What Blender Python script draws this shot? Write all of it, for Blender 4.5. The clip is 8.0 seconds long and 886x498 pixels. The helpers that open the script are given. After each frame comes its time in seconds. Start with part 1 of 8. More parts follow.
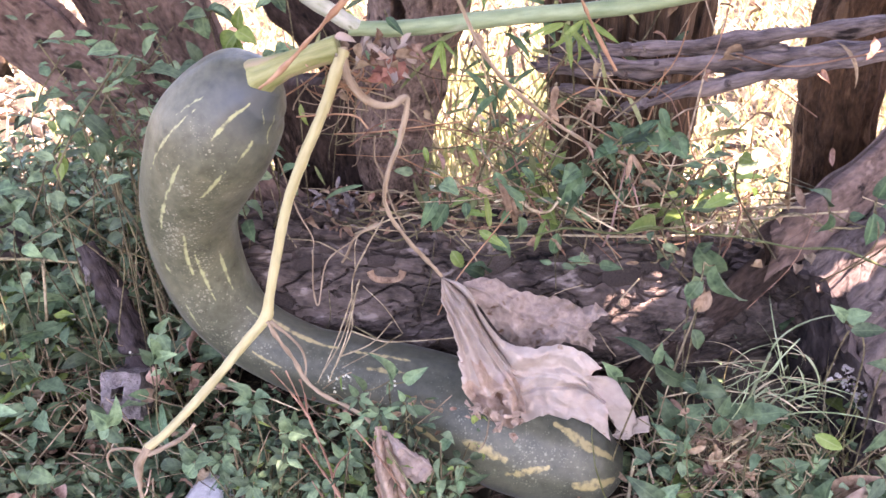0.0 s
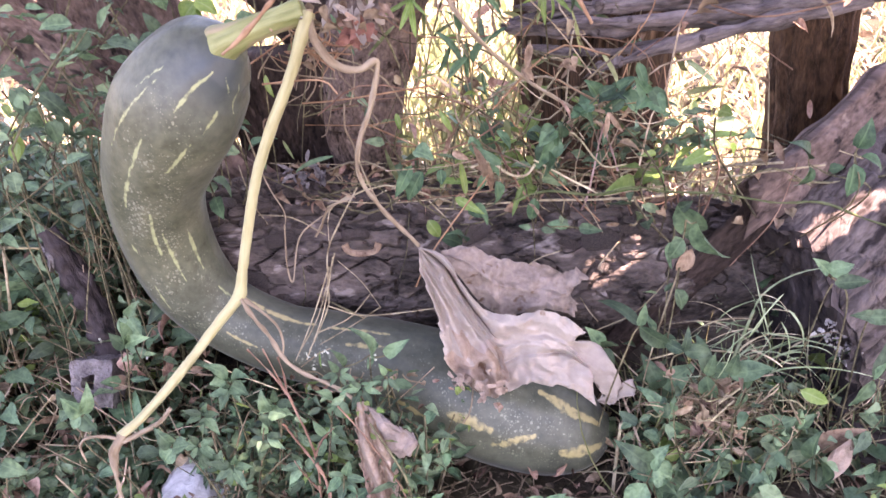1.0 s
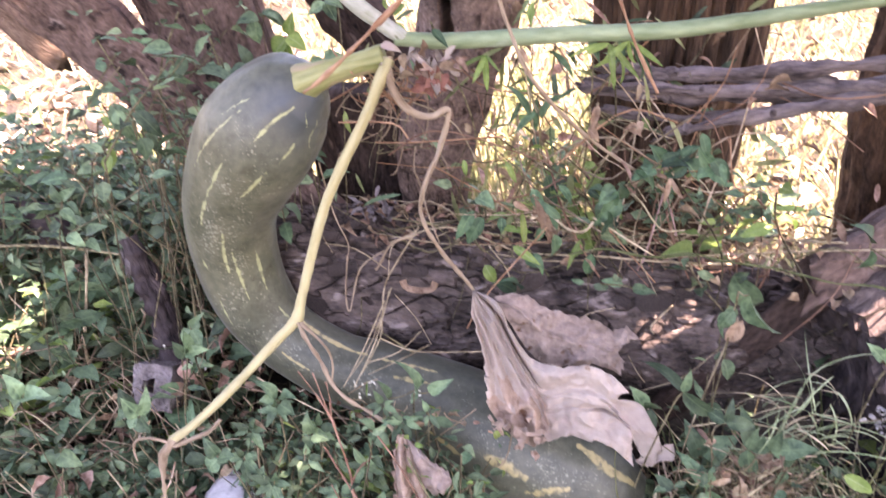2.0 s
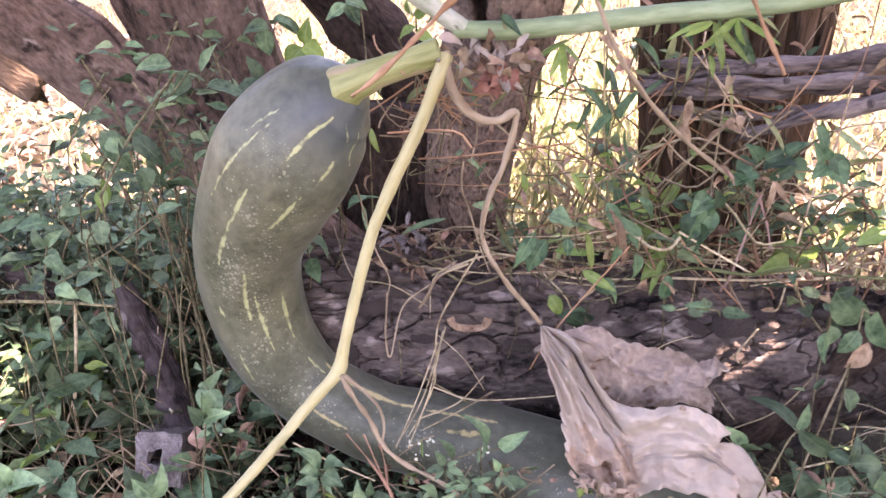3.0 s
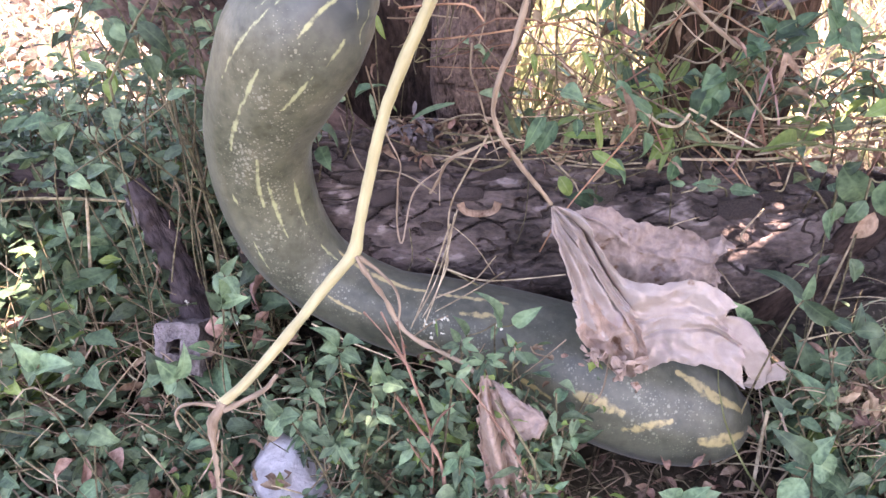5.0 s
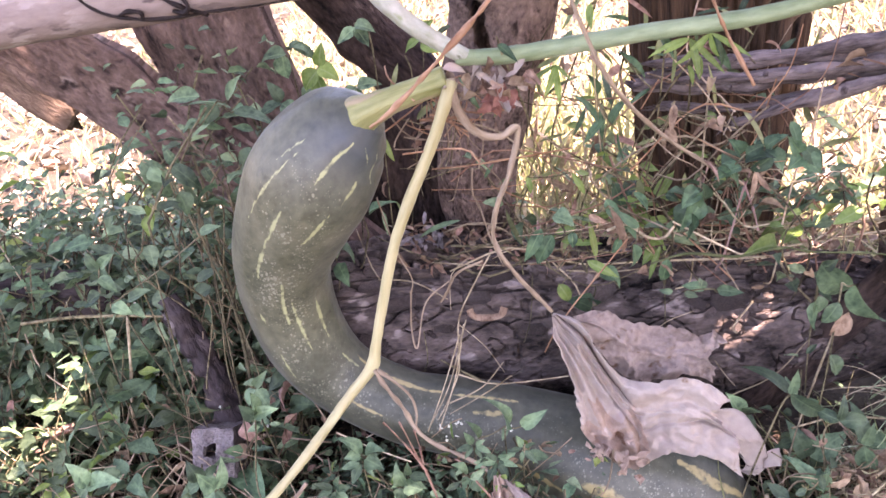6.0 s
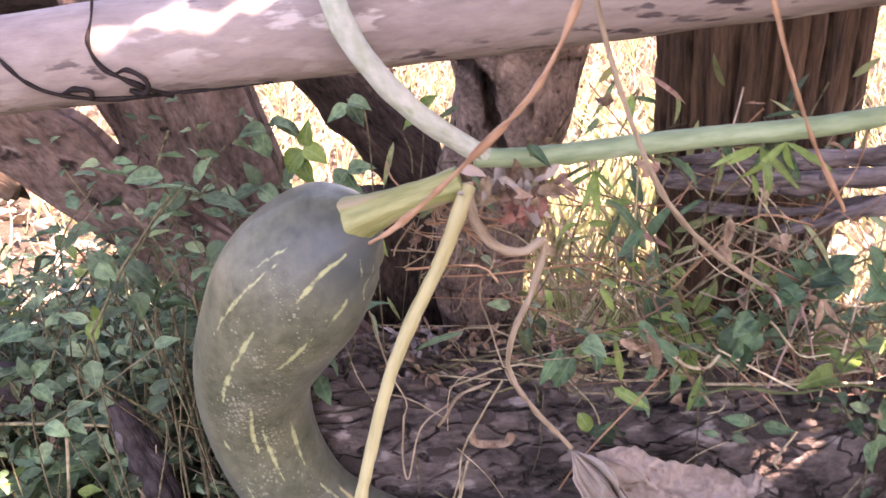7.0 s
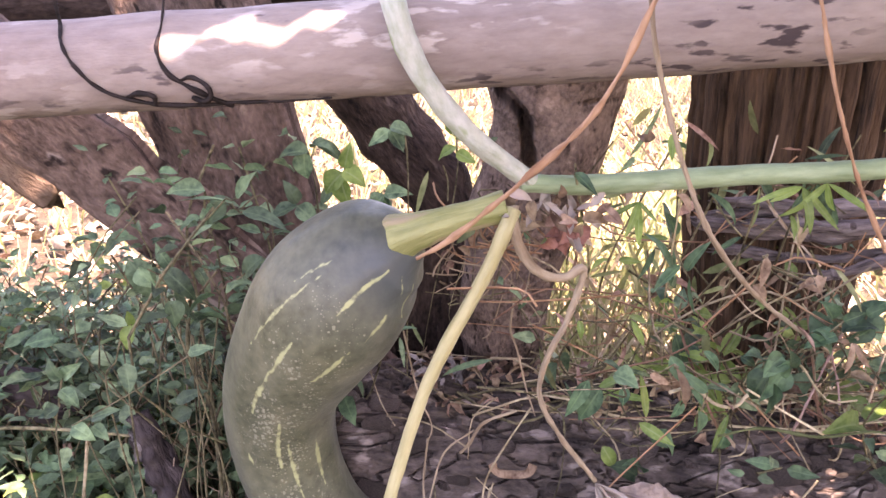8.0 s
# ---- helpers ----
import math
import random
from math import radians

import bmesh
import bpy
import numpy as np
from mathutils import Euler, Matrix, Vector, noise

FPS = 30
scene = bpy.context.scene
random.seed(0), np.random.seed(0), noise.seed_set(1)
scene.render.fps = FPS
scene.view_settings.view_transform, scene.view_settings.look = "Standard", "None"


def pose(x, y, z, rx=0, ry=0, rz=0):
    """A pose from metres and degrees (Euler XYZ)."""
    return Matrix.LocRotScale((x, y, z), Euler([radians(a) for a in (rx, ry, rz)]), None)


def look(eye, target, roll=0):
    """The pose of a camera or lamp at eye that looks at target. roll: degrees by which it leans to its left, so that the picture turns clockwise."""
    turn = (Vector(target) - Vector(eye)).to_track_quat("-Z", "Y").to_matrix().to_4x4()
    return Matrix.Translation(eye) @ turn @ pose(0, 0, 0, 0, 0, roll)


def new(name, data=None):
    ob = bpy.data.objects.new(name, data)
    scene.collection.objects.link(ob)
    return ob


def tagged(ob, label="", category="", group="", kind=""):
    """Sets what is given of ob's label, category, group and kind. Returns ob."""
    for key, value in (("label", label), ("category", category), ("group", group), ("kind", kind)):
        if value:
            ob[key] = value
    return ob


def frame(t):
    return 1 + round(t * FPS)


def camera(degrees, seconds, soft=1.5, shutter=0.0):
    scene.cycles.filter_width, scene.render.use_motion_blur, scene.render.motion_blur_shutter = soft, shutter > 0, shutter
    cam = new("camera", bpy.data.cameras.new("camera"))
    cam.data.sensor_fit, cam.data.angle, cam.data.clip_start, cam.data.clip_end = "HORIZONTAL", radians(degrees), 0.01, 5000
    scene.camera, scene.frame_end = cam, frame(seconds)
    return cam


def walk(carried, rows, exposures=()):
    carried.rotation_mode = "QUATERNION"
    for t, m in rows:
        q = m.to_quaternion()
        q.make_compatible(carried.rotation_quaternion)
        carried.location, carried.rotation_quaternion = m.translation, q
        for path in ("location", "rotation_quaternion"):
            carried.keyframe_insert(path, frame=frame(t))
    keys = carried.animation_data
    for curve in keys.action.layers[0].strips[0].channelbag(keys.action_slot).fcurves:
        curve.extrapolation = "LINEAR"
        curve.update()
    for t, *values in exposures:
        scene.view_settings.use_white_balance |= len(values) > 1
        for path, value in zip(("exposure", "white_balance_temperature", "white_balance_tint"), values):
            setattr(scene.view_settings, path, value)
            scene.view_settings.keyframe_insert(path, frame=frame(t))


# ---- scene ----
cam = camera(55.3, 8.0, shutter=0.3)
PATH = [
    (0, (0.07, 0.039, 0.552), (-0.097, 1.796, -0.388), -2.7),
    (0.5, (0.068, 0.04, 0.552), (-0.043, 1.801, -0.39), -3.9),
    (1, (0.063, 0.049, 0.535), (-0.035, 1.789, -0.448), -3.9),
    (1.5, (0.064, 0.059, 0.531), (-0.054, 1.765, -0.505), -2.0),
    (2, (0.077, 0.035, 0.549), (-0.188, 1.801, -0.351), -0.6),
    (2.2, (0.079, 0.049, 0.541), (-0.23, 1.832, -0.312), -0.8),
    (3.3, (-0.027, 0.126, 0.491), (-0.171, 1.943, -0.333), -3.2),
    (3.5, (-0.028, 0.127, 0.486), (-0.17, 1.921, -0.385), -3.6),
    (4, (-0.029, 0.117, 0.48), (-0.17, 1.871, -0.471), -3.9),
    (4.2, (-0.026, 0.109, 0.479), (-0.163, 1.853, -0.49), -3.5),
    (5.3, (-0.017, 0.083, 0.483), (-0.201, 1.809, -0.511), -3.9),
    (5.5, (-0.015, 0.069, 0.505), (-0.198, 1.808, -0.468), -4.8),
    (6, (0.0, 0.071, 0.55), (-0.22, 1.849, -0.338), -6.7),
    (6.5, (0.008, 0.155, 0.564), (-0.196, 1.922, -0.352), -7.4),
    (7, (-0.03, 0.185, 0.555), (-0.18, 2.009, -0.251), -4.0),
    (7.5, (-0.054, 0.2, 0.542), (-0.197, 2.047, -0.211), -1.8),
    (8, (-0.053, 0.17, 0.545), (-0.205, 2.036, -0.158), -0.7),
]
walk(cam, [(t, look(eye, target, roll)) for t, eye, target, roll in PATH], exposures=((0.0, 3.09, 7550, 43), (1.5, 3.13, 7400, 42), (2.0, 3.05, 7650, 42), (3.5, 2.95, 7750, 41), (4.0, 3.02, 7600, 41), (5.5, 3.12, 7300, 43), (6.5, 2.83, 7750, 45), (8.0, 2.82, 8050, 42)))

# ---- light ----
SUN_TO = Vector((0.42, -0.34, 0.84)).normalized()
world = bpy.data.worlds.new("sky")
scene.world = world
world.use_nodes = True
wn = world.node_tree.nodes
sky = wn.new("ShaderNodeTexSky")
sky.sky_type, sky.sun_disc = "NISHITA", False
sky.sun_elevation = math.asin(SUN_TO.z)
sky.sun_rotation = math.atan2(SUN_TO.x, SUN_TO.y)
world.node_tree.links.new(sky.outputs[0], wn["Background"].inputs[0])
wn["Background"].inputs[1].default_value = 0.15
sun_data = bpy.data.lights.new("sun", "SUN")
sun_data.energy, sun_data.angle, sun_data.color = 5.0, radians(0.45), (1.0, 0.94, 0.85)
sun = new("sun", sun_data)
sun.matrix_world = look((0, 0, 6), Vector((0, 0, 6)) - SUN_TO)


# ---- materials ----
def material(name, dark, light, rough=0.8, scale=40.0, fine=260.0, bump=0.3, grain=None, fleck=None, coords="Object",
             spread=0.0, through_light=0.0, midrib=None, gloss=0.2, fleck_scale=90.0, fleck_cut=0.62, contrast=1.0, blotch=None, blotch_scale=30.0, blotch_cut=0.56, drift=0.0):
    """Two scales of noise between two colours, fleck of a third, relief, and a little change from piece to piece."""
    m = bpy.data.materials.new(name)
    m.use_nodes = True
    nt = m.node_tree
    n, link = nt.nodes, nt.links.new
    bsdf, out = n["Principled BSDF"], n["Material Output"]
    tc, mp = n.new("ShaderNodeTexCoord"), n.new("ShaderNodeMapping")
    link(tc.outputs[coords], mp.inputs[0])
    if grain:
        mp.inputs["Scale"].default_value = grain
    big, small = n.new("ShaderNodeTexNoise"), n.new("ShaderNodeTexNoise")
    for node, s, d in ((big, scale, 3.0), (small, fine, 4.0)):
        node.inputs["Scale"].default_value, node.inputs["Detail"].default_value = s, d
        node.inputs["Roughness"].default_value = 0.6
        link(mp.outputs[0], node.inputs["Vector"])
    add = n.new("ShaderNodeMath")
    add.operation = "MULTIPLY_ADD"
    link(small.outputs[0], add.inputs[0])
    add.inputs[1].default_value = 1.5 * contrast
    half = n.new("ShaderNodeMath")
    half.operation = "MULTIPLY_ADD"
    link(big.outputs[0], half.inputs[0])
    half.inputs[1].default_value, half.inputs[2].default_value = 2.0 * contrast, 0.5 - 1.75 * contrast
    link(half.outputs[0], add.inputs[2])
    ramp = n.new("ShaderNodeMix")
    ramp.data_type, ramp.clamp_factor = "RGBA", True
    link(add.outputs[0], ramp.inputs["Factor"])
    ramp.inputs["A"].default_value, ramp.inputs["B"].default_value = (*dark, 1), (*light, 1)
    colour = ramp.outputs["Result"]
    for tone, size, edge_at in ((blotch, blotch_scale, blotch_cut), (fleck, fleck_scale, fleck_cut)):
        if not tone:
            continue
        spots, cut = n.new("ShaderNodeTexNoise"), n.new("ShaderNodeMapRange")
        spots.inputs["Scale"].default_value, spots.inputs["Detail"].default_value = size, 5.0
        link(mp.outputs[0], spots.inputs["Vector"])
        cut.inputs["From Min"].default_value, cut.inputs["From Max"].default_value = edge_at, edge_at + 0.06
        link(spots.outputs[0], cut.inputs["Value"])
        amount = cut.outputs[0]
        if drift:
            area, gate, both = n.new("ShaderNodeTexNoise"), n.new("ShaderNodeMapRange"), n.new("ShaderNodeMath")
            area.inputs["Scale"].default_value, area.inputs["Detail"].default_value = size * drift, 2.0
            link(mp.outputs[0], area.inputs["Vector"])
            gate.inputs["From Min"].default_value, gate.inputs["From Max"].default_value = 0.47, 0.58
            link(area.outputs[0], gate.inputs["Value"])
            both.operation = "MULTIPLY"
            link(amount, both.inputs[0])
            link(gate.outputs[0], both.inputs[1])
            amount = both.outputs[0]
        mix = n.new("ShaderNodeMix")
        mix.data_type = "RGBA"
        link(amount, mix.inputs["Factor"])
        link(colour, mix.inputs["A"])
        mix.inputs["B"].default_value = (*tone, 1)
        colour = mix.outputs["Result"]
    if midrib:
        sep, dist, edge = n.new("ShaderNodeSeparateXYZ"), n.new("ShaderNodeMath"), n.new("ShaderNodeMapRange")
        link(tc.outputs["UV"], sep.inputs[0])
        dist.operation = "SUBTRACT"
        link(sep.outputs[0], dist.inputs[0])
        dist.inputs[1].default_value = 0.5
        wide = n.new("ShaderNodeMath")
        wide.operation = "ABSOLUTE"
        link(dist.outputs[0], wide.inputs[0])
        edge.inputs["From Min"].default_value, edge.inputs["From Max"].default_value = 0.02, 0.07
        edge.inputs["To Min"].default_value, edge.inputs["To Max"].default_value = 0.55, 0.0
        link(wide.outputs[0], edge.inputs["Value"])
        mix = n.new("ShaderNodeMix")
        mix.data_type = "RGBA"
        link(edge.outputs[0], mix.inputs["Factor"])
        link(colour, mix.inputs["A"])
        mix.inputs["B"].default_value = (*midrib, 1)
        colour = mix.outputs["Result"]
    if spread:
        geo, obj, hsv = n.new("ShaderNodeNewGeometry"), n.new("ShaderNodeObjectInfo"), n.new("ShaderNodeHueSaturation")
        both, frac = n.new("ShaderNodeMath"), n.new("ShaderNodeMath")
        link(geo.outputs["Random Per Island"], both.inputs[0])
        link(obj.outputs["Random"], both.inputs[1])
        frac.operation = "FRACT"
        link(both.outputs[0], frac.inputs[0])
        val, hue = n.new("ShaderNodeMapRange"), n.new("ShaderNodeMapRange")
        val.inputs["To Min"].default_value, val.inputs["To Max"].default_value = 1 - spread, 1 + spread
        hue.inputs["To Min"].default_value, hue.inputs["To Max"].default_value = 0.5 - spread * 0.07, 0.5 + spread * 0.05
        link(frac.outputs[0], val.inputs["Value"])
        link(geo.outputs["Random Per Island"], hue.inputs["Value"])
        link(val.outputs[0], hsv.inputs["Value"])
        link(hue.outputs[0], hsv.inputs["Hue"])
        link(colour, hsv.inputs["Color"])
        colour = hsv.outputs[0]
    link(colour, bsdf.inputs["Base Color"])
    bsdf.inputs["Roughness"].default_value = rough
    bsdf.inputs["Specular IOR Level"].default_value = gloss
    if bump:
        bp = n.new("ShaderNodeBump")
        bp.inputs["Strength"].default_value, bp.inputs["Distance"].default_value = bump, 0.003
        link(add.outputs[0], bp.inputs["Height"])
        link(bp.outputs[0], bsdf.inputs["Normal"])
    if through_light:
        tr, mixer = n.new("ShaderNodeBsdfTranslucent"), n.new("ShaderNodeMixShader")
        link(colour, tr.inputs[0])
        mixer.inputs[0].default_value = through_light
        link(bsdf.outputs[0], mixer.inputs[1])
        link(tr.outputs[0], mixer.inputs[2])
        link(mixer.outputs[0], out.inputs[0])
    return m


SOIL = material("soil", (0.014, 0.010, 0.008), (0.125, 0.094, 0.066), 0.95, 18, 160, 0.8, fleck=(0.24, 0.19, 0.13), fleck_scale=120, blotch=(0.092, 0.075, 0.048), blotch_scale=2.5, blotch_cut=0.5)
RAIL_WOOD = material("rail_wood", (0.20, 0.150, 0.132), (0.40, 0.318, 0.275), 0.75, 13, 170, 0.5, grain=(1, 0.30, 1), coords="UV",
                     fleck=(0.075, 0.055, 0.055), fleck_scale=150, fleck_cut=0.55, contrast=0.75, blotch=(0.50, 0.42, 0.375), blotch_scale=110, blotch_cut=0.53, drift=0.14)
PLANK_WOOD = material("plank_wood", (0.042, 0.027, 0.022), (0.25, 0.172, 0.140), 0.9, 40, 190, 1.0, grain=(1, 0.55, 1), coords="UV",
                      fleck=(0.030, 0.020, 0.017), fleck_scale=55, fleck_cut=0.595, blotch=(0.31, 0.245, 0.212), blotch_scale=28, blotch_cut=0.58)
MID_WOOD = material("mid_wood", (0.034, 0.022, 0.018), (0.22, 0.150, 0.122), 0.9, 50, 210, 1.0, grain=(1, 0.5, 1), coords="UV",
                    fleck=(0.015, 0.010, 0.008), fleck_scale=70, fleck_cut=0.61, blotch=(0.25, 0.18, 0.145), blotch_scale=55, blotch_cut=0.62)
# albedo lowered to deepen the shadows, as behind the front boards
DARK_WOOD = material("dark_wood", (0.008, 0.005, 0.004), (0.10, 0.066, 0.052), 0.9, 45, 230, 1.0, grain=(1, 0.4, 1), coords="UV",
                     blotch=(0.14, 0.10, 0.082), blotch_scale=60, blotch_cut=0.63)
POST_WOOD = material("post_wood", (0.052, 0.034, 0.027), (0.30, 0.210, 0.166), 0.85, 40, 300, 1.0, grain=(1, 0.7, 1), coords="UV",
                     fleck=(0.04, 0.024, 0.017), fleck_scale=90, fleck_cut=0.61, blotch=(0.34, 0.245, 0.195), blotch_scale=80, blotch_cut=0.62)
SPLIT_WOOD = material("split_wood", (0.010, 0.006, 0.004), (0.150, 0.088, 0.054), 0.85, 110, 520, 1.0, grain=(1, 0.07, 1), coords="UV",
                      blotch=(0.20, 0.125, 0.08), blotch_scale=70, blotch_cut=0.63)
ROUND_POST = material("round_post_wood", (0.018, 0.009, 0.005), (0.15, 0.080, 0.044), 0.85, 45, 330, 0.8, grain=(1, 0.3, 1), coords="UV",
                      blotch=(0.20, 0.115, 0.065), blotch_scale=50, blotch_cut=0.6)
WARM_WOOD = material("warm_wood", (0.08, 0.050, 0.034), (0.28, 0.190, 0.135), 0.85, 45, 330, 0.8, grain=(1, 0.3, 1), coords="UV")
GREY_STICK = material("grey_stick", (0.028, 0.021, 0.021), (0.31, 0.25, 0.235), 0.8, 50, 300, 1.0, grain=(1, 0.22, 1), coords="UV",
                      fleck=(0.02, 0.014, 0.013), fleck_scale=60, fleck_cut=0.60)
LOG_CORE = material("log_core", (0.010, 0.008, 0.007), (0.165, 0.128, 0.110), 0.95, 30, 190, 0.9, grain=(0.45, 1, 1),
                    blotch=(0.27, 0.222, 0.198), blotch_scale=60, blotch_cut=0.60)
BARK = material("bark", (0.045, 0.034, 0.03), (0.27, 0.215, 0.19), 0.9, 40, 260, 1.0, grain=(0.4, 1, 1), spread=0.25)
BIG_LOG = material("big_log", (0.016, 0.012, 0.011), (0.185, 0.145, 0.130), 0.85, 30, 230, 1.0, grain=(1, 0.5, 1), coords="UV",
                   fleck=(0.022, 0.015, 0.013), fleck_scale=44, fleck_cut=0.60)
CHAR = material("charred_wood", (0.012, 0.009, 0.009), (0.10, 0.076, 0.072), 0.85, 40, 220, 0.9, grain=(1, 0.35, 1), coords="UV",
                fleck=(0.18, 0.145, 0.135), fleck_scale=80, fleck_cut=0.67)
GREY_BLOCK = material("grey_block", (0.08, 0.068, 0.064), (0.28, 0.245, 0.235), 0.9, 60, 300, 0.7)
STONE = material("pale_stone", (0.36, 0.345, 0.32), (0.68, 0.655, 0.615), 0.85, 30, 160, 0.5, contrast=0.8)
WIRE = material("rusty_wire", (0.008, 0.006, 0.005), (0.035, 0.024, 0.022), 0.7, 60, 300, 0.3)
VINE = material("vine_skin", (0.30, 0.335, 0.23), (0.60, 0.60, 0.53), 0.65, 30, 240, 0.3, grain=(1, 0.45, 1), coords="UV", gloss=0.3, contrast=0.9,
                fleck=(0.14, 0.16, 0.09), fleck_scale=120, fleck_cut=0.66, blotch=(0.25, 0.31, 0.14), blotch_scale=45, blotch_cut=0.56)
SIDE_STEM = material("side_stem_skin", (0.15, 0.215, 0.10), (0.36, 0.44, 0.26), 0.5, 40, 240, 0.3, grain=(1, 0.2, 1), coords="UV", gloss=0.35,
                     fleck=(0.12, 0.15, 0.07), fleck_scale=60, fleck_cut=0.65, blotch=(0.45, 0.50, 0.36), blotch_scale=50, blotch_cut=0.58)
PEDUNCLE = material("fruit_stalk_skin", (0.15, 0.165, 0.045), (0.38, 0.37, 0.165), 0.6, 50, 260, 0.4, grain=(1, 0.15, 1), coords="UV", gloss=0.35,
                    blotch=(0.34, 0.265, 0.155), blotch_scale=75, blotch_cut=0.54)
PETIOLE = material("petiole_skin", (0.33, 0.285, 0.125), (0.56, 0.50, 0.28), 0.5, 40, 220, 0.35, grain=(1, 0.15, 1), coords="UV", gloss=0.4,
                   fleck=(0.32, 0.22, 0.09), fleck_scale=80, fleck_cut=0.67)
TENDRIL = material("dry_tendril", (0.17, 0.115, 0.07), (0.50, 0.39, 0.27), 0.75, 50, 240, 0.5, grain=(1, 0.2, 1), coords="UV",
                   fleck=(0.14, 0.08, 0.045), fleck_scale=80, fleck_cut=0.64)
ORANGE = material("orange_stem", (0.26, 0.125, 0.065), (0.56, 0.335, 0.205), 0.6, 50, 200, 0.4, grain=(1, 0.3, 1), coords="UV",
                  fleck=(0.22, 0.11, 0.06), fleck_scale=70, fleck_cut=0.64)
PINK_STALK = material("pink_stalk", (0.22, 0.125, 0.105), (0.52, 0.36, 0.32), 0.7, 60, 200, 0.4, grain=(1, 0.3, 1), coords="UV")
RED_STEM = material("red_stem", (0.13, 0.062, 0.04), (0.42, 0.25, 0.17), 0.7, 60, 200, 0.5, grain=(1, 0.3, 1), coords="UV")
DRY_LEAF = material("dry_leaf", (0.30, 0.240, 0.196), (0.54, 0.452, 0.378), 0.85, 22, 120, 0.35, fleck=(0.26, 0.165, 0.11),
                    fleck_scale=60, fleck_cut=0.68, through_light=0.10, contrast=0.5, blotch=(0.43, 0.335, 0.285), blotch_scale=38, blotch_cut=0.59)
DARK_DRY_LEAF = material("dark_dry_leaf", (0.18, 0.132, 0.105), (0.44, 0.345, 0.29), 0.9, 30, 180, 0.6, fleck=(0.16, 0.095, 0.06), fleck_scale=70, fleck_cut=0.64, through_light=0.10, contrast=0.8)
TAN_LEAF = material("tan_leaf", (0.27, 0.175, 0.12), (0.55, 0.42, 0.33), 0.85, 30, 240, 0.9, fleck=(0.18, 0.10, 0.06), fleck_scale=60, fleck_cut=0.64, through_light=0.12, contrast=0.6)
DRY_SCRAP = material("dry_scrap", (0.1, 0.055, 0.034), (0.46, 0.32, 0.215), 0.85, 40, 200, 0.4, spread=0.35, through_light=0.15)
RED_CAP = material("red_cap", (0.15, 0.058, 0.042), (0.36, 0.165, 0.12), 0.7, 60, 200, 0.4)
LEAF = material("weed_leaf", (0.015, 0.043, 0.024), (0.190, 0.290, 0.148), 0.50, 45, 220, 0.35, spread=0.55, through_light=0.2,
                midrib=(0.17, 0.26, 0.13), gloss=0.32, contrast=0.85)
CLIMBER_LEAF = material("climber_leaf", (0.010, 0.036, 0.020), (0.115, 0.205, 0.10), 0.48, 50, 220, 0.35, spread=0.45, through_light=0.2,
                        midrib=(0.13, 0.22, 0.10), gloss=0.32, contrast=0.8)
LIGHT_LEAF = material("pale_weed_leaf", (0.1, 0.18, 0.035), (0.26, 0.36, 0.1), 0.5, 45, 220, 0.2, spread=0.3, through_light=0.3,
                      midrib=(0.28, 0.36, 0.16), gloss=0.4)
BLADE = material("grass_blade", (0.09, 0.115, 0.04), (0.30, 0.325, 0.15), 0.55, 30, 150, 0.1, spread=0.4, through_light=0.3)
FIELD_BLADE = material("field_grass", (0.12, 0.145, 0.046), (0.38, 0.385, 0.19), 0.6, 14, 150, 0.1, spread=0.45, through_light=0.3)
TUFT_BLADE = material("tuft_blade", (0.14, 0.20, 0.09), (0.42, 0.47, 0.29), 0.5, 30, 150, 0.1, spread=0.3, through_light=0.25)
FIELD_STRAW = material("field_straw", (0.17, 0.135, 0.065), (0.50, 0.435, 0.275), 0.7, 14, 200, 0.1, spread=0.4, through_light=0.15)
# whitened beyond dead-leaf colour, for sun glare and bounce onto the gourd
WHITENED_LITTER = material("whitened_dead_leaf", (0.26, 0.215, 0.160), (0.70, 0.63, 0.52), 0.8, 20, 160, 0.3, spread=0.35, through_light=0.1)
STRAW = material("straw", (0.16, 0.115, 0.062), (0.60, 0.495, 0.325), 0.7, 40, 200, 0.1, spread=0.35, through_light=0.1)
BROWN_STEM = material("weed_stem", (0.035, 0.030, 0.016), (0.23, 0.195, 0.11), 0.8, 60, 240, 0.2, spread=0.4)
FLOWER = material("tiny_flower", (0.42, 0.42, 0.30), (0.66, 0.65, 0.52), 0.7, 60, 200, 0.1)
FUNGUS = material("white_fungus", (0.22, 0.19, 0.17), (0.58, 0.53, 0.49), 0.85, 120, 300, 0.4, spread=0.3)
CROWN_LEAF = material("tree_leaf", (0.04, 0.09, 0.03), (0.09, 0.16, 0.05), 0.55, 20, 90, 0.1, spread=0.3, through_light=0.2)
TREE_BARK = material("tree_bark", (0.10, 0.075, 0.06), (0.26, 0.20, 0.16), 0.9, 12, 60, 0.8)


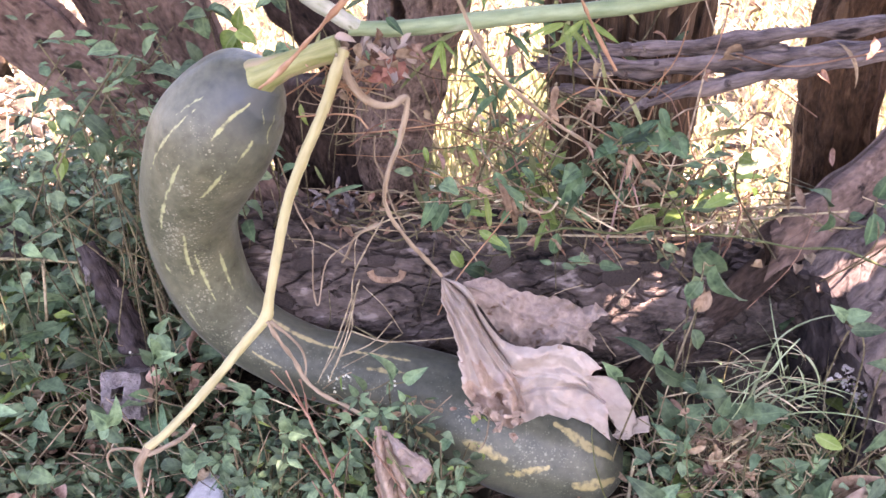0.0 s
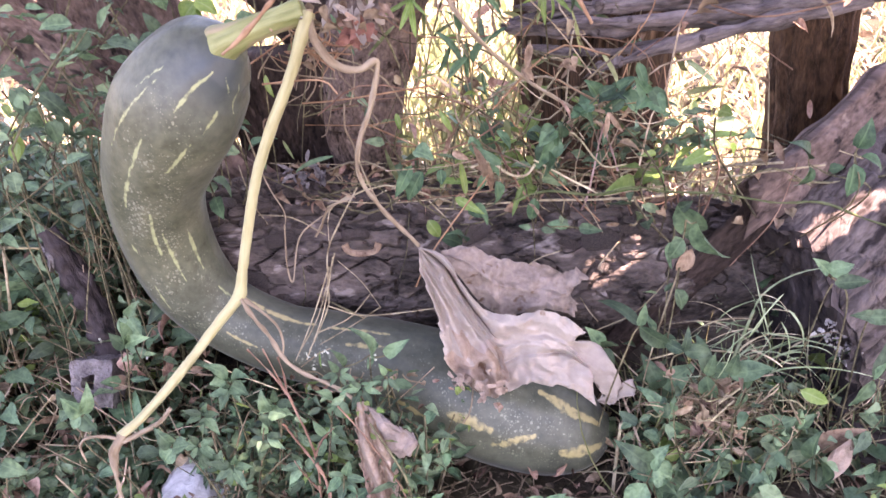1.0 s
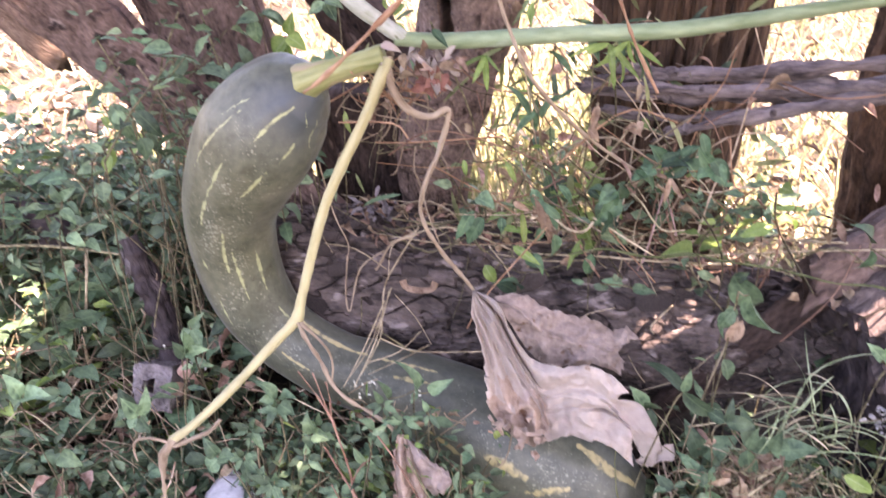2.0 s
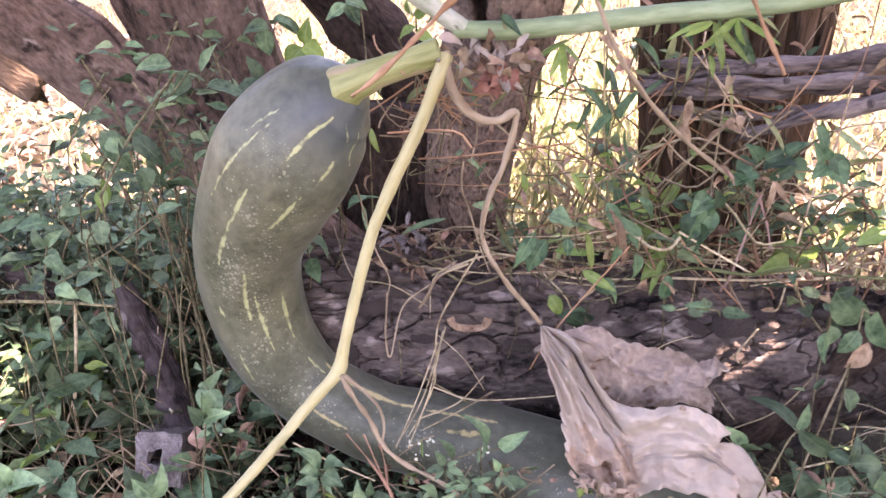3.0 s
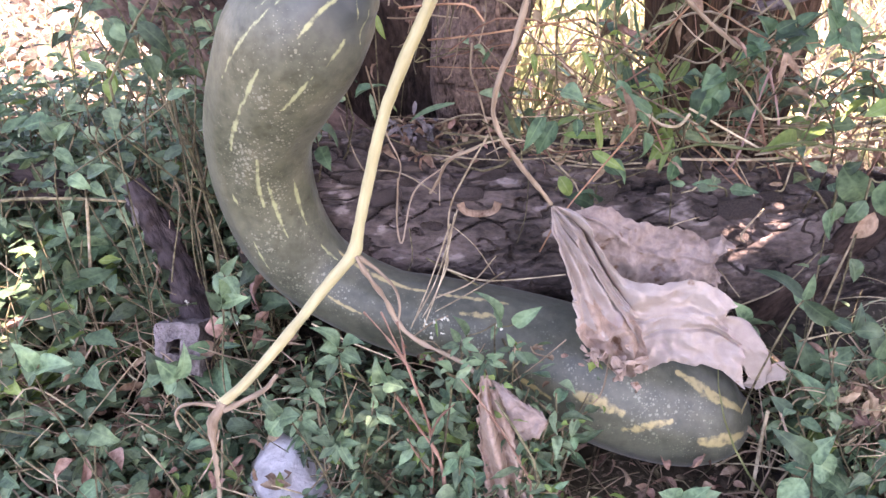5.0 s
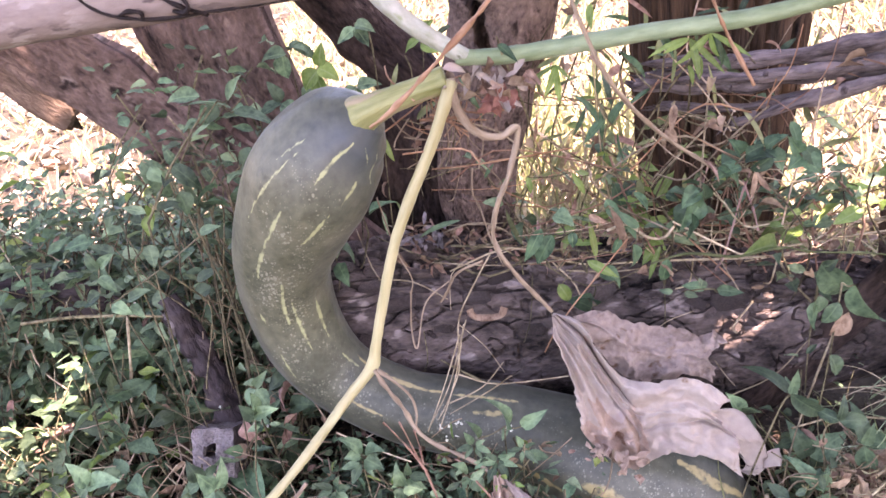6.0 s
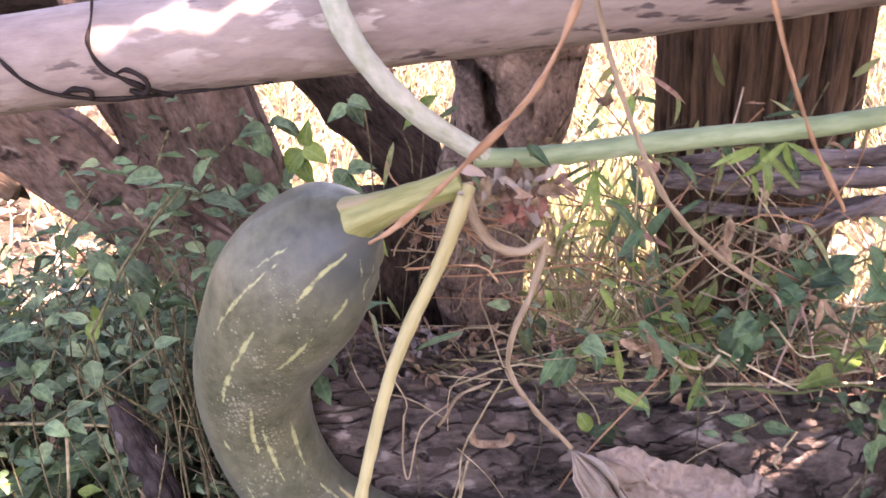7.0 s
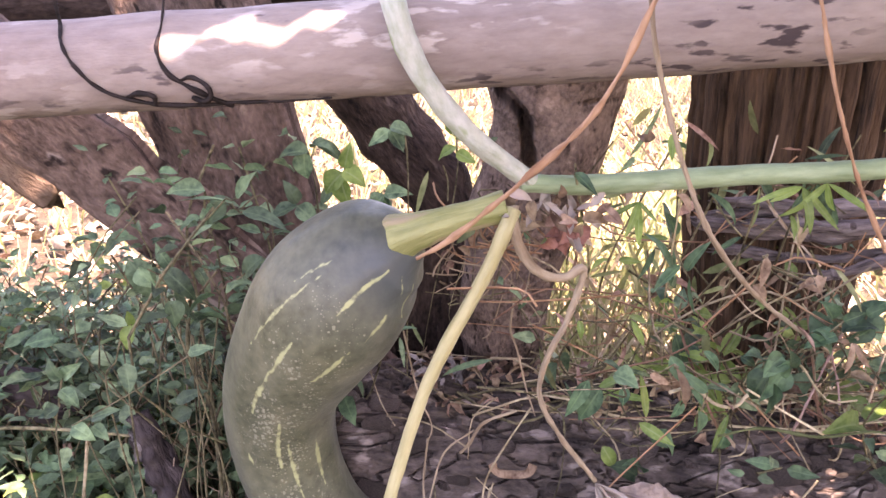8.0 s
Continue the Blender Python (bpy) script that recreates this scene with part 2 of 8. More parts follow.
def gourd_material():
    m = material("gourd_skin", (0.048, 0.054, 0.027), (0.205, 0.198, 0.125), 0.42, 34, 150, 0.14, gloss=0.42, contrast=0.7)
    nt = m.node_tree
    n, link = nt.nodes, nt.links.new
    bsdf = n["Principled BSDF"]
    base = bsdf.inputs["Base Color"].links[0].from_socket
    tc = n.new("ShaderNodeTexCoord")
    # sky reflection painted as a blue-grey tint by the stalk and over the belly
    sky_tint, sky_mix = n.new("ShaderNodeAttribute"), n.new("ShaderNodeMix")
    sky_tint.attribute_name, sky_mix.data_type = "sky_tint", "RGBA"
    link(sky_tint.outputs["Fac"], sky_mix.inputs["Factor"])
    link(base, sky_mix.inputs["A"])
    sky_mix.inputs["B"].default_value = (0.062, 0.077, 0.080, 1)
    base = sky_mix.outputs["Result"]
    # pale specks of many sizes, in drifts
    drift, room = n.new("ShaderNodeTexNoise"), n.new("ShaderNodeMapRange")
    drift.inputs["Scale"].default_value, drift.inputs["Detail"].default_value = 30, 4
    link(tc.outputs["Object"], drift.inputs["Vector"])
    room.inputs["From Min"].default_value, room.inputs["From Max"].default_value = 0.32, 0.62
    room.inputs["To Min"].default_value, room.inputs["To Max"].default_value = 0.17, 0.78
    link(drift.outputs[0], room.inputs["Value"])
    calm, where = n.new("ShaderNodeAttribute"), n.new("ShaderNodeMath")
    calm.attribute_name, where.operation = "speckled", "MULTIPLY"
    link(room.outputs[0], where.inputs[0])
    link(calm.outputs["Fac"], where.inputs[1])
    for size, strength in ((360, 0.55), (620, 0.42)):
        speck, chance, size_of, soft = n.new("ShaderNodeTexVoronoi"), n.new("ShaderNodeSeparateColor"), n.new("ShaderNodeMath"), n.new("ShaderNodeMapRange")
        speck.inputs["Scale"].default_value = size
        link(tc.outputs["Object"], speck.inputs["Vector"])
        link(speck.outputs["Color"], chance.inputs[0])
        lucky = n.new("ShaderNodeMath")
        lucky.operation, lucky.inputs[1].default_value = "POWER", 2.0
        link(chance.outputs[0], lucky.inputs[0])
        size_of.operation = "MULTIPLY"
        link(lucky.outputs[0], size_of.inputs[0])
        link(where.outputs[0], size_of.inputs[1])
        gap = n.new("ShaderNodeMath")
        gap.operation = "SUBTRACT"
        link(size_of.outputs[0], gap.inputs[0])
        link(speck.outputs["Distance"], gap.inputs[1])
        soft.inputs["From Min"].default_value, soft.inputs["From Max"].default_value = 0.0, 0.14
        soft.inputs["To Max"].default_value = strength
        link(gap.outputs[0], soft.inputs["Value"])
        mix = n.new("ShaderNodeMix")
        mix.data_type = "RGBA"
        link(soft.outputs[0], mix.inputs["Factor"])
        link(base, mix.inputs["A"])
        mix.inputs["B"].default_value = (0.40, 0.39, 0.28, 1)
        base = mix.outputs["Result"]
    # darker belly: partly greyer skin, partly the neck's brighter reflections painted in
    belly_dark, tint = n.new("ShaderNodeAttribute"), n.new("ShaderNodeMix")
    belly_dark.attribute_name = "belly_dark"
    tint.data_type, tint.blend_type = "RGBA", "MULTIPLY"
    link(belly_dark.outputs["Fac"], tint.inputs["Factor"])
    link(base, tint.inputs["A"])
    tint.inputs["B"].default_value = (0.68, 0.70, 0.69, 1)
    # yellow stripes and patches, with ragged edges
    mask, rag, sharp = n.new("ShaderNodeAttribute"), n.new("ShaderNodeTexNoise"), n.new("ShaderNodeMapRange")
    mask.attribute_name = "stripe"
    rag.inputs["Scale"].default_value, rag.inputs["Detail"].default_value = 170, 6
    link(tc.outputs["Object"], rag.inputs["Vector"])
    both = n.new("ShaderNodeMath")
    both.operation = "MULTIPLY_ADD"
    link(rag.outputs[0], both.inputs[0])
    both.inputs[1].default_value = 1.5
    link(mask.outputs["Fac"], both.inputs[2])
    sharp.inputs["From Min"].default_value, sharp.inputs["From Max"].default_value = 1.12, 1.50
    sharp.inputs["To Max"].default_value = 0.85
    link(both.outputs[0], sharp.inputs["Value"])
    tone, paint = n.new("ShaderNodeMix"), n.new("ShaderNodeMix")
    tone.data_type = paint.data_type = "RGBA"
    warm = n.new("ShaderNodeAttribute")
    warm.attribute_name = "ripe"
    link(warm.outputs["Fac"], tone.inputs["Factor"])
    tone.inputs["A"].default_value, tone.inputs["B"].default_value = (0.45, 0.46, 0.23, 1), (0.43, 0.345, 0.155, 1)
    link(sharp.outputs[0], paint.inputs["Factor"])
    link(tint.outputs["Result"], paint.inputs["A"])
    link(tone.outputs["Result"], paint.inputs["B"])
    link(paint.outputs["Result"], bsdf.inputs["Base Color"])
    bsdf.inputs["Sheen Weight"].default_value, bsdf.inputs["Sheen Roughness"].default_value = 0.08, 0.4
    return m


GOURD = gourd_material()


# ---- mesh helpers ----
def spline(points, count):
    """A Catmull-Rom curve through rows of numbers."""
    p = np.asarray(points, float)
    q = np.vstack([2 * p[0] - p[1], p, 2 * p[-1] - p[-2]])
    last, rows = len(p) - 1, []
    for s in np.linspace(0, last, count):
        i = min(int(s), last - 1)
        f = s - i
        a, b, c, d = q[i:i + 4]
        rows.append(0.5 * (2 * b + (c - a) * f + (2 * a - 5 * b + 4 * c - d) * f * f + (3 * b - a - 3 * c + d) * f ** 3))
    return np.array(rows)


def mesh_from(name, verts, faces, uvs=None, mats=(), slots=None, smooth=True):
    me = bpy.data.meshes.new(name)
    me.from_pydata([tuple(v) for v in verts], [], faces)
    if uvs is not None:
        layer = me.uv_layers.new(name="UVMap")
        idx = np.empty(len(me.loops), dtype=np.int32)
        me.loops.foreach_get("vertex_index", idx)
        layer.data.foreach_set("uv", np.asarray(uvs, dtype=np.float32)[idx].ravel())
    for m in mats:
        me.materials.append(m)
    if slots is not None:
        me.polygons.foreach_set("material_index", np.asarray(slots, dtype=np.int32))
    me.polygons.foreach_set("use_smooth", np.full(len(me.polygons), smooth))
    me.update()
    return me


def thing(name, base, label, category, group="", kind=""):
    ob = new(name)
    ob.location = base
    ob.empty_display_size = 0.02
    return tagged(ob, label, category, group, kind)


def part(name, me, parent, label="", where=None):
    """One mesh object under a thing or a part; the mesh is in world metres unless a local pose is given."""
    ob = new(name, me)
    ob.parent = parent
    if where is not None:
        ob.matrix_basis = where
    else:
        if parent.parent is None:
            ob.matrix_parent_inverse = Matrix.Translation(-parent.location)
    return tagged(ob, label) if label else ob


def solid(name, me, label, category, group="", kind=""):
    return tagged(new(name, me), label, category, group, kind)


def tube_arrays(points, count=24, sides=10, shape=None, rough=0.0, rough_scale=60.0, caps=True, flat=1.0, facing=(0, -1, 0), seed=0.0):
    """A tube along rows of x, y, z, radius. shape(v, angle) scales the radius; flat squeezes it along the facing direction."""
    c = spline(points, count)
    p, r = c[:, :3], np.maximum(c[:, 3], 1e-5)
    t = np.gradient(p, axis=0)
    t /= np.linalg.norm(t, axis=1)[:, None]
    face = np.array(facing, float)
    f = face - t * (t @ face)[:, None]
    f /= np.linalg.norm(f, axis=1)[:, None]
    b = np.cross(t, f)
    run = np.r_[0, np.cumsum(np.linalg.norm(np.diff(p, axis=0), axis=1))]
    verts, uvs, faces = [], [], []
    for i in range(count):
        for j in range(sides + 1):
            a = 2 * math.pi * j / sides - math.pi
            k = r[i] * (shape(i / (count - 1), a) if shape else 1.0)
            way = f[i] * math.cos(a) * flat + b[i] * math.sin(a)
            v = p[i] + way * k
            if rough:
                w = p[i] + way * r[i]
                v = v + way * rough * noise.noise(Vector(w * rough_scale) + Vector((seed, seed, seed)))
            verts.append(v)
            uvs.append((j / sides * 2 * math.pi * max(r.mean(), 0.002), run[i]))
    for i in range(count - 1):
        for j in range(sides):
            k = i * (sides + 1) + j
            faces.append((k, k + sides + 1, k + sides + 2, k + 1))
    if caps:
        for i, turn in ((0, 1), (count - 1, -1)):
            verts.append(p[i])
            uvs.append((0.0, run[i]))
            mid = len(verts) - 1
            for j in range(sides):
                k = i * (sides + 1) + j
                faces.append((mid, k, k + 1) if turn > 0 else (mid, k + 1, k))
    return verts, faces, uvs


def tube(name, points, mat, **how):
    v, f, u = tube_arrays(points, **how)
    return mesh_from(name, v, f, u, (mat,))


class Heap:
    """Gathers many small pieces into one mesh."""

    def __init__(self, *mats):
        self.mats, self.v, self.f, self.u, self.s = mats, [], [], [], []

    def put(self, verts, faces, uvs, slot=0):
        k = len(self.v)
        self.v.extend(verts)
        self.u.extend(uvs)
        self.f.extend(tuple(i + k for i in fa) for fa in faces)
        self.s.extend([slot] * len(faces))

    def mesh(self, name):
        return mesh_from(name, self.v, self.f, self.u, self.mats, self.s)


def leaf_arrays(base, ahead, up, length, width, fold=0.25, curl=0.3, kind="ovate", wave=0.0, rows=6):
    """A leaf blade: two halves folded along the midrib, bent along its length."""
    a, n = Vector(ahead).normalized(), Vector(up)
    n = (n - a * n.dot(a)).normalized()
    s = a.cross(n)
    verts, uvs, faces = [], [], []
    for i in range(rows + 1):
        v = i / rows
        if kind == "ovate":
            w = math.sin(math.pi * min(1.0, v ** 0.66 * 0.98 + 0.02)) ** 1.05
        elif kind == "lance":
            w = math.sin(math.pi * min(1.0, v ** 0.8)) ** 0.8
        else:
            w = min(1.0, 8 * v + 0.3) * (1 - v) ** 0.5
        w *= width / 2
        bend = curl * v * v
        mid = Vector(base) + a * (length * v * (1 - 0.25 * abs(bend))) - n * (length * bend * 0.5)
        lift = fold * w
        jig = wave * width * math.sin(v * 11 + length * 900)
        verts += [mid - s * w + n * (lift + jig), mid, mid + s * w + n * (lift - jig)]
        uvs += [(0.0, v), (0.5, v), (1.0, v)]
        if i:
            k = 3 * i
            faces += [(k - 3, k - 2, k + 1, k), (k - 2, k - 1, k + 2, k + 1)]
    return verts, faces, uvs


def thread(heap, points, radius, slot=0, count=9, sides=4):
    p = [(*q, radius) for q in points]
    v, f, u = tube_arrays(p, count, sides, caps=False)
    heap.put(v, f, u, slot)


def ground_height(x, y):
    far = min(1.0, max(0.0, (y - 1.0) / 1.0))
    return -0.042 + 0.010 * noise.noise(Vector((x * 5, y * 5, 3))) + 0.006 * noise.noise(Vector((x * 21, y * 21, 7))) + 0.02 * far


# ---- ground ----
def build_ground():
    xs = np.r_[-60, -25, -10, -5, -3, np.linspace(-2, 2, 121), 3, 5, 10, 25, 60]
    ys = np.r_[-60, -25, -10, -4, -1.5, np.linspace(-0.5, 3.0, 106), 4, 6, 10, 25, 60]
    verts = [(x, y, ground_height(x, y)) for y in ys for x in xs]
    w = len(xs)
    faces = [(j * w + i, j * w + i + 1, (j + 1) * w + i + 1, (j + 1) * w + i) for j in range(len(ys) - 1) for i in range(w - 1)]
    solid("ground", mesh_from("ground", verts, faces, [(v[0], v[1]) for v in verts], (SOIL,)), "dark bare earth scattered with dry litter", "ground", kind="structure")


build_ground()


# ---- unseen tree, added to shade the fence ----
# gaps cut in the crown for sun patches: where their light falls, and how wide
SUN_SPOTS = (((-0.214, 0.621, 0.496), 0.035), ((-0.160, 0.621, 0.500), 0.035), ((0.337, 0.70, 0.150), 0.04), ((0.385, 0.71, 0.185), 0.045),
             ((0.200, 0.737, 0.143), 0.04), ((0.066, 0.668, 0.157), 0.02), ((-0.49, 0.70, 0.06), 0.05), ((-0.465, 0.90, 0.285), 0.02))
# slanted slits between low leaves added to shape sun streaks: middle, direction along, half length, half width, how far
# up the leaves hang
SLITS = (((-0.214, 0.621, 0.4955), (0.9, 0, 0.43), 0.020, 0.0030, 0.60), ((-0.203, 0.621, 0.503), (0.9, 0, 0.43), 0.010, 0.0020, 0.60), ((-0.176, 0.621, 0.498), (0.75, 0, 0.62), 0.006, 0.0008, 0.60),
         ((-0.156, 0.621, 0.4995), (0.7, 0, 0.66), 0.005, 0.0008, 0.60), ((-0.144, 0.621, 0.4995), (0.7, 0, 0.66), 0.004, 0.0006, 0.60),
         ((0.337, 0.70, 0.148), (0.75, 0.1, 0.6), 0.016, 0.010, 0.5), ((0.376, 0.71, 0.180), (0.8, 0.1, 0.55), 0.018, 0.009, 0.5), ((0.402, 0.715, 0.196), (0.7, 0.1, 0.6), 0.014, 0.009, 0.5),
         ((0.200, 0.737, 0.143), (0.75, 0, 0.65), 0.024, 0.0090, 0.6), ((0.066, 0.668, 0.157), (0.75, 0, 0.65), -0.008, -0.006, 0.6), ((-0.49, 0.70, 0.07), (0.6, 0.0, 0.8), 0.045, 0.02, 1.0))


def build_tree():
    rng = random.Random(5)
    tree = thing("unseen_shade_tree", (3.4, -3.0, -0.04), "unseen leafy tree added to shade the fence", "tree")
    part("trunk", tube("trunk", [(3.4, -3.0, -0.06, 0.20), (3.35, -2.95, 1.2, 0.16), (3.0, -2.6, 2.3, 0.12), (2.2, -1.8, 2.95, 0.08), (1.4, -1.0, 3.1, 0.04)],
                       TREE_BARK, count=30, sides=14, rough=0.012, rough_scale=12), tree)
    for end in ((0.7, -0.7, 3.05), (0.4, -1.3, 3.1), (2.2, -0.6, 3.1)):
        part("limb", tube("limb", [(2.5, -2.1, 2.75, 0.06), ((end[0] + 2.0) / 2, (end[1] - 1.6) / 2, 3.0, 0.035), (*end, 0.008)], TREE_BARK, count=14, sides=8), tree)
    heap = Heap(CROWN_LEAF)
    made = 0
    while made < 8300:
        tx, ty, tz = rng.uniform(-2.0, 1.9), rng.uniform(-1.7, 1.15), 0.25
        edge = 1.07 + 0.06 * noise.noise(Vector((tx * 3, 1.3, 0)))
        if ty > edge:
            continue
        wide = abs(tx + 0.05) ** 2.6 / (1.72 if tx > 0 else 1.12) ** 2.6 + abs(ty + 0.25) ** 2.6 / 1.42 ** 2.6
        wide += 0.35 * noise.noise(Vector((tx * 2.2, ty * 2.2, 4.0)))
        if wide > 1:
            continue
        made += 1
        far = rng.uniform(3.1, 3.45 + 0.5 * (1 - max(0.0, wide)) + 0.3 * noise.noise(Vector((tx * 2, ty * 2, 9.0))))
        c = Vector((tx, ty, tz)) + SUN_TO * far
        clear = False
        for spot, size in SUN_SPOTS:
            rel = c - Vector(spot)
            if (rel - SUN_TO * rel.dot(SUN_TO)).length < size + 0.055:
                clear = True
        if clear:
            continue
        ahead = Vector((rng.gauss(0, 1), rng.gauss(0, 1), rng.gauss(0, 0.4)))
        up = Vector((rng.gauss(0, 0.5), rng.gauss(0, 0.5), 1))
        a = ahead.normalized()
        heap.put(*leaf_arrays(c - a * 0.06, ahead, up, 0.13, 0.085, 0.2, 0.3, rows=4))
    # low bough and leaf clusters, also unseen, added to cut the sun into streaks
    bough = [(1.4, -1.0, 3.1, 0.02), (1.0, -0.5, 2.2, 0.015), (0.72, -0.05, 1.6, 0.012), (0.35, 0.25, 1.36, 0.006)]
    part("limb", tube("limb", bough, TREE_BARK, count=20, sides=8), tree)
    for spot, way, long, half, high in SLITS:
        spot = Vector(spot)
        along = Vector(way) - SUN_TO * Vector(way).dot(SUN_TO)
        along.normalize()
        side = SUN_TO.cross(along)
        for k in range(460):
            u, v = rng.gauss(0, 0.09), rng.gauss(0, 0.08)
            c = spot + SUN_TO * rng.uniform(high - 0.04, high + 0.04) + along * u + side * v
            open_way = False
            for q, w, l, h, _ in SLITS:
                rel = c - Vector(q)
                rel -= SUN_TO * rel.dot(SUN_TO)
                far_along = abs(rel.dot((Vector(w) - SUN_TO * Vector(w).dot(SUN_TO)).normalized()))
                if far_along < l + 0.017 and (rel.length ** 2 - far_along ** 2) < (h + 0.011) ** 2:
                    open_way = True
            if open_way:
                continue
            ahead = along * rng.choice((-1, 1)) + side * rng.gauss(0, 0.2)
            heap.put(*leaf_arrays(c - ahead.normalized() * 0.02, ahead, SUN_TO + side * rng.gauss(0, 0.2), 0.042, 0.030, 0.1, 0.1, rows=4))
    crown = part("crown", heap.mesh("crown"), tree)
    tagged(crown, kind="stuff")


build_tree()


# ---- fence ----
def rail_z(x):
    return 0.4935 + 0.062 * x


def build_rail():
    rail = thing("fence_rail", (0, 0.645, rail_z(0)), "weathered grey-pink wooden pole tied along the fence", "fence rail")
    pts = [(x, 0.645 + 0.004 * math.sin(5 * x), rail_z(x), 0.0262 - 0.001 * math.sin(4 * x)) for x in (-1.3, -0.9, -0.6, -0.4, -0.25, -0.1, 0.05, 0.2, 0.4, 0.7, 1.2)]
    part("pole", tube("pole", pts, RAIL_WOOD, count=220, sides=40, rough=0.0016, rough_scale=22), rail)
    def front(x, z, r):
        off = max(-0.0268, min(0.0268, z - rail_z(x)))
        return (x, 0.645 + 0.004 * math.sin(5 * x) - math.sqrt(0.0287 ** 2 - off ** 2), z, r)
    over = [(-0.302, 0.640, 0.56, 0.00087), (-0.300, 0.628, 0.53, 0.00094), (-0.2985, 0.626, 0.512, 0.00100)]
    first = part("wire", tube("wire", over + [front(x, z, r) for x, z, r in ((-0.298, 0.500, 0.00100), (-0.294, 0.491, 0.00106), (-0.286, 0.479, 0.00112), (-0.273, 0.466, 0.00119), (-0.252, 0.4585, 0.00125), (-0.228, 0.4565, 0.00131), (-0.205, 0.4580, 0.00106), (-0.178, 0.4585, 0.00075), (-0.15, 0.4605, 0.00056))],
                      WIRE, count=90, sides=8, rough=0.0007, rough_scale=160), rail, "dark rusty binding wire")
    over = [(-0.236, 0.642, 0.56, 0.00087), (-0.2375, 0.630, 0.53, 0.00094), (-0.2385, 0.627, 0.512, 0.00094)]
    second = part("wire", tube("wire", over + [front(x, z, r) for x, z, r in ((-0.2395, 0.500, 0.00100), (-0.2405, 0.488, 0.00106), (-0.236, 0.4765, 0.00119), (-0.228, 0.470, 0.00137), (-0.219, 0.464, 0.00150), (-0.212, 0.4595, 0.00137), (-0.206, 0.456, 0.00156))],
                      WIRE, count=60, sides=8, rough=0.0007, rough_scale=160), rail, "dark rusty binding wire")
    knot = [(-0.230, 0.6155, 0.4715, 0.00119), (-0.223, 0.6135, 0.4735, 0.00131), (-0.2155, 0.6135, 0.4695, 0.00137), (-0.2135, 0.6145, 0.4635, 0.00137), (-0.218, 0.616, 0.460, 0.00156), (-0.225, 0.618, 0.462, 0.00112)]
    part("wire_knot", tube("wire_knot", knot, WIRE, count=40, sides=8, rough=0.0006, rough_scale=160), second, "twisted end of the binding wire")
    hook = [(-0.262, 0.6175, 0.462, 0.00100), (-0.254, 0.6155, 0.4645, 0.00156), (-0.2465, 0.6165, 0.4625, 0.00156), (-0.2475, 0.619, 0.4575, 0.00100)]
    part("wire_knot", tube("wire_knot", hook, WIRE, count=30, sides=8, rough=0.0006, rough_scale=160), first, "twisted end of the binding wire")
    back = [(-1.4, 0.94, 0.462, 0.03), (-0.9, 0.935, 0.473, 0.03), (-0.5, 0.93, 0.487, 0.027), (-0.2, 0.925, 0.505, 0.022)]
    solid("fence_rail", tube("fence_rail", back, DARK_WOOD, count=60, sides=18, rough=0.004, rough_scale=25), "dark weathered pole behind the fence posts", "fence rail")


def board_arrays(top, foot, wide_top, wide_foot, thick, seed, ridges=0.004, rows=60, cols=28, torn=0.0):
    """A rough split board: rounded box section, chewed edges, grooves along the grain."""
    top, foot = Vector(top), Vector(foot)
    run = (foot - top).length
    down = (foot - top) / run
    side = down.cross(Vector((0, 1, 0))).normalized() * -1
    deep = down.cross(side).normalized()
    verts, uvs, faces = [], [], []
    loop = 2 * cols
    for i in range(rows + 1):
        v = i / rows
        c = top.lerp(foot, v)
        half = (wide_top + (wide_foot - wide_top) * v) / 2
        for j in range(loop + 1):
            a = 2 * math.pi * j / loop
            ca, sa = math.cos(a), math.sin(a)
            x = math.copysign(abs(ca) ** 0.35, ca) * half
            y = math.copysign(abs(sa) ** 0.35, sa) * thick / 2
            p = c + side * x + deep * y
            q = Vector((x * 60 + seed * 9, v * run * 7, y * 30))
            g = noise.noise(q) * ridges + noise.noise(Vector((x * 25 + seed, v * run * 25, y * 25))) * ridges * 0.8
            p += (side * ca + deep * sa) * g
            if torn:
                p += down * torn * v ** 8 * (noise.noise(Vector((x * 70, y * 70, seed))) + 0.6 * noise.noise(Vector((x * 190, y * 190, seed))))
            verts.append(p)
            uvs.append((x + (0.2 if sa > 0 else 0), v * run))
    for i in range(rows):
        for j in range(loop):
            k = i * (loop + 1) + j
            faces.append((k, k + 1, k + loop + 2, k + loop + 1))
    for i in (0, rows):
        verts.append(top if i == 0 else foot)
        uvs.append((0, i / rows * run))
        m = len(verts) - 1
        for j in range(loop):
            k = i * (loop + 1) + j
            faces.append((m, k + 1, k) if i == 0 else (m, k, k + 1))
    return verts, faces, uvs


def board(top, foot, wt, wf, thick, mat, label, seed, **how):
    v, f, u = board_arrays(top, foot, wt, wf, thick, seed, **how)
    return solid("fence_post", mesh_from("fence_post", v, f, u, (mat,)), label, "fence post", "rough posts of the fence")


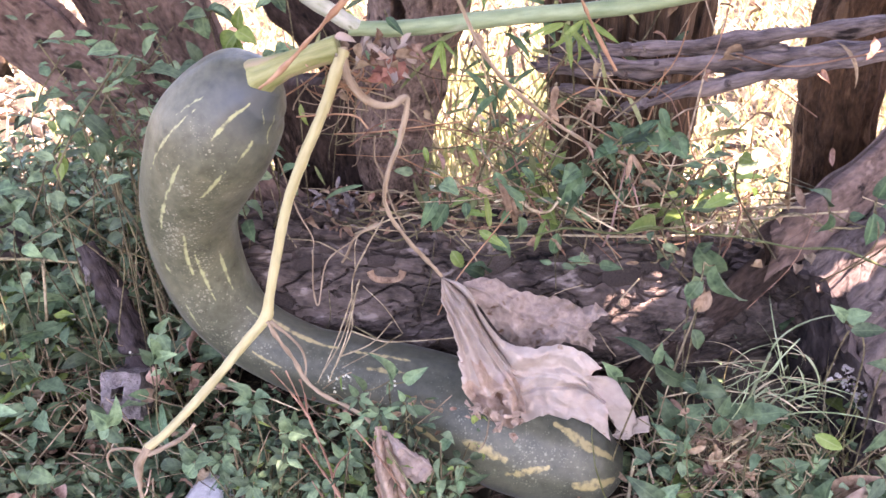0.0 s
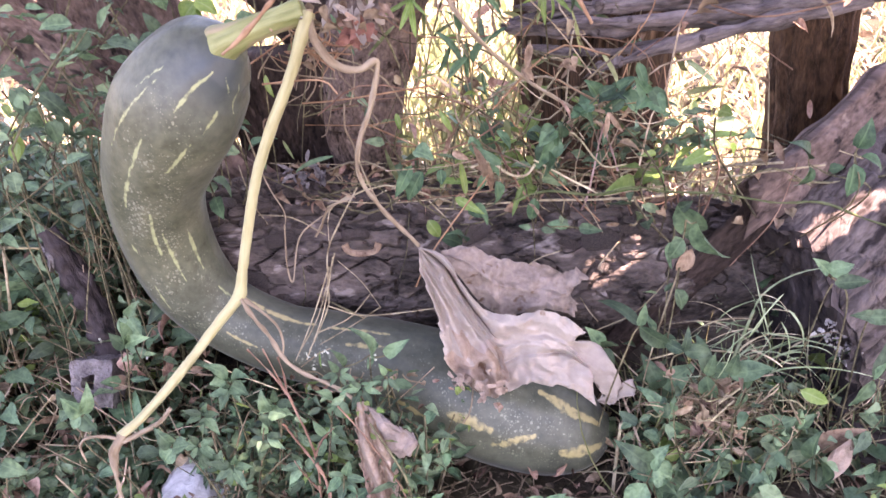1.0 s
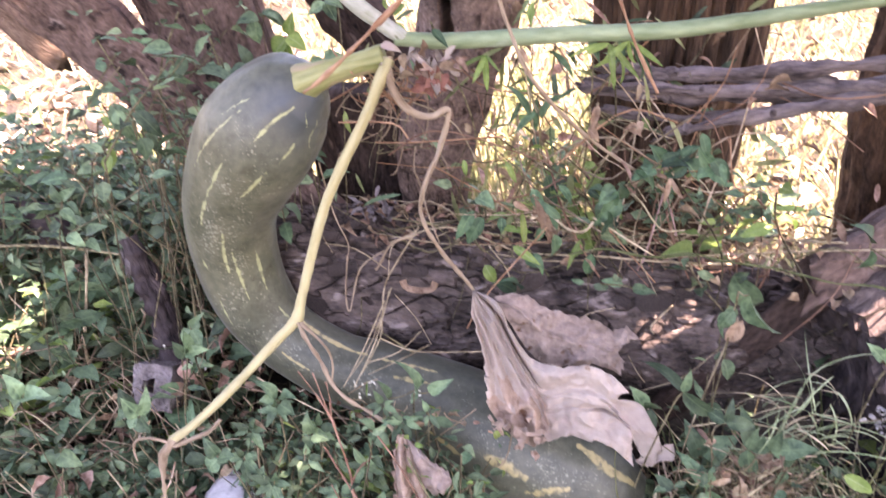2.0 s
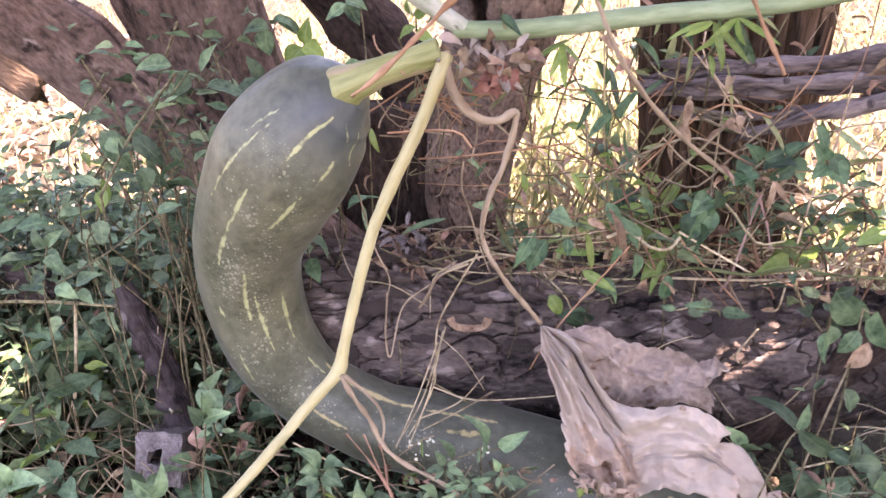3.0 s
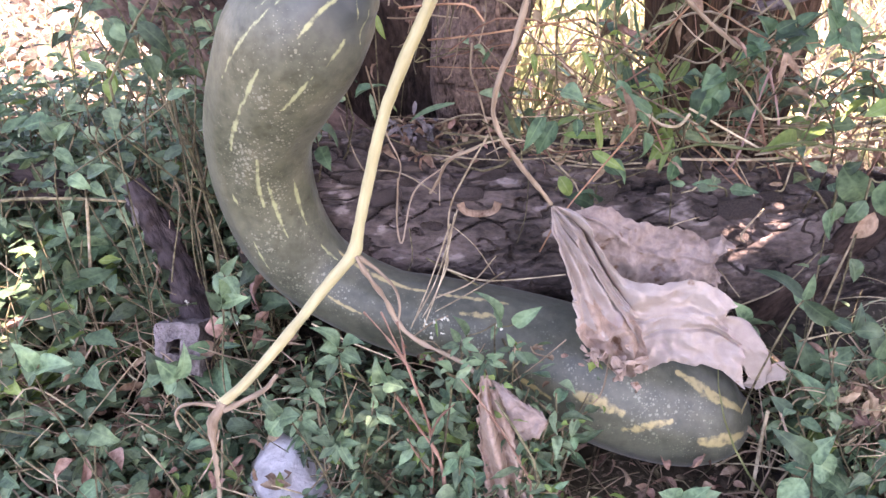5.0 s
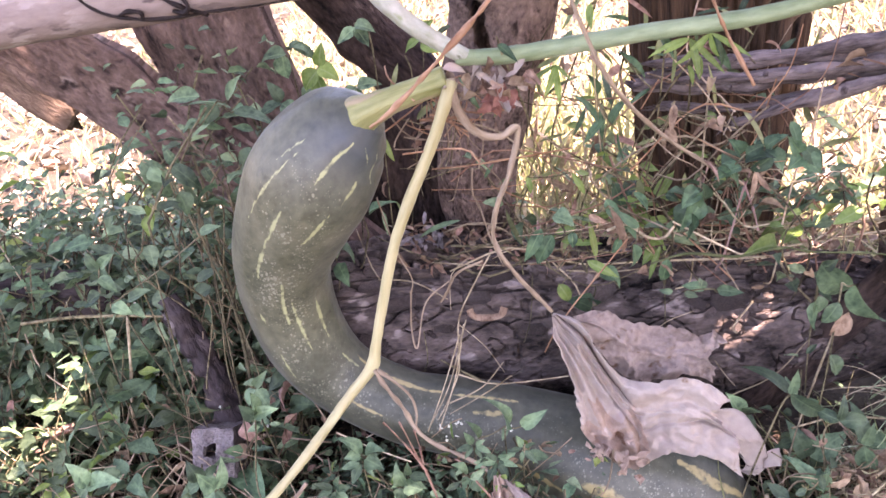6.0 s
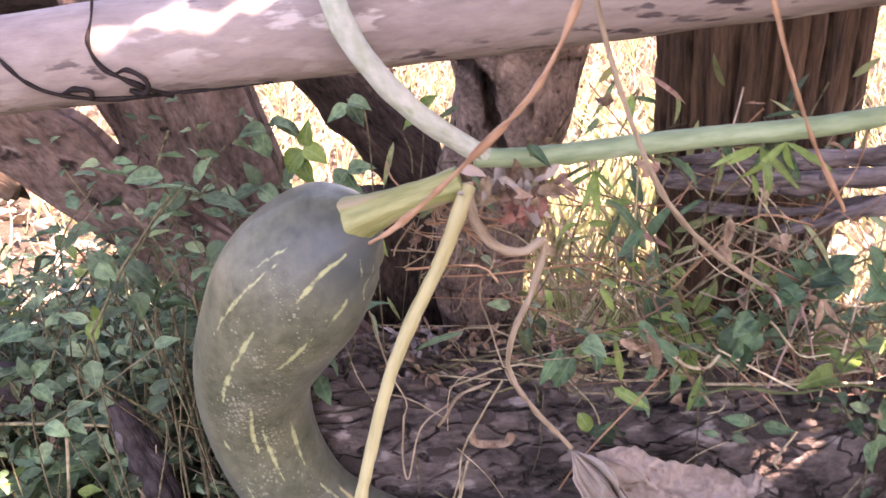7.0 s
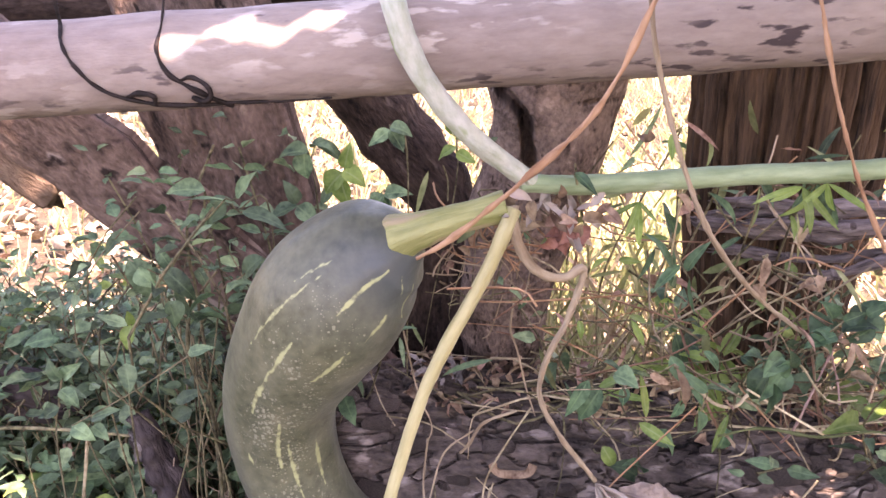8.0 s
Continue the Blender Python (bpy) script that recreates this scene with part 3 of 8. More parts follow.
def build_posts():
    board((-0.537, 0.80, 0.521), (0.010, 0.915, -0.065), 0.086, 0.040, 0.035, PLANK_WOOD, "leaning weathered brown board of the fence", 1, ridges=0.009)
    board((-0.68, 0.915, 0.487), (-0.476, 0.905, 0.318), 0.040, 0.038, 0.026, WARM_WOOD, "narrow brown board tied behind the fence", 2, torn=0.022)
    board((-0.318, 0.845, 0.54), (-0.230, 0.935, -0.06), 0.128, 0.11, 0.045, MID_WOOD, "dark upright board of the fence beside the tie", 3, ridges=0.007)
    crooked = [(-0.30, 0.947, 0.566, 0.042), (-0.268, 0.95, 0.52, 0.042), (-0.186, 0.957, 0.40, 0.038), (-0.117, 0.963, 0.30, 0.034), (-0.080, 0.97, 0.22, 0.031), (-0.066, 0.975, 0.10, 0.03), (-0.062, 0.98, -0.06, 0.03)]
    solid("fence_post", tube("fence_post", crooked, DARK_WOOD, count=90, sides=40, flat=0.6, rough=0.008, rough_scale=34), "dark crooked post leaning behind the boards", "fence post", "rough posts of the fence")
    # dark filler board, added to block the bright ground and keep this gap dark
    board((-0.142, 0.925, 0.290), (-0.140, 0.945, -0.06), 0.125, 0.135, 0.04, DARK_WOOD, "short dark board added to fill the gap between posts", 6, ridges=0.007)
    # the cracked middle post
    splits = (((-0.10, 0.262), (-0.075, 0.256), (-0.045, 0.259), (-0.012, 0.251)), ((-0.10, 0.222), (-0.07, 0.226), (-0.035, 0.219)), ((-0.055, 0.292), (-0.03, 0.287), (0.0, 0.290)), ((0.005, 0.418), (0.02, 0.420), (0.032, 0.417)))
    crack = ((-0.075, 0.450), (-0.068, 0.432), (-0.047, 0.413), (-0.040, 0.405), (-0.037, 0.372), (-0.032, 0.355))
    stations = [(-0.010, 0.875, 0.60, 0.058), (-0.016, 0.872, 0.44, 0.057), (-0.022, 0.87, 0.38, 0.049), (-0.045, 0.868, 0.30, 0.045), (-0.053, 0.866, 0.24, 0.043), (-0.056, 0.866, 0.195, 0.038), (-0.058, 0.866, 0.155, 0.033), (-0.060, 0.87, -0.06, 0.031)]
    v, f, u = tube_arrays(stations, count=330, sides=240, rough=0.006, rough_scale=26, flat=0.75)
    for k, p in enumerate(v):
        near = 1.0
        for (x0, z0), (x1, z1) in zip(crack, crack[1:]):
            s = max(0.0, min(1.0, ((p[0] - x0) * (x1 - x0) + (p[2] - z0) * (z1 - z0)) / ((x1 - x0) ** 2 + (z1 - z0) ** 2)))
            near = min(near, math.hypot(p[0] - x0 - s * (x1 - x0), p[2] - z0 - s * (z1 - z0)))
        fine = 1.0
        for line in splits:
            for (x0, z0), (x1, z1) in zip(line, line[1:]):
                s = max(0.0, min(1.0, ((p[0] - x0) * (x1 - x0) + (p[2] - z0) * (z1 - z0)) / ((x1 - x0) ** 2 + (z1 - z0) ** 2)))
                fine = min(fine, math.hypot(p[0] - x0 - s * (x1 - x0), p[2] - z0 - s * (z1 - z0)))
        if p[1] < 0.87 and fine < 0.0019:
            v[k] = p + np.array([0, 0.009 * (1 - fine / 0.0019) ** 0.5, 0])
        wide = 0.0058 + 0.0022 * noise.noise(Vector(p) * 120)
        if p[1] < 0.87 and near < wide:
            v[k] = p + np.array([0, 0.045 * min(1.0, 2.2 * (1 - near / wide)) ** 0.6, 0])
    solid("fence_post", mesh_from("fence_post", v, f, u, (POST_WOOD,)), "tapered brown post with a deep crack near its top", "fence post", "rough posts of the fence")

    def ridged(t, a):
        w = a + 0.12 * noise.noise(Vector((t * 2.2, 0.0, 3.0)))
        cut = 0.0
        for k in range(22):
            mid = k * 2 * math.pi / 22 + 0.17 * math.sin(k * 5.1)
            gap = abs((w - mid + math.pi) % (2 * math.pi) - math.pi)
            wide = 0.03 + 0.022 * math.sin(k * 2.7) ** 2
            cut = max(cut, min(1.0, 1.5 * (1 - gap / wide)) * (0.5 + 0.5 * math.sin(k * 1.9) ** 2) if gap < wide else 0.0)
        return 1.0 + 0.05 * noise.noise(Vector((math.cos(a) * 6, math.sin(a) * 6, 0.6 * t))) + 0.03 * noise.noise(Vector((math.cos(a) * 16, math.sin(a) * 16, 1.5 * t))) - 0.16 * cut ** 0.7
    stations = [(0.186, 0.90, 0.62, 0.088), (0.186, 0.90, 0.45, 0.085), (0.184, 0.90, 0.30, 0.080), (0.182, 0.90, 0.20, 0.070), (0.180, 0.90, 0.12, 0.062), (0.180, 0.90, -0.06, 0.06)]
    solid("fence_post", tube("fence_post", stations, SPLIT_WOOD, count=60, sides=640, shape=ridged, flat=0.55, rough=0.002, rough_scale=60), "thick brown post of split wood with deep upright grooves", "fence post", "rough posts of the fence")
    stations = [(0.46, 0.97, 0.55, 0.045), (0.438, 0.97, 0.40, 0.044), (0.428, 0.97, 0.28, 0.044), (0.432, 0.97, 0.16, 0.042), (0.435, 0.97, -0.06, 0.042)]
    solid("fence_post", tube("fence_post", stations, ROUND_POST, count=60, sides=48, shape=ridged, rough=0.003, rough_scale=40), "dark brown round post of the fence", "fence post", "rough posts of the fence")
    sticks = (((0.092, 0.80, 0.333), (0.22, 0.775, 0.337), (0.60, 0.77, 0.377), 0.0075), ((0.108, 0.785, 0.354), (0.25, 0.765, 0.361), (0.62, 0.75, 0.408), 0.0068),
              ((0.112, 0.782, 0.318), (0.20, 0.77, 0.318), (0.40, 0.77, 0.352), 0.0050), ((0.125, 0.765, 0.344), (0.26, 0.757, 0.347), (0.55, 0.74, 0.380), 0.0052),
              ((0.165, 0.752, 0.308), (0.24, 0.750, 0.328), (0.38, 0.745, 0.356), 0.0058), ((0.100, 0.790, 0.343), (0.18, 0.772, 0.352), (0.30, 0.765, 0.352), 0.0040))
    rng = random.Random(19)
    for a, b, c, r in sticks:
        stick = thing("stick", a, "bare grey stick laid across the fence posts", "stick", "sticks across the fence")
        line = [(*a, r * 0.8), (*b, r), (*c, r * 1.1)]
        part("shaft", tube("shaft", line, GREY_STICK, count=130, sides=36, rough=0.005, rough_scale=38, seed=r * 1000), stick)
        run = spline(line, 40)
        for k in (rng.randint(4, 14), rng.randint(18, 30)):
            p, way = Vector(run[k, :3]), Vector((rng.gauss(0.3, 0.5), -1, rng.gauss(0.3, 0.5))).normalized()
            part("knot", tube("knot", [(*(p - way * r * 0.6), r * 0.75), (*(p + way * r * 0.6), r * 0.72), (*(p + way * r * 1.15), r * 0.42)], GREY_STICK, count=9, sides=14, rough=0.0012, rough_scale=160), stick)
        for k in range(3):
            p = Vector(a) + Vector((0, rng.gauss(0, r * 0.4), rng.gauss(0, r * 0.5)))
            tip = p + (Vector(a) - Vector(b)).normalized() * rng.uniform(0.006, 0.018) + Vector((0, rng.gauss(0, 0.002), rng.gauss(0, 0.003)))
            part("splinter", tube("splinter", [(*p.lerp(Vector(b), 0.05), r * 0.45), (*p, r * 0.35), (*tip, 0.0004)], GREY_STICK, count=8, sides=7), stick)


build_rail()
build_posts()


# ---- logs ----
def build_logs():
    log = thing("fallen_log", (0.0, 0.81, -0.04), "old fallen log with cracked grey-brown bark plates", "log")
    axis = [(-0.27, 0.81, 0.108, 0.06), (-0.22, 0.806, 0.112, 0.078), (-0.10, 0.806, 0.108, 0.081), (0.05, 0.808, 0.095, 0.079), (0.16, 0.81, 0.083, 0.077), (0.235, 0.812, 0.078, 0.071), (0.30, 0.818, 0.073, 0.064), (0.37, 0.826, 0.068, 0.050)]
    # cracked bark: long plates with deep joints between them, finest on the weathered upper side
    rows, sides = 440, 330
    c = spline(axis, rows)
    angles = np.interp(np.arange(sides + 1), (0, 30, 300, sides), (-math.pi, radians(-35), radians(125), math.pi))
    verts, uvs, faces = [], [], []
    for i in range(rows):
        for j, a in enumerate(angles):
            out = np.array([0.0, -math.cos(a), math.sin(a)])
            x, y = c[i, 0], a * 0.08
            warp = noise.noise(Vector((x * 24, y * 24, 1.0)))
            fray = noise.noise(Vector((x * 75, y * 75, 5.0)))
            # thin cracked flakes on the weathered top, broad flat plates below
            top_side = a + 0.35 * noise.noise(Vector((x * 13, y * 13, 6.0))) > 0.80
            sx, sy, gap, deep = (30, 88, 0.16, 0.007) if top_side else (15, 30, 0.055, 0.0055)
            q = Vector((x * sx + 0.7 * warp + 0.20 * fray, y * sy + 0.9 * warp + 0.25 * fray, 0.0 if top_side else 7.0))
            near, spots = noise.voronoi(q, distance_metric="CHEBYCHEV" if top_side else "MANHATTAN")[0:2]
            joint = min(1.0, max(0.0, 1.4 * (1 - (near[1] - near[0]) / gap)))
            lift = noise.noise(spots[0] * 5.3) * (0.0050 if top_side else 0.0022) + noise.noise(Vector((x * 60, y * 170, 2.0))) * 0.0016 + noise.noise(Vector((x * 260, y * 260, 2.0))) * 0.0007
            lump = 0.005 * noise.noise(Vector((x * 24, y * 24, 8.0)))
            verts.append(c[i, :3] + out * (c[i, 3] + lump + lift - deep * joint))
            uvs.append((y, x))
            if i and j:
                k = i * (sides + 1) + j
                faces.append((k - sides - 2, k - 1, k, k - sides - 1))
    for i in (0, rows - 1):
        verts.append(c[i, :3])
        uvs.append((0, 0))
        for j in range(sides):
            k = i * (sides + 1) + j
            faces.append((len(verts) - 1, k, k + 1) if i == 0 else (len(verts) - 1, k + 1, k))
    part("core", mesh_from("core", verts, faces, uvs, (LOG_CORE,), smooth=False), log)
    c = spline(axis, 200)
    rng = random.Random(11)
    shapes = []
    for k in range(14):
        rim = []
        for x, y in ((-1, -1), (-0.3, -1), (0.35, -1), (1, -1), (1, 0.1), (1, 1), (0.2, 1), (-0.4, 1), (-1, 1), (-1, 0)):
            corner = 0.86 if abs(x) == 1 and abs(y) == 1 else 1.0
            rim.append((0.5 * x * corner * rng.uniform(0.84, 1.0) + rng.uniform(-0.06, 0.06), 0.5 * y * corner * rng.uniform(0.74, 1.0)))
        n, tilt = len(rim), (rng.uniform(-0.3, 0.3), rng.uniform(-0.3, 0.3))
        verts = [(x, y, -0.6) for x, y in rim] + [(x * 0.97, y * 0.95, 0.22 + x * tilt[0] + y * tilt[1] + rng.uniform(-0.12, 0.12)) for x, y in rim]
        verts += [(x * 0.80, y * 0.72, 0.45 + x * tilt[0] + y * tilt[1] + rng.uniform(-0.10, 0.10)) for x, y in rim]
        faces = [(i, (i + 1) % n, n + (i + 1) % n, n + i) for i in range(n)] + [(n + i, n + (i + 1) % n, 2 * n + (i + 1) % n, 2 * n + i) for i in range(n)] + [tuple(range(2 * n, 3 * n))]
        shapes.append(mesh_from("bark_plate", verts, faces, [(v[0], v[1]) for v in verts], (BARK,), smooth=False))
    placed = []
    tries = 0
    while len(placed) < 34 and tries < 9000:
        tries += 1
        x, a = abs(rng.gauss(0.11, 0.07)) if rng.random() < 0.6 else rng.uniform(0.0, 0.49), rng.uniform(10, 98)
        size = rng.choice((1.0, 1.0, 1.5, 0.8)) * rng.uniform(0.020, 0.032)
        high = size * rng.uniform(0.32, 0.52)
        near = any(abs(x - q[0]) < (size + q[2]) * 0.40 and abs(a - q[1]) * 0.0014 < (high + q[3]) * 0.40 for q in placed)
        if near or (x > 0.32 and rng.random() < 0.5):
            continue
        placed.append((x, a, size, high))
        i = min(199, int((0.03 + x) / 0.515 * 199))
        p, r = Vector(c[i, :3]), c[i, 3]
        out = Vector((0, -math.cos(radians(a)), math.sin(radians(a))))
        along = Vector((1, 0, -0.06)) + out.cross(Vector((1, 0, 0))) * rng.gauss(0, 0.22) + out * rng.gauss(0, 0.10)
        along.normalize()
        side = (out.cross(along) + out * rng.gauss(0, 0.12)).normalized()
        m = Matrix((along, side, along.cross(side))).transposed().to_4x4()
        thick = rng.uniform(0.0035, 0.007)
        m = Matrix.Translation(p + out * (r + thick * rng.uniform(0.1, 0.4)) - log.location) @ m @ Matrix.Diagonal((size * 1.05, high * 1.05, thick, 1))
        part("bark_plate", rng.choice(shapes), log, where=m)

    big = thing("leaning_trunk", (0.40, 0.74, -0.04), "thick weathered grey-brown log propped by the fence", "log")
    axis = [(0.345, 0.715, 0.072, 0.086), (0.40, 0.757, 0.095, 0.098), (0.50, 0.835, 0.138, 0.102), (0.65, 0.95, 0.20, 0.104), (0.95, 1.18, 0.32, 0.104)]

    def furrowed(t, a):
        cut, w = 0.0, a + 0.25 * noise.noise(Vector((t * 5, 2.0, 3.0)))
        for k in range(17):
            mid = k * 2 * math.pi / 17 + 0.2 * math.sin(k * 4.3)
            gap = abs((w - mid + math.pi) % (2 * math.pi) - math.pi)
            cut = max(cut, (1 - gap / 0.045) * max(0.0, 0.3 + noise.noise(Vector((t * 6, k * 3.7, 0)))) if gap < 0.045 else 0.0)
        flake = noise.noise(Vector((math.cos(a) * 9, math.sin(a) * 9, t * 26)))
        return 1 + 0.035 * max(0.0, flake) ** 0.5 - 0.02 + 0.05 * noise.noise(Vector((math.cos(a) * 4, math.sin(a) * 4, 1.2 * t))) + 0.03 * noise.noise(Vector((math.cos(a) * 12, math.sin(a) * 12, 3 * t))) - 0.14 * cut ** 0.7
    body = tube("core", axis, BIG_LOG, count=170, sides=220, shape=furrowed, rough=0.006, rough_scale=30, caps=False)
    part("core", body, big)
    way, end = Vector((0.055, 0.042, 0.023)).normalized(), Vector(axis[0][:3])
    side = way.cross(Vector((0, 0, 1))).normalized()
    # the broken end runs out slanting on the near side and is ragged all round
    def broken(p):
        rel = p - end
        fade = max(0.0, 1 - rel.dot(way) / 0.16) if rel.dot(way) > 0 else 1.0
        return p - way * fade * (0.42 * rel.dot(side) - 0.15 * rel.z + 0.030 * noise.noise(p * 26) + 0.012 * noise.noise(p * 75))
    for v in body.vertices:
        v.co = broken(v.co)
    top = side.cross(way)
    verts, faces = [], []
    for i in range(25):
        for j in range(73):
            a = 2 * math.pi * j / 72
            r = 0.092 * i / 24
            p = end + (side * math.cos(a) + top * math.sin(a)) * r
            p += way * (0.030 * (1 - (i / 24) ** 3) + 0.010 * noise.noise(p * 60) * (1 - i / 30) + 0.006 * noise.noise(p * 170))
            verts.append(broken(p))
            if i and j:
                k = i * 73 + j
                faces.append((k - 74, k - 73, k, k - 1))
    part("broken_end", mesh_from("broken_end", verts, faces, [(v.x, v.z) for v in verts], (CHAR,)), big, "dark rotten broken end")
    low = [(0.33, 0.66, -0.030, 0.014), (0.39, 0.64, -0.026, 0.022), (0.46, 0.625, -0.022, 0.025), (0.66, 0.59, -0.022, 0.025)]
    solid("fallen_log", tube("fallen_log", low, CHAR, count=70, sides=50, rough=0.008, rough_scale=36), "dark rotten branch lying under the propped log", "log")
    rng = random.Random(3)
    heap = Heap(FUNGUS)
    for k in range(90):
        s = rng.random()
        x, y, z = 0.352 + 0.034 * s + rng.gauss(0, 0.006), 0.650 + rng.gauss(0, 0.003), 0.106 - 0.038 * s + rng.gauss(0, 0.006)
        heap.put(*leaf_arrays((x, y, z), (rng.gauss(0, 1), rng.gauss(0, 0.5), rng.gauss(0, 1)), (rng.gauss(0, 1), -1, 1), rng.uniform(0.002, 0.007), rng.uniform(0.002, 0.005), rows=3))
    tagged(solid("fungus", heap.mesh("fungus"), "small white fungus flakes on rotten wood", "fungus"), kind="stuff")
    slab = board_arrays((0.33, 0.765, 0.165), (0.17, 0.735, 0.005), 0.035, 0.03, 0.012, 8, ridges=0.004, rows=30, cols=12)
    solid("bark_slab", mesh_from("bark_slab", *slab, (DARK_WOOD,)), "dark brown slab of bark leaning on the log", "bark")
    slab = board_arrays((0.56, 0.900, 0.290), (0.305, 0.735, 0.180), 0.058, 0.044, 0.020, 14, ridges=0.009, rows=60, cols=20, torn=0.03)
    solid("bark_slab", mesh_from("bark_slab", *slab, (MID_WOOD,)), "rough brown strip of bark along the propped log", "bark")
    far = [(-0.80, 0.84, 0.13, 0.026), (-0.62, 0.83, 0.15, 0.027), (-0.50, 0.82, 0.150, 0.024), (-0.44, 0.82, 0.135, 0.014)]
    solid("fallen_log", tube("fallen_log", far, CHAR, count=60, sides=40, rough=0.008, rough_scale=30), "dark log lying behind the weeds", "log")


build_logs()


# ---- gourd ----
GOURD_LINE = ((-0.109, 0.642, 0.373, 0.013), (-0.121, 0.645, 0.3670, 0.029), (-0.139, 0.650, 0.355, 0.041), (-0.163, 0.655, 0.328, 0.0485), (-0.183, 0.665, 0.298, 0.0465),
              (-0.207, 0.680, 0.252, 0.041), (-0.216, 0.695, 0.202, 0.039), (-0.207, 0.700, 0.149, 0.037), (-0.180, 0.700, 0.109, 0.034), (-0.128, 0.690, 0.083, 0.034),
              (-0.085, 0.685, 0.074, 0.036), (-0.035, 0.675, 0.064, 0.041), (0.027, 0.660, 0.044, 0.050), (0.073, 0.650, 0.026, 0.052), (0.117, 0.643, 0.012, 0.047),
              (0.150, 0.638, 0.008, 0.035), (0.168, 0.636, 0.008, 0.014))
# stripes: start and end along the fruit (0 to 1) and round it (radians), half width in metres
NECK_STRIPES = ((0.052, -0.17, 0.152, -0.07, 0.0016), (0.040, -0.59, 0.075, -0.94, 0.0008), (0.048, -1.15, 0.125, -1.12, 0.0010), (0.117, -0.73, 0.164, -0.63, 0.0016),
                (0.179, -0.52, 0.237, -0.35, 0.0015), (0.114, 0.52, 0.160, 0.63, 0.0011), (0.137, 0.45, 0.241, 0.63, 0.0011), (0.198, 0.14, 0.253, 0.21, 0.0016),
                (0.253, 0.21, 0.306, 0.24, 0.0017), (0.306, -0.24, 0.372, -0.24, 0.0018), (0.335, -0.42, 0.421, -0.45, 0.0016), (0.342, -0.94, 0.417, -0.94, 0.0018),
                (0.456, -1.01, 0.498, -1.08, 0.0016), (0.355, 0.35, 0.375, 0.28, 0.0010), (0.413, 0.28, 0.452, 0.35, 0.0010))
BELLY_STRIPES = ((0.485, -1.30, 0.610, -1.22, 0.0021), (0.625, -1.20, 0.69, -1.30, 0.0016), (0.514, -0.21, 0.548, -0.21, 0.0014), (0.655, -0.85, 0.690, -0.98, 0.0026), (0.705, -0.03, 0.742, 0.07, 0.0030),
                 (0.757, -0.21, 0.803, -0.24, 0.0052), (0.811, 0.0, 0.849, -0.38, 0.0045), (0.842, -1.15, 0.955, -0.95, 0.0050), (0.892, -0.17, 0.965, -0.21, 0.0060), (0.700, 0.66, 0.775, 0.52, 0.0032),
                 (0.800, 0.86, 0.862, 0.70, 0.0028))


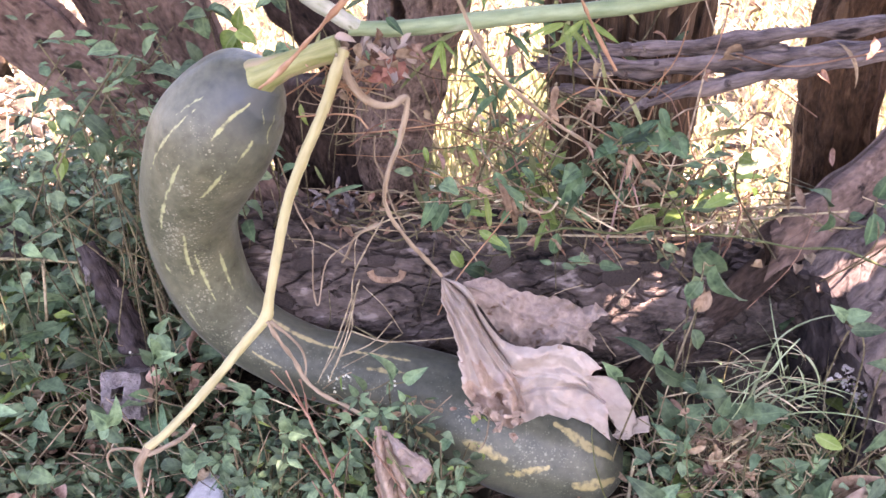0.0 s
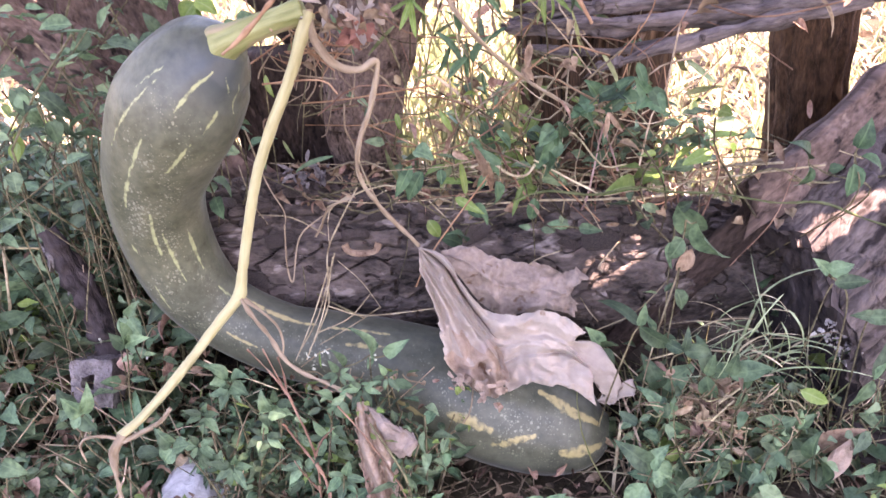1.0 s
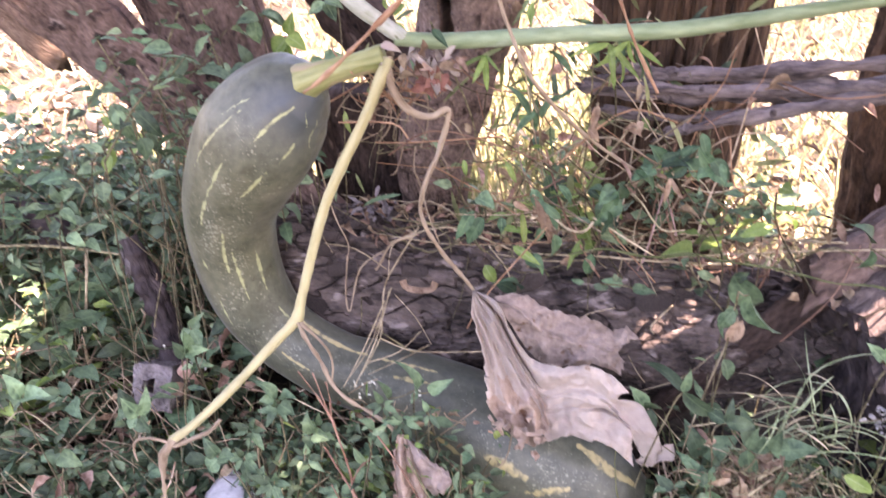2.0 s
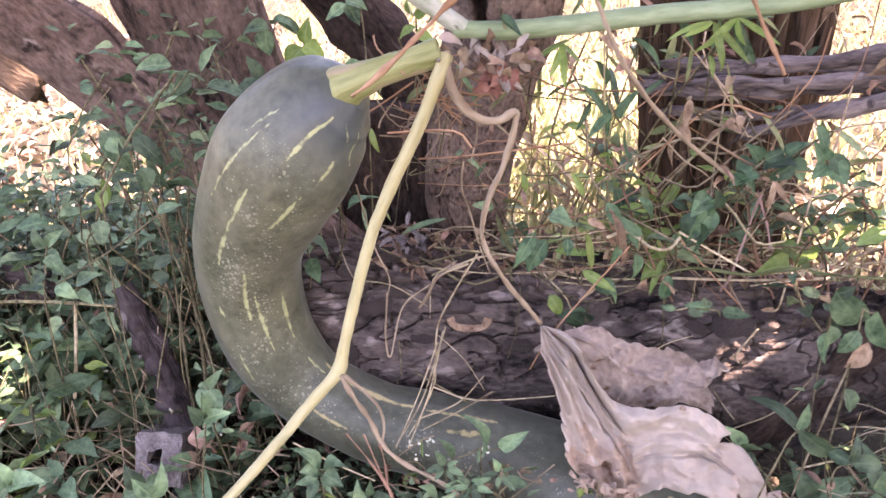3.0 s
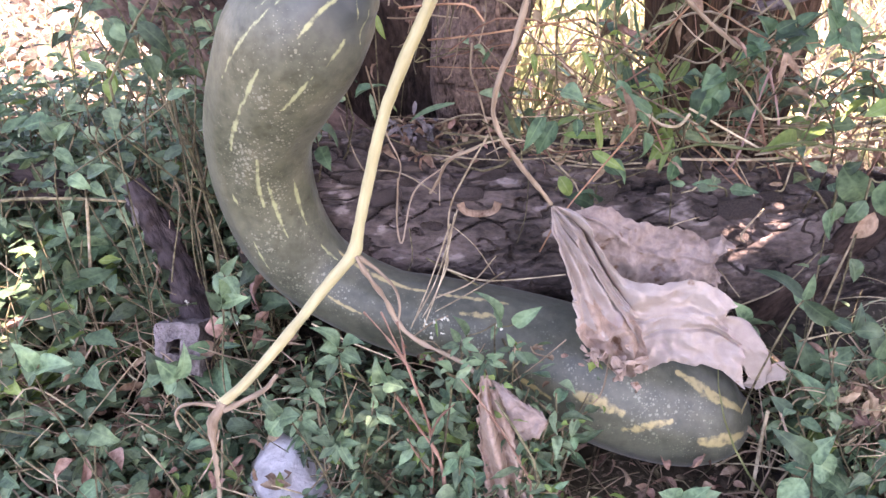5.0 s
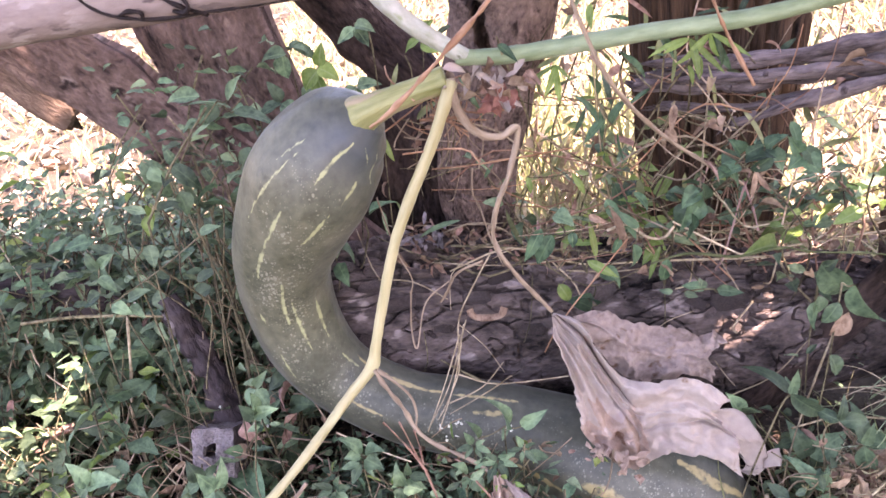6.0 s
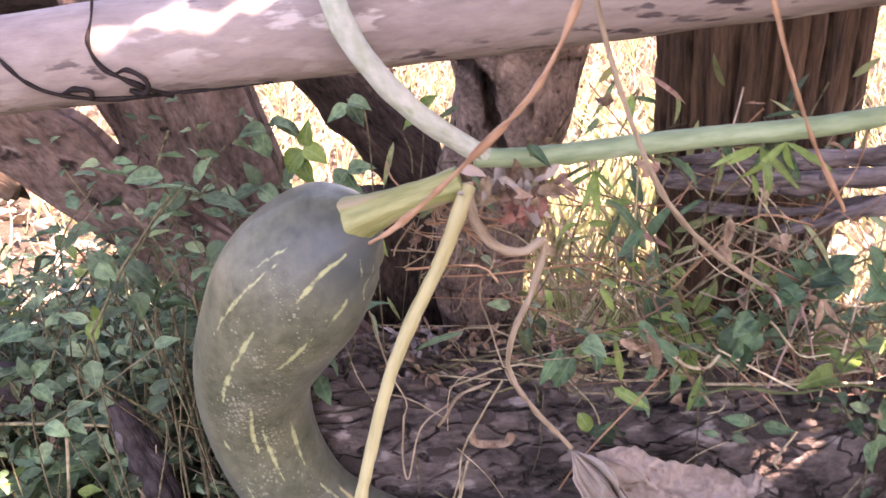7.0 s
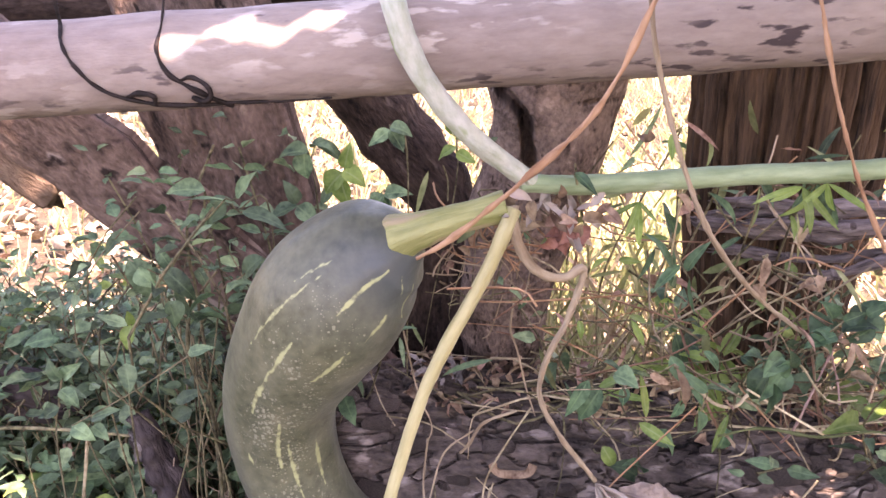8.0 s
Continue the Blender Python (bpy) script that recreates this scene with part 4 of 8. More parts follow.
def build_gourd():
    gourd = thing("gourd", (0.05, 0.65, -0.03), "long curved dark green gourd with yellow stripes and pale specks", "gourd")
    rows, sides = 420, 168

    def ribs(t, a):
        return 1 + 0.010 * math.cos(10 * a + 2 * t) + 0.012 * noise.noise(Vector((math.cos(a), math.sin(a), t * 14)))
    v, f, u = tube_arrays(GOURD_LINE, count=rows, sides=sides, shape=ribs)
    me = mesh_from("body", v, f, u, (GOURD,))
    c = spline(GOURD_LINE, rows)
    run = np.r_[0, np.cumsum(np.linalg.norm(np.diff(c[:, :3], axis=0), axis=1))]
    stripe, ripe = np.zeros(len(v)), np.zeros(len(v))
    k = np.arange(rows * (sides + 1))
    i, ang = k // (sides + 1), (k % (sides + 1)) / sides * 2 * math.pi - math.pi
    t, r, s = i / (rows - 1), c[i, 3], run[i]
    for many, yellow in ((NECK_STRIPES, 0.0), (BELLY_STRIPES, 1.0)):
        for t0, a0, t1, a1, half in many:
            s0, s1 = np.interp((t0, t1), np.linspace(0, 1, rows), run)
            w = np.clip((s - s0) / (s1 - s0), 0, 1)
            along = np.where(s < s0, s0 - s, np.where(s > s1, s - s1, 0))
            across = np.abs(ang - (a0 + (a1 - a0) * w)) * r
            body = half * (0.35 + 0.65 * np.sin(np.pi * np.clip(w, 0.08, 0.92)))
            d = np.hypot(across, along) / body
            m = np.clip(1.25 - 0.75 * d, 0, 0.72)
            ripe[k] = np.where(m > 0, np.maximum(ripe[k], yellow), ripe[k])
            stripe[k] = np.maximum(stripe[k], m)
    belly_dark = np.zeros(len(v))
    speckled = np.zeros(len(v))
    speckled[k] = np.clip((t - 0.10) / 0.08, 0, 1) * np.where(t > 0.5, 0.8, 1.0) * np.clip(1.3 - np.abs(ang + 0.3) * 0.85, 0.08, 1)
    belly_dark[k] = np.clip((t - 0.22) / 0.40, 0, 1)
    # painted sky reflection: strong by the stalk, weak on the belly
    sky_tint = np.zeros(len(v))
    sky_tint[k] = np.maximum(0.90 * np.clip((0.20 - t) / 0.14, 0, 1) * np.clip(1.3 - np.abs(ang + 0.3) * 0.7, 0, 1), 0.22 * np.clip((t - 0.38) / 0.12, 0, 1))
    for name, data in (("stripe", stripe), ("ripe", ripe), ("belly_dark", belly_dark), ("speckled", speckled), ("sky_tint", sky_tint)):
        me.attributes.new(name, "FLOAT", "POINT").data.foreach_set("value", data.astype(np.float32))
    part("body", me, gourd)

    def fluted(t, a):
        return 1 + 0.065 * math.cos(5 * a + 0.6) * (1 - 0.4 * t) + 0.015 * math.cos(11 * a)
    stalk = [(-0.124, 0.642, 0.3715, 0.0105), (-0.1185, 0.639, 0.3750, 0.0142), (-0.1125, 0.637, 0.3780, 0.0132), (-0.1050, 0.634, 0.3815, 0.0108), (-0.0930, 0.632, 0.3865, 0.0092), (-0.070, 0.631, 0.3935, 0.0085), (-0.054, 0.632, 0.3980, 0.0092)]
    part("stalk", tube("stalk", stalk, PEDUNCLE, count=60, sides=64, shape=fluted, rough=0.0010, rough_scale=90), gourd, "ribbed yellow-green fruit stalk")


build_gourd()


# ---- squash vine ----
def lobe_arrays(apex, rim, bulge, folds, depth, seed, jag=0.006, rows=34, cols=130, roll=0.0, pleats=0.0):
    """A crumpled lobe of a dead leaf: a fan from the apex to a ragged rim, creased along its veins."""
    edge = spline(rim, cols + 1)
    apex, lift = np.array(apex), np.array(bulge)
    verts, uvs, faces = [], [], []
    for i in range(rows + 1):
        s = i / rows
        for j in range(cols + 1):
            w = j / cols
            reach = s * (1 + jag * 14 * noise.noise(Vector((w * 9, seed, 0))) * s * s + jag * 4 * noise.noise(Vector((w * 26, seed, 4))) * s ** 4)
            p = apex + (edge[j] - apex) * reach
            ridge = 1 - 2.2 * abs(noise.noise(Vector((w * folds * 1.6 + seed, s * 1.3, seed * 0.7))))
            crease = depth * s ** 0.8 * ridge * 0.45
            q = Vector(p) + 0.012 * Vector((noise.noise(Vector(p * 40)), noise.noise(Vector(p * 40) + Vector((5, 0, 0))), noise.noise(Vector(p * 40) + Vector((9, 0, 0)))))
            crumple = (1 - 2.4 * abs(noise.noise(q * 21 + Vector((seed, 0, 0))))) * 0.0085 + (1 - 2.4 * abs(noise.noise(q * 55 + Vector((seed, 0, 3))))) * 0.0034 + noise.noise(q * 150) * 0.0022 + noise.noise(q * 330 + Vector((0, seed, 0))) * 0.0008
            p = p + lift * math.sin(math.pi * min(1, s * 1.05) * 0.85) + np.array([0.1, -1, 0.35]) * (crease + crumple * min(1, 3 * s))
            # a rolled first edge, and pleats that run out from the stalk
            p = p + np.array([0.0, -0.8, 0.6]) * roll * s ** 0.6 * math.exp(-(w / 0.10) ** 2)
            if pleats:
                turn = w * folds + 0.35 * noise.noise(Vector((s * 3, w * 2.5, seed)))
                wave = 0.5 + 0.5 * math.cos(2 * math.pi * turn)
                p = p + np.array([0.0, -0.9, 0.4]) * pleats * (0.35 + 1.3 * abs(noise.noise(Vector((w * 4, seed, 2.0))))) * (wave - 0.5) * math.sin(math.pi * min(1.0, 0.15 + s * 0.85)) ** 0.7
            verts.append(p)
            uvs.append((w, s))
    for i in range(rows):
        for j in range(cols):
            k = i * (cols + 1) + j
            faces.append((k, k + 1, k + cols + 2, k + cols + 1))
    return verts, faces, uvs


def sheet_arrays(upper, lower, end, seed, relief, crumple=1.0, rows=120, cols=110, fray=0.0):
    """A crumpled leaf lobe spread between two edges and an end edge; relief(u, v) lifts it along its face."""
    up, low, last = spline(upper, rows + 1), spline(lower, rows + 1), spline(end, cols + 1)
    face = np.array([0.12, -0.88, 0.45])
    verts, uvs, faces = [], [], []
    for i in range(rows + 1):
        u = i / rows
        for j in range(cols + 1):
            w = j / cols
            p = up[i] * (1 - w) + low[i] * w + u ** 3 * (last[j] - up[-1] * (1 - w) - low[-1] * w)
            q = Vector(p)
            bent = q + 0.010 * Vector((noise.noise(q * 45), noise.noise(q * 45 + Vector((5, 0, 0))), noise.noise(q * 45 + Vector((9, 0, 0)))))
            big = 0.5 - abs(noise.noise(bent * 24 + Vector((seed, 0, 0))))
            mid = 0.4 - abs(noise.noise(bent * 62 + Vector((seed, 0, 3))))
            rise = (big * 0.011 + mid * 0.0058 + noise.noise(q * 150) * 0.0020 + noise.noise(q * 340) * 0.0006) * crumple * min(1.0, 5 * u + 0.15)
            rim = max(0.0, 1 - 9 * min(w, 1 - w)) * min(1.0, 3 * u)
            p = p + face * (rise + relief(u, w)) + np.array([0.5, 0.0, -0.9]) * fray * noise.noise(Vector((u * 22, w * 5, seed))) * max(rim, u ** 6)
            verts.append(p)
            uvs.append((u, w))
    for i in range(rows):
        for j in range(cols):
            k = i * (cols + 1) + j
            faces.append((k, k + 1, k + cols + 2, k + cols + 1))
    return verts, faces, uvs


def bump_at(w, middle, width):
    return math.exp(-((w - middle) / width) ** 2)


def thin(ob, thick=0.0007):
    mod = ob.modifiers.new("thickness", "SOLIDIFY")
    mod.thickness = thick
    return ob


def build_vine():
    vine = thing("squash_vine", (-0.04, 0.62, 0.41), "drying squash vine hanging over the fence rail", "vine")
    part("main_stem", tube("main_stem", [(-0.16, 0.70, 0.60, 0.00652), (-0.128, 0.64, 0.545, 0.00652), (-0.112, 0.606, 0.513, 0.00652), (-0.104, 0.603, 0.488, 0.00644), (-0.088, 0.607, 0.461, 0.00609),
                                        (-0.066, 0.618, 0.435, 0.00574), (-0.040, 0.632, 0.412, 0.00539)], VINE, count=80, sides=20, rough=0.0008, rough_scale=70), vine, "pale green furrowed main stem")
    part("side_stem", tube("side_stem", [(-0.046, 0.631, 0.412, 0.0054), (-0.01, 0.636, 0.4095, 0.0058), (0.03, 0.637, 0.4125, 0.0060), (0.08, 0.632, 0.4175, 0.0058), (0.16, 0.63, 0.424, 0.0055), (0.30, 0.64, 0.446, 0.00447), (0.5, 0.66, 0.47, 0.00430)],
                           SIDE_STEM, count=90, sides=18, rough=0.0006, rough_scale=80), vine, "green horizontal stem")
    petiole = part("petiole", tube("petiole", [(-0.050, 0.628, 0.397, 0.0047), (-0.055, 0.621, 0.385, 0.0045), (-0.068, 0.619, 0.355, 0.0042), (-0.088, 0.617, 0.316, 0.0041), (-0.105, 0.613, 0.276, 0.0040), (-0.126, 0.610, 0.205, 0.0041), (-0.1305, 0.609, 0.187, 0.0052),
                                    (-0.137, 0.606, 0.178, 0.0045), (-0.154, 0.600, 0.160, 0.0041), (-0.184, 0.577, 0.130, 0.0039), (-0.207, 0.552, 0.113, 0.0036), (-0.222, 0.537, 0.1055, 0.0036)],
                         PETIOLE, count=130, sides=18, rough=0.0006, rough_scale=90), vine, "yellow leafless stalk with a joint")
    part("dry_tip", tube("dry_tip", [(-0.220, 0.538, 0.107, 0.0033), (-0.226, 0.534, 0.098, 0.0041), (-0.230, 0.532, 0.086, 0.0035), (-0.231, 0.53, 0.07, 0.0020), (-0.234, 0.53, 0.04, 0.0018), (-0.238, 0.53, 0.0, 0.0016), (-0.24, 0.53, -0.05, 0.0016)],
                         TENDRIL, count=60, sides=12, rough=0.0016, rough_scale=140), petiole, "withered brown stalk tip")
    for k, (pts, r) in enumerate((
            (((-0.222, 0.536, 0.104), (-0.236, 0.535, 0.108), (-0.250, 0.537, 0.104), (-0.258, 0.54, 0.092), (-0.257, 0.54, 0.078)), 0.0016),
            (((-0.220, 0.535, 0.102), (-0.206, 0.54, 0.106), (-0.192, 0.545, 0.112), (-0.183, 0.55, 0.121)), 0.0024))):
        part("dry_tendril", tube("dry_tendril", [(*p, r * (1 - 0.12 * i)) for i, p in enumerate(pts)], TENDRIL, count=30, sides=8, rough=0.0005, rough_scale=150), petiole)
    looped = part("tendril", tube("tendril", [(-0.050, 0.628, 0.399, 0.00290), (-0.049, 0.622, 0.386, 0.00290), (-0.043, 0.622, 0.370, 0.00308), (-0.032, 0.626, 0.3585, 0.00290), (-0.019, 0.63, 0.3555, 0.00264), (-0.009, 0.635, 0.3595, 0.00229), (-0.0085, 0.637, 0.352, 0.00211), (-0.016, 0.638, 0.325, 0.00202), (-0.028, 0.64, 0.295, 0.00194),
                                    (-0.031, 0.641, 0.268, 0.00176), (-0.016, 0.645, 0.236, 0.00167), (0.009, 0.660, 0.194, 0.00158)], TENDRIL, count=110, sides=12, rough=0.0009, rough_scale=110), vine, "looped dry tan leaf stalk")
    lower = part("tendril", tube("tendril", [(-0.130, 0.605, 0.183, 0.0020), (-0.121, 0.600, 0.168, 0.0018), (-0.111, 0.598, 0.151, 0.0016), (-0.104, 0.597, 0.133, 0.0020), (-0.092, 0.596, 0.118, 0.0016), (-0.071, 0.594, 0.106, 0.0014), (-0.053, 0.588, 0.098, 0.0013), (-0.043, 0.582, 0.090, 0.0012)], TENDRIL, count=70, sides=10, rough=0.0012, rough_scale=130), vine)
    part("tendril", tube("tendril", [(-0.128, 0.606, 0.182, 0.002), (-0.115, 0.603, 0.172, 0.0012), (-0.104, 0.60, 0.160, 0.001), (-0.101, 0.598, 0.146, 0.001), (-0.103, 0.597, 0.132, 0.0008)], TENDRIL, count=30, sides=8), vine)
    # the large dead leaf over the fruit
    leaf = Heap(DRY_LEAF, TAN_LEAF, DARK_DRY_LEAF)
    # the far lobe, in a darker grey-brown than the near one
    leaf.put(*sheet_arrays(((0.026, 0.668, 0.183), (0.042, 0.674, 0.184), (0.055, 0.677, 0.181), (0.066, 0.679, 0.172), (0.086, 0.681, 0.163), (0.105, 0.683, 0.160), (0.118, 0.685, 0.154), (0.131, 0.687, 0.145), (0.141, 0.689, 0.150), (0.151, 0.690, 0.140)),
                           ((0.028, 0.666, 0.176), (0.042, 0.664, 0.158), (0.058, 0.662, 0.134), (0.078, 0.664, 0.120), (0.102, 0.668, 0.117), (0.121, 0.672, 0.119), (0.138, 0.675, 0.112), (0.142, 0.678, 0.122)),
                           ((0.151, 0.690, 0.140), (0.140, 0.684, 0.137), (0.134, 0.680, 0.128), (0.142, 0.678, 0.120)), 1.7,
                           lambda u, w: 0.007 * math.sin(math.pi * w) * min(1, 3 * u) + 0.003 * bump_at(w, 0.42 + 0.1 * u, 0.05) + 0.008 * max(0.0, u - 0.8) * math.sin(9 * w), 1.35, fray=0.005), 2)
    # the near lobe, its upper edge rolled over
    leaf.put(*sheet_arrays(((0.010, 0.657, 0.194), (0.022, 0.654, 0.192), (0.032, 0.651, 0.185), (0.040, 0.647, 0.169), (0.052, 0.644, 0.150), (0.065, 0.641, 0.139), (0.088, 0.638, 0.138), (0.111, 0.634, 0.143), (0.128, 0.631, 0.136), (0.143, 0.628, 0.124)),
                           ((0.010, 0.655, 0.193), (0.019, 0.648, 0.178), (0.031, 0.642, 0.161), (0.046, 0.637, 0.136), (0.061, 0.632, 0.112), (0.072, 0.628, 0.094), (0.077, 0.625, 0.070), (0.093, 0.622, 0.079), (0.111, 0.619, 0.077), (0.128, 0.616, 0.077), (0.150, 0.612, 0.060)),
                           ((0.143, 0.628, 0.124), (0.133, 0.626, 0.118), (0.136, 0.622, 0.106), (0.145, 0.620, 0.096), (0.148, 0.616, 0.080), (0.150, 0.613, 0.060)), 4.2,
                           lambda u, w: -0.007 * bump_at(w, 0.31 + 0.10 * u, 0.030) * math.sin(math.pi * min(1, 1.5 * u)) - 0.006 * bump_at(w, 0.52 + 0.05 * math.sin(7 * u), 0.025) * math.sin(math.pi * min(1, 1.25 * u)) - 0.005 * bump_at(w, 0.74 - 0.12 * u, 0.022) * u
                           - 0.005 * bump_at(w, 0.62, 0.03) * bump_at(u, 0.85, 0.12) + (0.011 * bump_at(w, 0.14, 0.13) - 0.006 * bump_at(w, 0.34, 0.10)) * min(1, 5 * u) * (1.15 - 0.8 * u) + 0.006 * bump_at(w, 0.55 + 0.25 * u, 0.10) * max(0.0, 1 - 1.3 * u)
                           - 0.004 * bump_at(w, 0.75, 0.08) * max(0.0, 1 - 1.1 * u) + 0.006 * bump_at(w, 1.0, 0.08) * min(1, 3 * u) * (1 - 0.7 * u) + 0.005 * bump_at(w, 0.62 - 0.25 * u, 0.045) * max(0.0, u - 0.35) + 0.006 * bump_at(w, 0.30 + 0.3 * u, 0.05) * max(0.0, u - 0.45), 1.5, fray=0.003))
    # the brown inner lobe, puckered, its frill resting on the fruit
    inner = sheet_arrays(((0.010, 0.660, 0.192), (0.019, 0.655, 0.178), (0.032, 0.649, 0.163), (0.047, 0.643, 0.140), (0.061, 0.636, 0.118), (0.073, 0.630, 0.104), (0.076, 0.620, 0.092), (0.073, 0.608, 0.081)),
                           ((0.009, 0.657, 0.193), (0.009, 0.649, 0.179), (0.015, 0.642, 0.160), (0.020, 0.635, 0.141), (0.025, 0.628, 0.121), (0.026, 0.621, 0.106), (0.039, 0.612, 0.093), (0.053, 0.605, 0.083)),
                           ((0.073, 0.608, 0.081), (0.068, 0.605, 0.080), (0.060, 0.603, 0.078), (0.053, 0.605, 0.083)), 9.4,
                           lambda u, w: (0.0045 * math.cos(2 * math.pi * (2.6 * w + 0.4 * math.sin(3 * u))) * (0.4 + 0.9 * u) + 0.005 * bump_at(w, 0.93, 0.08)) * min(1, 4 * u), 1.25, fray=0.007)
    leaf.put(*inner)
    for k, face in enumerate(inner[1]):
        u, w = inner[2][face[0]]
        if u + 0.35 * noise.noise(Vector((u * 6, w * 5, 2.0))) > 0.62:
            leaf.s[len(leaf.s) - len(inner[1]) + k] = 1
    rag = random.Random(77)
    for k in range(22):
        w = rag.random()
        c = Vector((0.030 + 0.040 * w, 0.606 - 0.008 * w, 0.106 - 0.022 * w)) + Vector((rag.gauss(0, 0.005), rag.gauss(-0.004, 0.003), rag.gauss(0.002, 0.006)))
        leaf.put(*leaf_arrays(c, (rag.gauss(0, 1), rag.gauss(-0.4, 0.5), rag.gauss(-0.6, 0.7)), (rag.gauss(0, 0.6), -1, 0.6), rag.uniform(0.006, 0.015), rag.uniform(0.002, 0.006), 1.4, rag.uniform(-1, 1.6), "lance", wave=0.25), 1)
    leaf.put(*lobe_arrays((0.124, 0.630, 0.116), ((0.150, 0.640, 0.104), (0.160, 0.640, 0.097), (0.175, 0.636, 0.063), (0.166, 0.634, 0.045), (0.150, 0.634, 0.075)), (0, 0, 0.002), 2, 0.004, 3.1, rows=14, cols=50))
    leaf.put(*lobe_arrays((0.156, 0.628, 0.050), ((0.160, 0.628, 0.058), (0.168, 0.629, 0.065), (0.185, 0.630, 0.069), (0.186, 0.630, 0.056), (0.165, 0.629, 0.047)), (0, 0, 0.002), 2, 0.004, 8.1, rows=10, cols=40))
    thin(part("dead_leaf", leaf.mesh("dead_leaf"), looped, "large crumpled grey-tan dead leaf"))
    small = Heap(TAN_LEAF, DARK_DRY_LEAF)
    small.put(*sheet_arrays(((-0.044, 0.577, 0.099), (-0.047, 0.572, 0.075), (-0.047, 0.569, 0.045), (-0.044, 0.567, 0.020), (-0.045, 0.565, -0.012)), ((-0.039, 0.578, 0.099), (-0.029, 0.574, 0.078), (-0.019, 0.570, 0.055), (-0.017, 0.567, 0.020), (-0.014, 0.565, -0.008)),
                            ((-0.045, 0.565, -0.012), (-0.034, 0.563, -0.006), (-0.024, 0.564, -0.014), (-0.014, 0.565, -0.008)), 6.3,
                            lambda u, w: (0.0055 * math.cos(2 * math.pi * (2.2 * w + 0.3 * math.sin(4 * u))) + 0.005 * bump_at(w, 0.5, 0.3)) * min(1, 3 * u), 1.1, rows=80, cols=44, fray=0.006))
    small.put(*sheet_arrays(((-0.037, 0.577, 0.098), (-0.027, 0.574, 0.092), (-0.016, 0.572, 0.083), (0.000, 0.570, 0.072)), ((-0.034, 0.573, 0.093), (-0.027, 0.568, 0.078), (-0.022, 0.566, 0.062), (-0.012, 0.566, 0.047)),
                            ((0.000, 0.570, 0.072), (0.002, 0.569, 0.062), (-0.005, 0.567, 0.054), (-0.012, 0.566, 0.047)), 2.6,
                            lambda u, w: 0.006 * math.sin(math.pi * w) * min(1, 3 * u) + 0.004 * bump_at(w, 0.1, 0.1), 1.2, rows=50, cols=36, fray=0.005), 1)
    thin(part("dead_leaf", small.mesh("dead_leaf"), lower, "small shrivelled brown dead leaf"))
    cap = Heap(RED_CAP)
    rng = random.Random(21)
    for k in range(14):
        cap.put(*leaf_arrays((-0.019 + rng.gauss(0, 0.005), 0.634 + rng.gauss(0, 0.003), 0.384 + rng.gauss(0, 0.003)), (rng.gauss(0.1, 0.7), rng.gauss(-0.3, 0.4), rng.gauss(-0.7, 0.5)), (rng.gauss(0, 0.5), -1, 0.5), rng.uniform(0.012, 0.020), rng.uniform(0.008, 0.013), 0.8, rng.uniform(-0.4, 1.4), wave=0.12))
    part("withered_flower", cap.mesh("withered_flower"), vine, "withered dark red flower")
    crumbs = Heap(DRY_SCRAP, DRY_LEAF)
    for k in range(34):
        c = (-0.02 + rng.gauss(0, 0.016), 0.634 + rng.gauss(0, 0.008), 0.397 + rng.gauss(0, 0.008))
        crumbs.put(*leaf_arrays(c, (rng.gauss(0.3, 1), rng.gauss(-0.3, 0.6), rng.gauss(-0.5, 0.6)), (rng.gauss(0, 0.5), -1, 0.6), rng.uniform(0.010, 0.022), rng.uniform(0.003, 0.008), 1.2, rng.uniform(-1, 2), "lance", wave=0.12), 1 if k % 2 else 0)
    tagged(part("withered_bract", crumbs.mesh("withered_bract"), vine, "curled pinkish dry bracts"), kind="stuff")


build_vine()


# ---- loose stems ----
def stem_thing(pts, r, mat, label, sides=8, rough=0.0):
    return solid("twig", tube("twig", [(*p, r) for p in pts], mat, count=50, sides=sides, rough=rough, rough_scale=120), label, "stem")


stem_thing(((0.022, 0.56, 0.545), (0.010, 0.56, 0.516), (-0.012, 0.56, 0.469), (-0.045, 0.562, 0.434), (-0.080, 0.57, 0.401), (-0.10, 0.58, 0.385)), 0.00145, ORANGE, "thin orange-brown dry stem hanging past the rail", rough=0.0012)
stem_thing(((0.078, 0.58, 0.55), (0.087, 0.58, 0.514), (0.100, 0.58, 0.471), (0.116, 0.58, 0.430), (0.130, 0.58, 0.403), (0.136, 0.582, 0.392)), 0.0012, ORANGE, "thin orange-brown dry stem hanging past the rail", rough=0.0010)
stem_thing(((0.012, 0.60, 0.53), (0.019, 0.60, 0.486), (0.036, 0.60, 0.432), (0.056, 0.604, 0.390), (0.091, 0.636, 0.345), (0.125, 0.665, 0.312), (0.161, 0.689, 0.281)), 0.0014, TENDRIL, "thin tan dry stem hanging past the rail", rough=0.0008)
stem_thing(((0.166, 0.687, 0.295), (0.160, 0.690, 0.270), (0.157, 0.70, 0.238), (0.153, 0.709, 0.207), (0.150, 0.72, 0.19)), 0.0009, PINK_STALK, "pinkish dry stalk leaning on the log", rough=0.0008)
stem_thing(((0.160, 0.688, 0.285), (0.170, 0.69, 0.258), (0.176, 0.695, 0.238)), 0.0008, PINK_STALK, "short pinkish dry stalk beside the post", rough=0.0008)
stem_thing(((0.105, 0.67, 0.262), (0.130, 0.668, 0.247), (0.157, 0.667, 0.231)), 0.0008, STRAW, "thin whitish straw before the post")
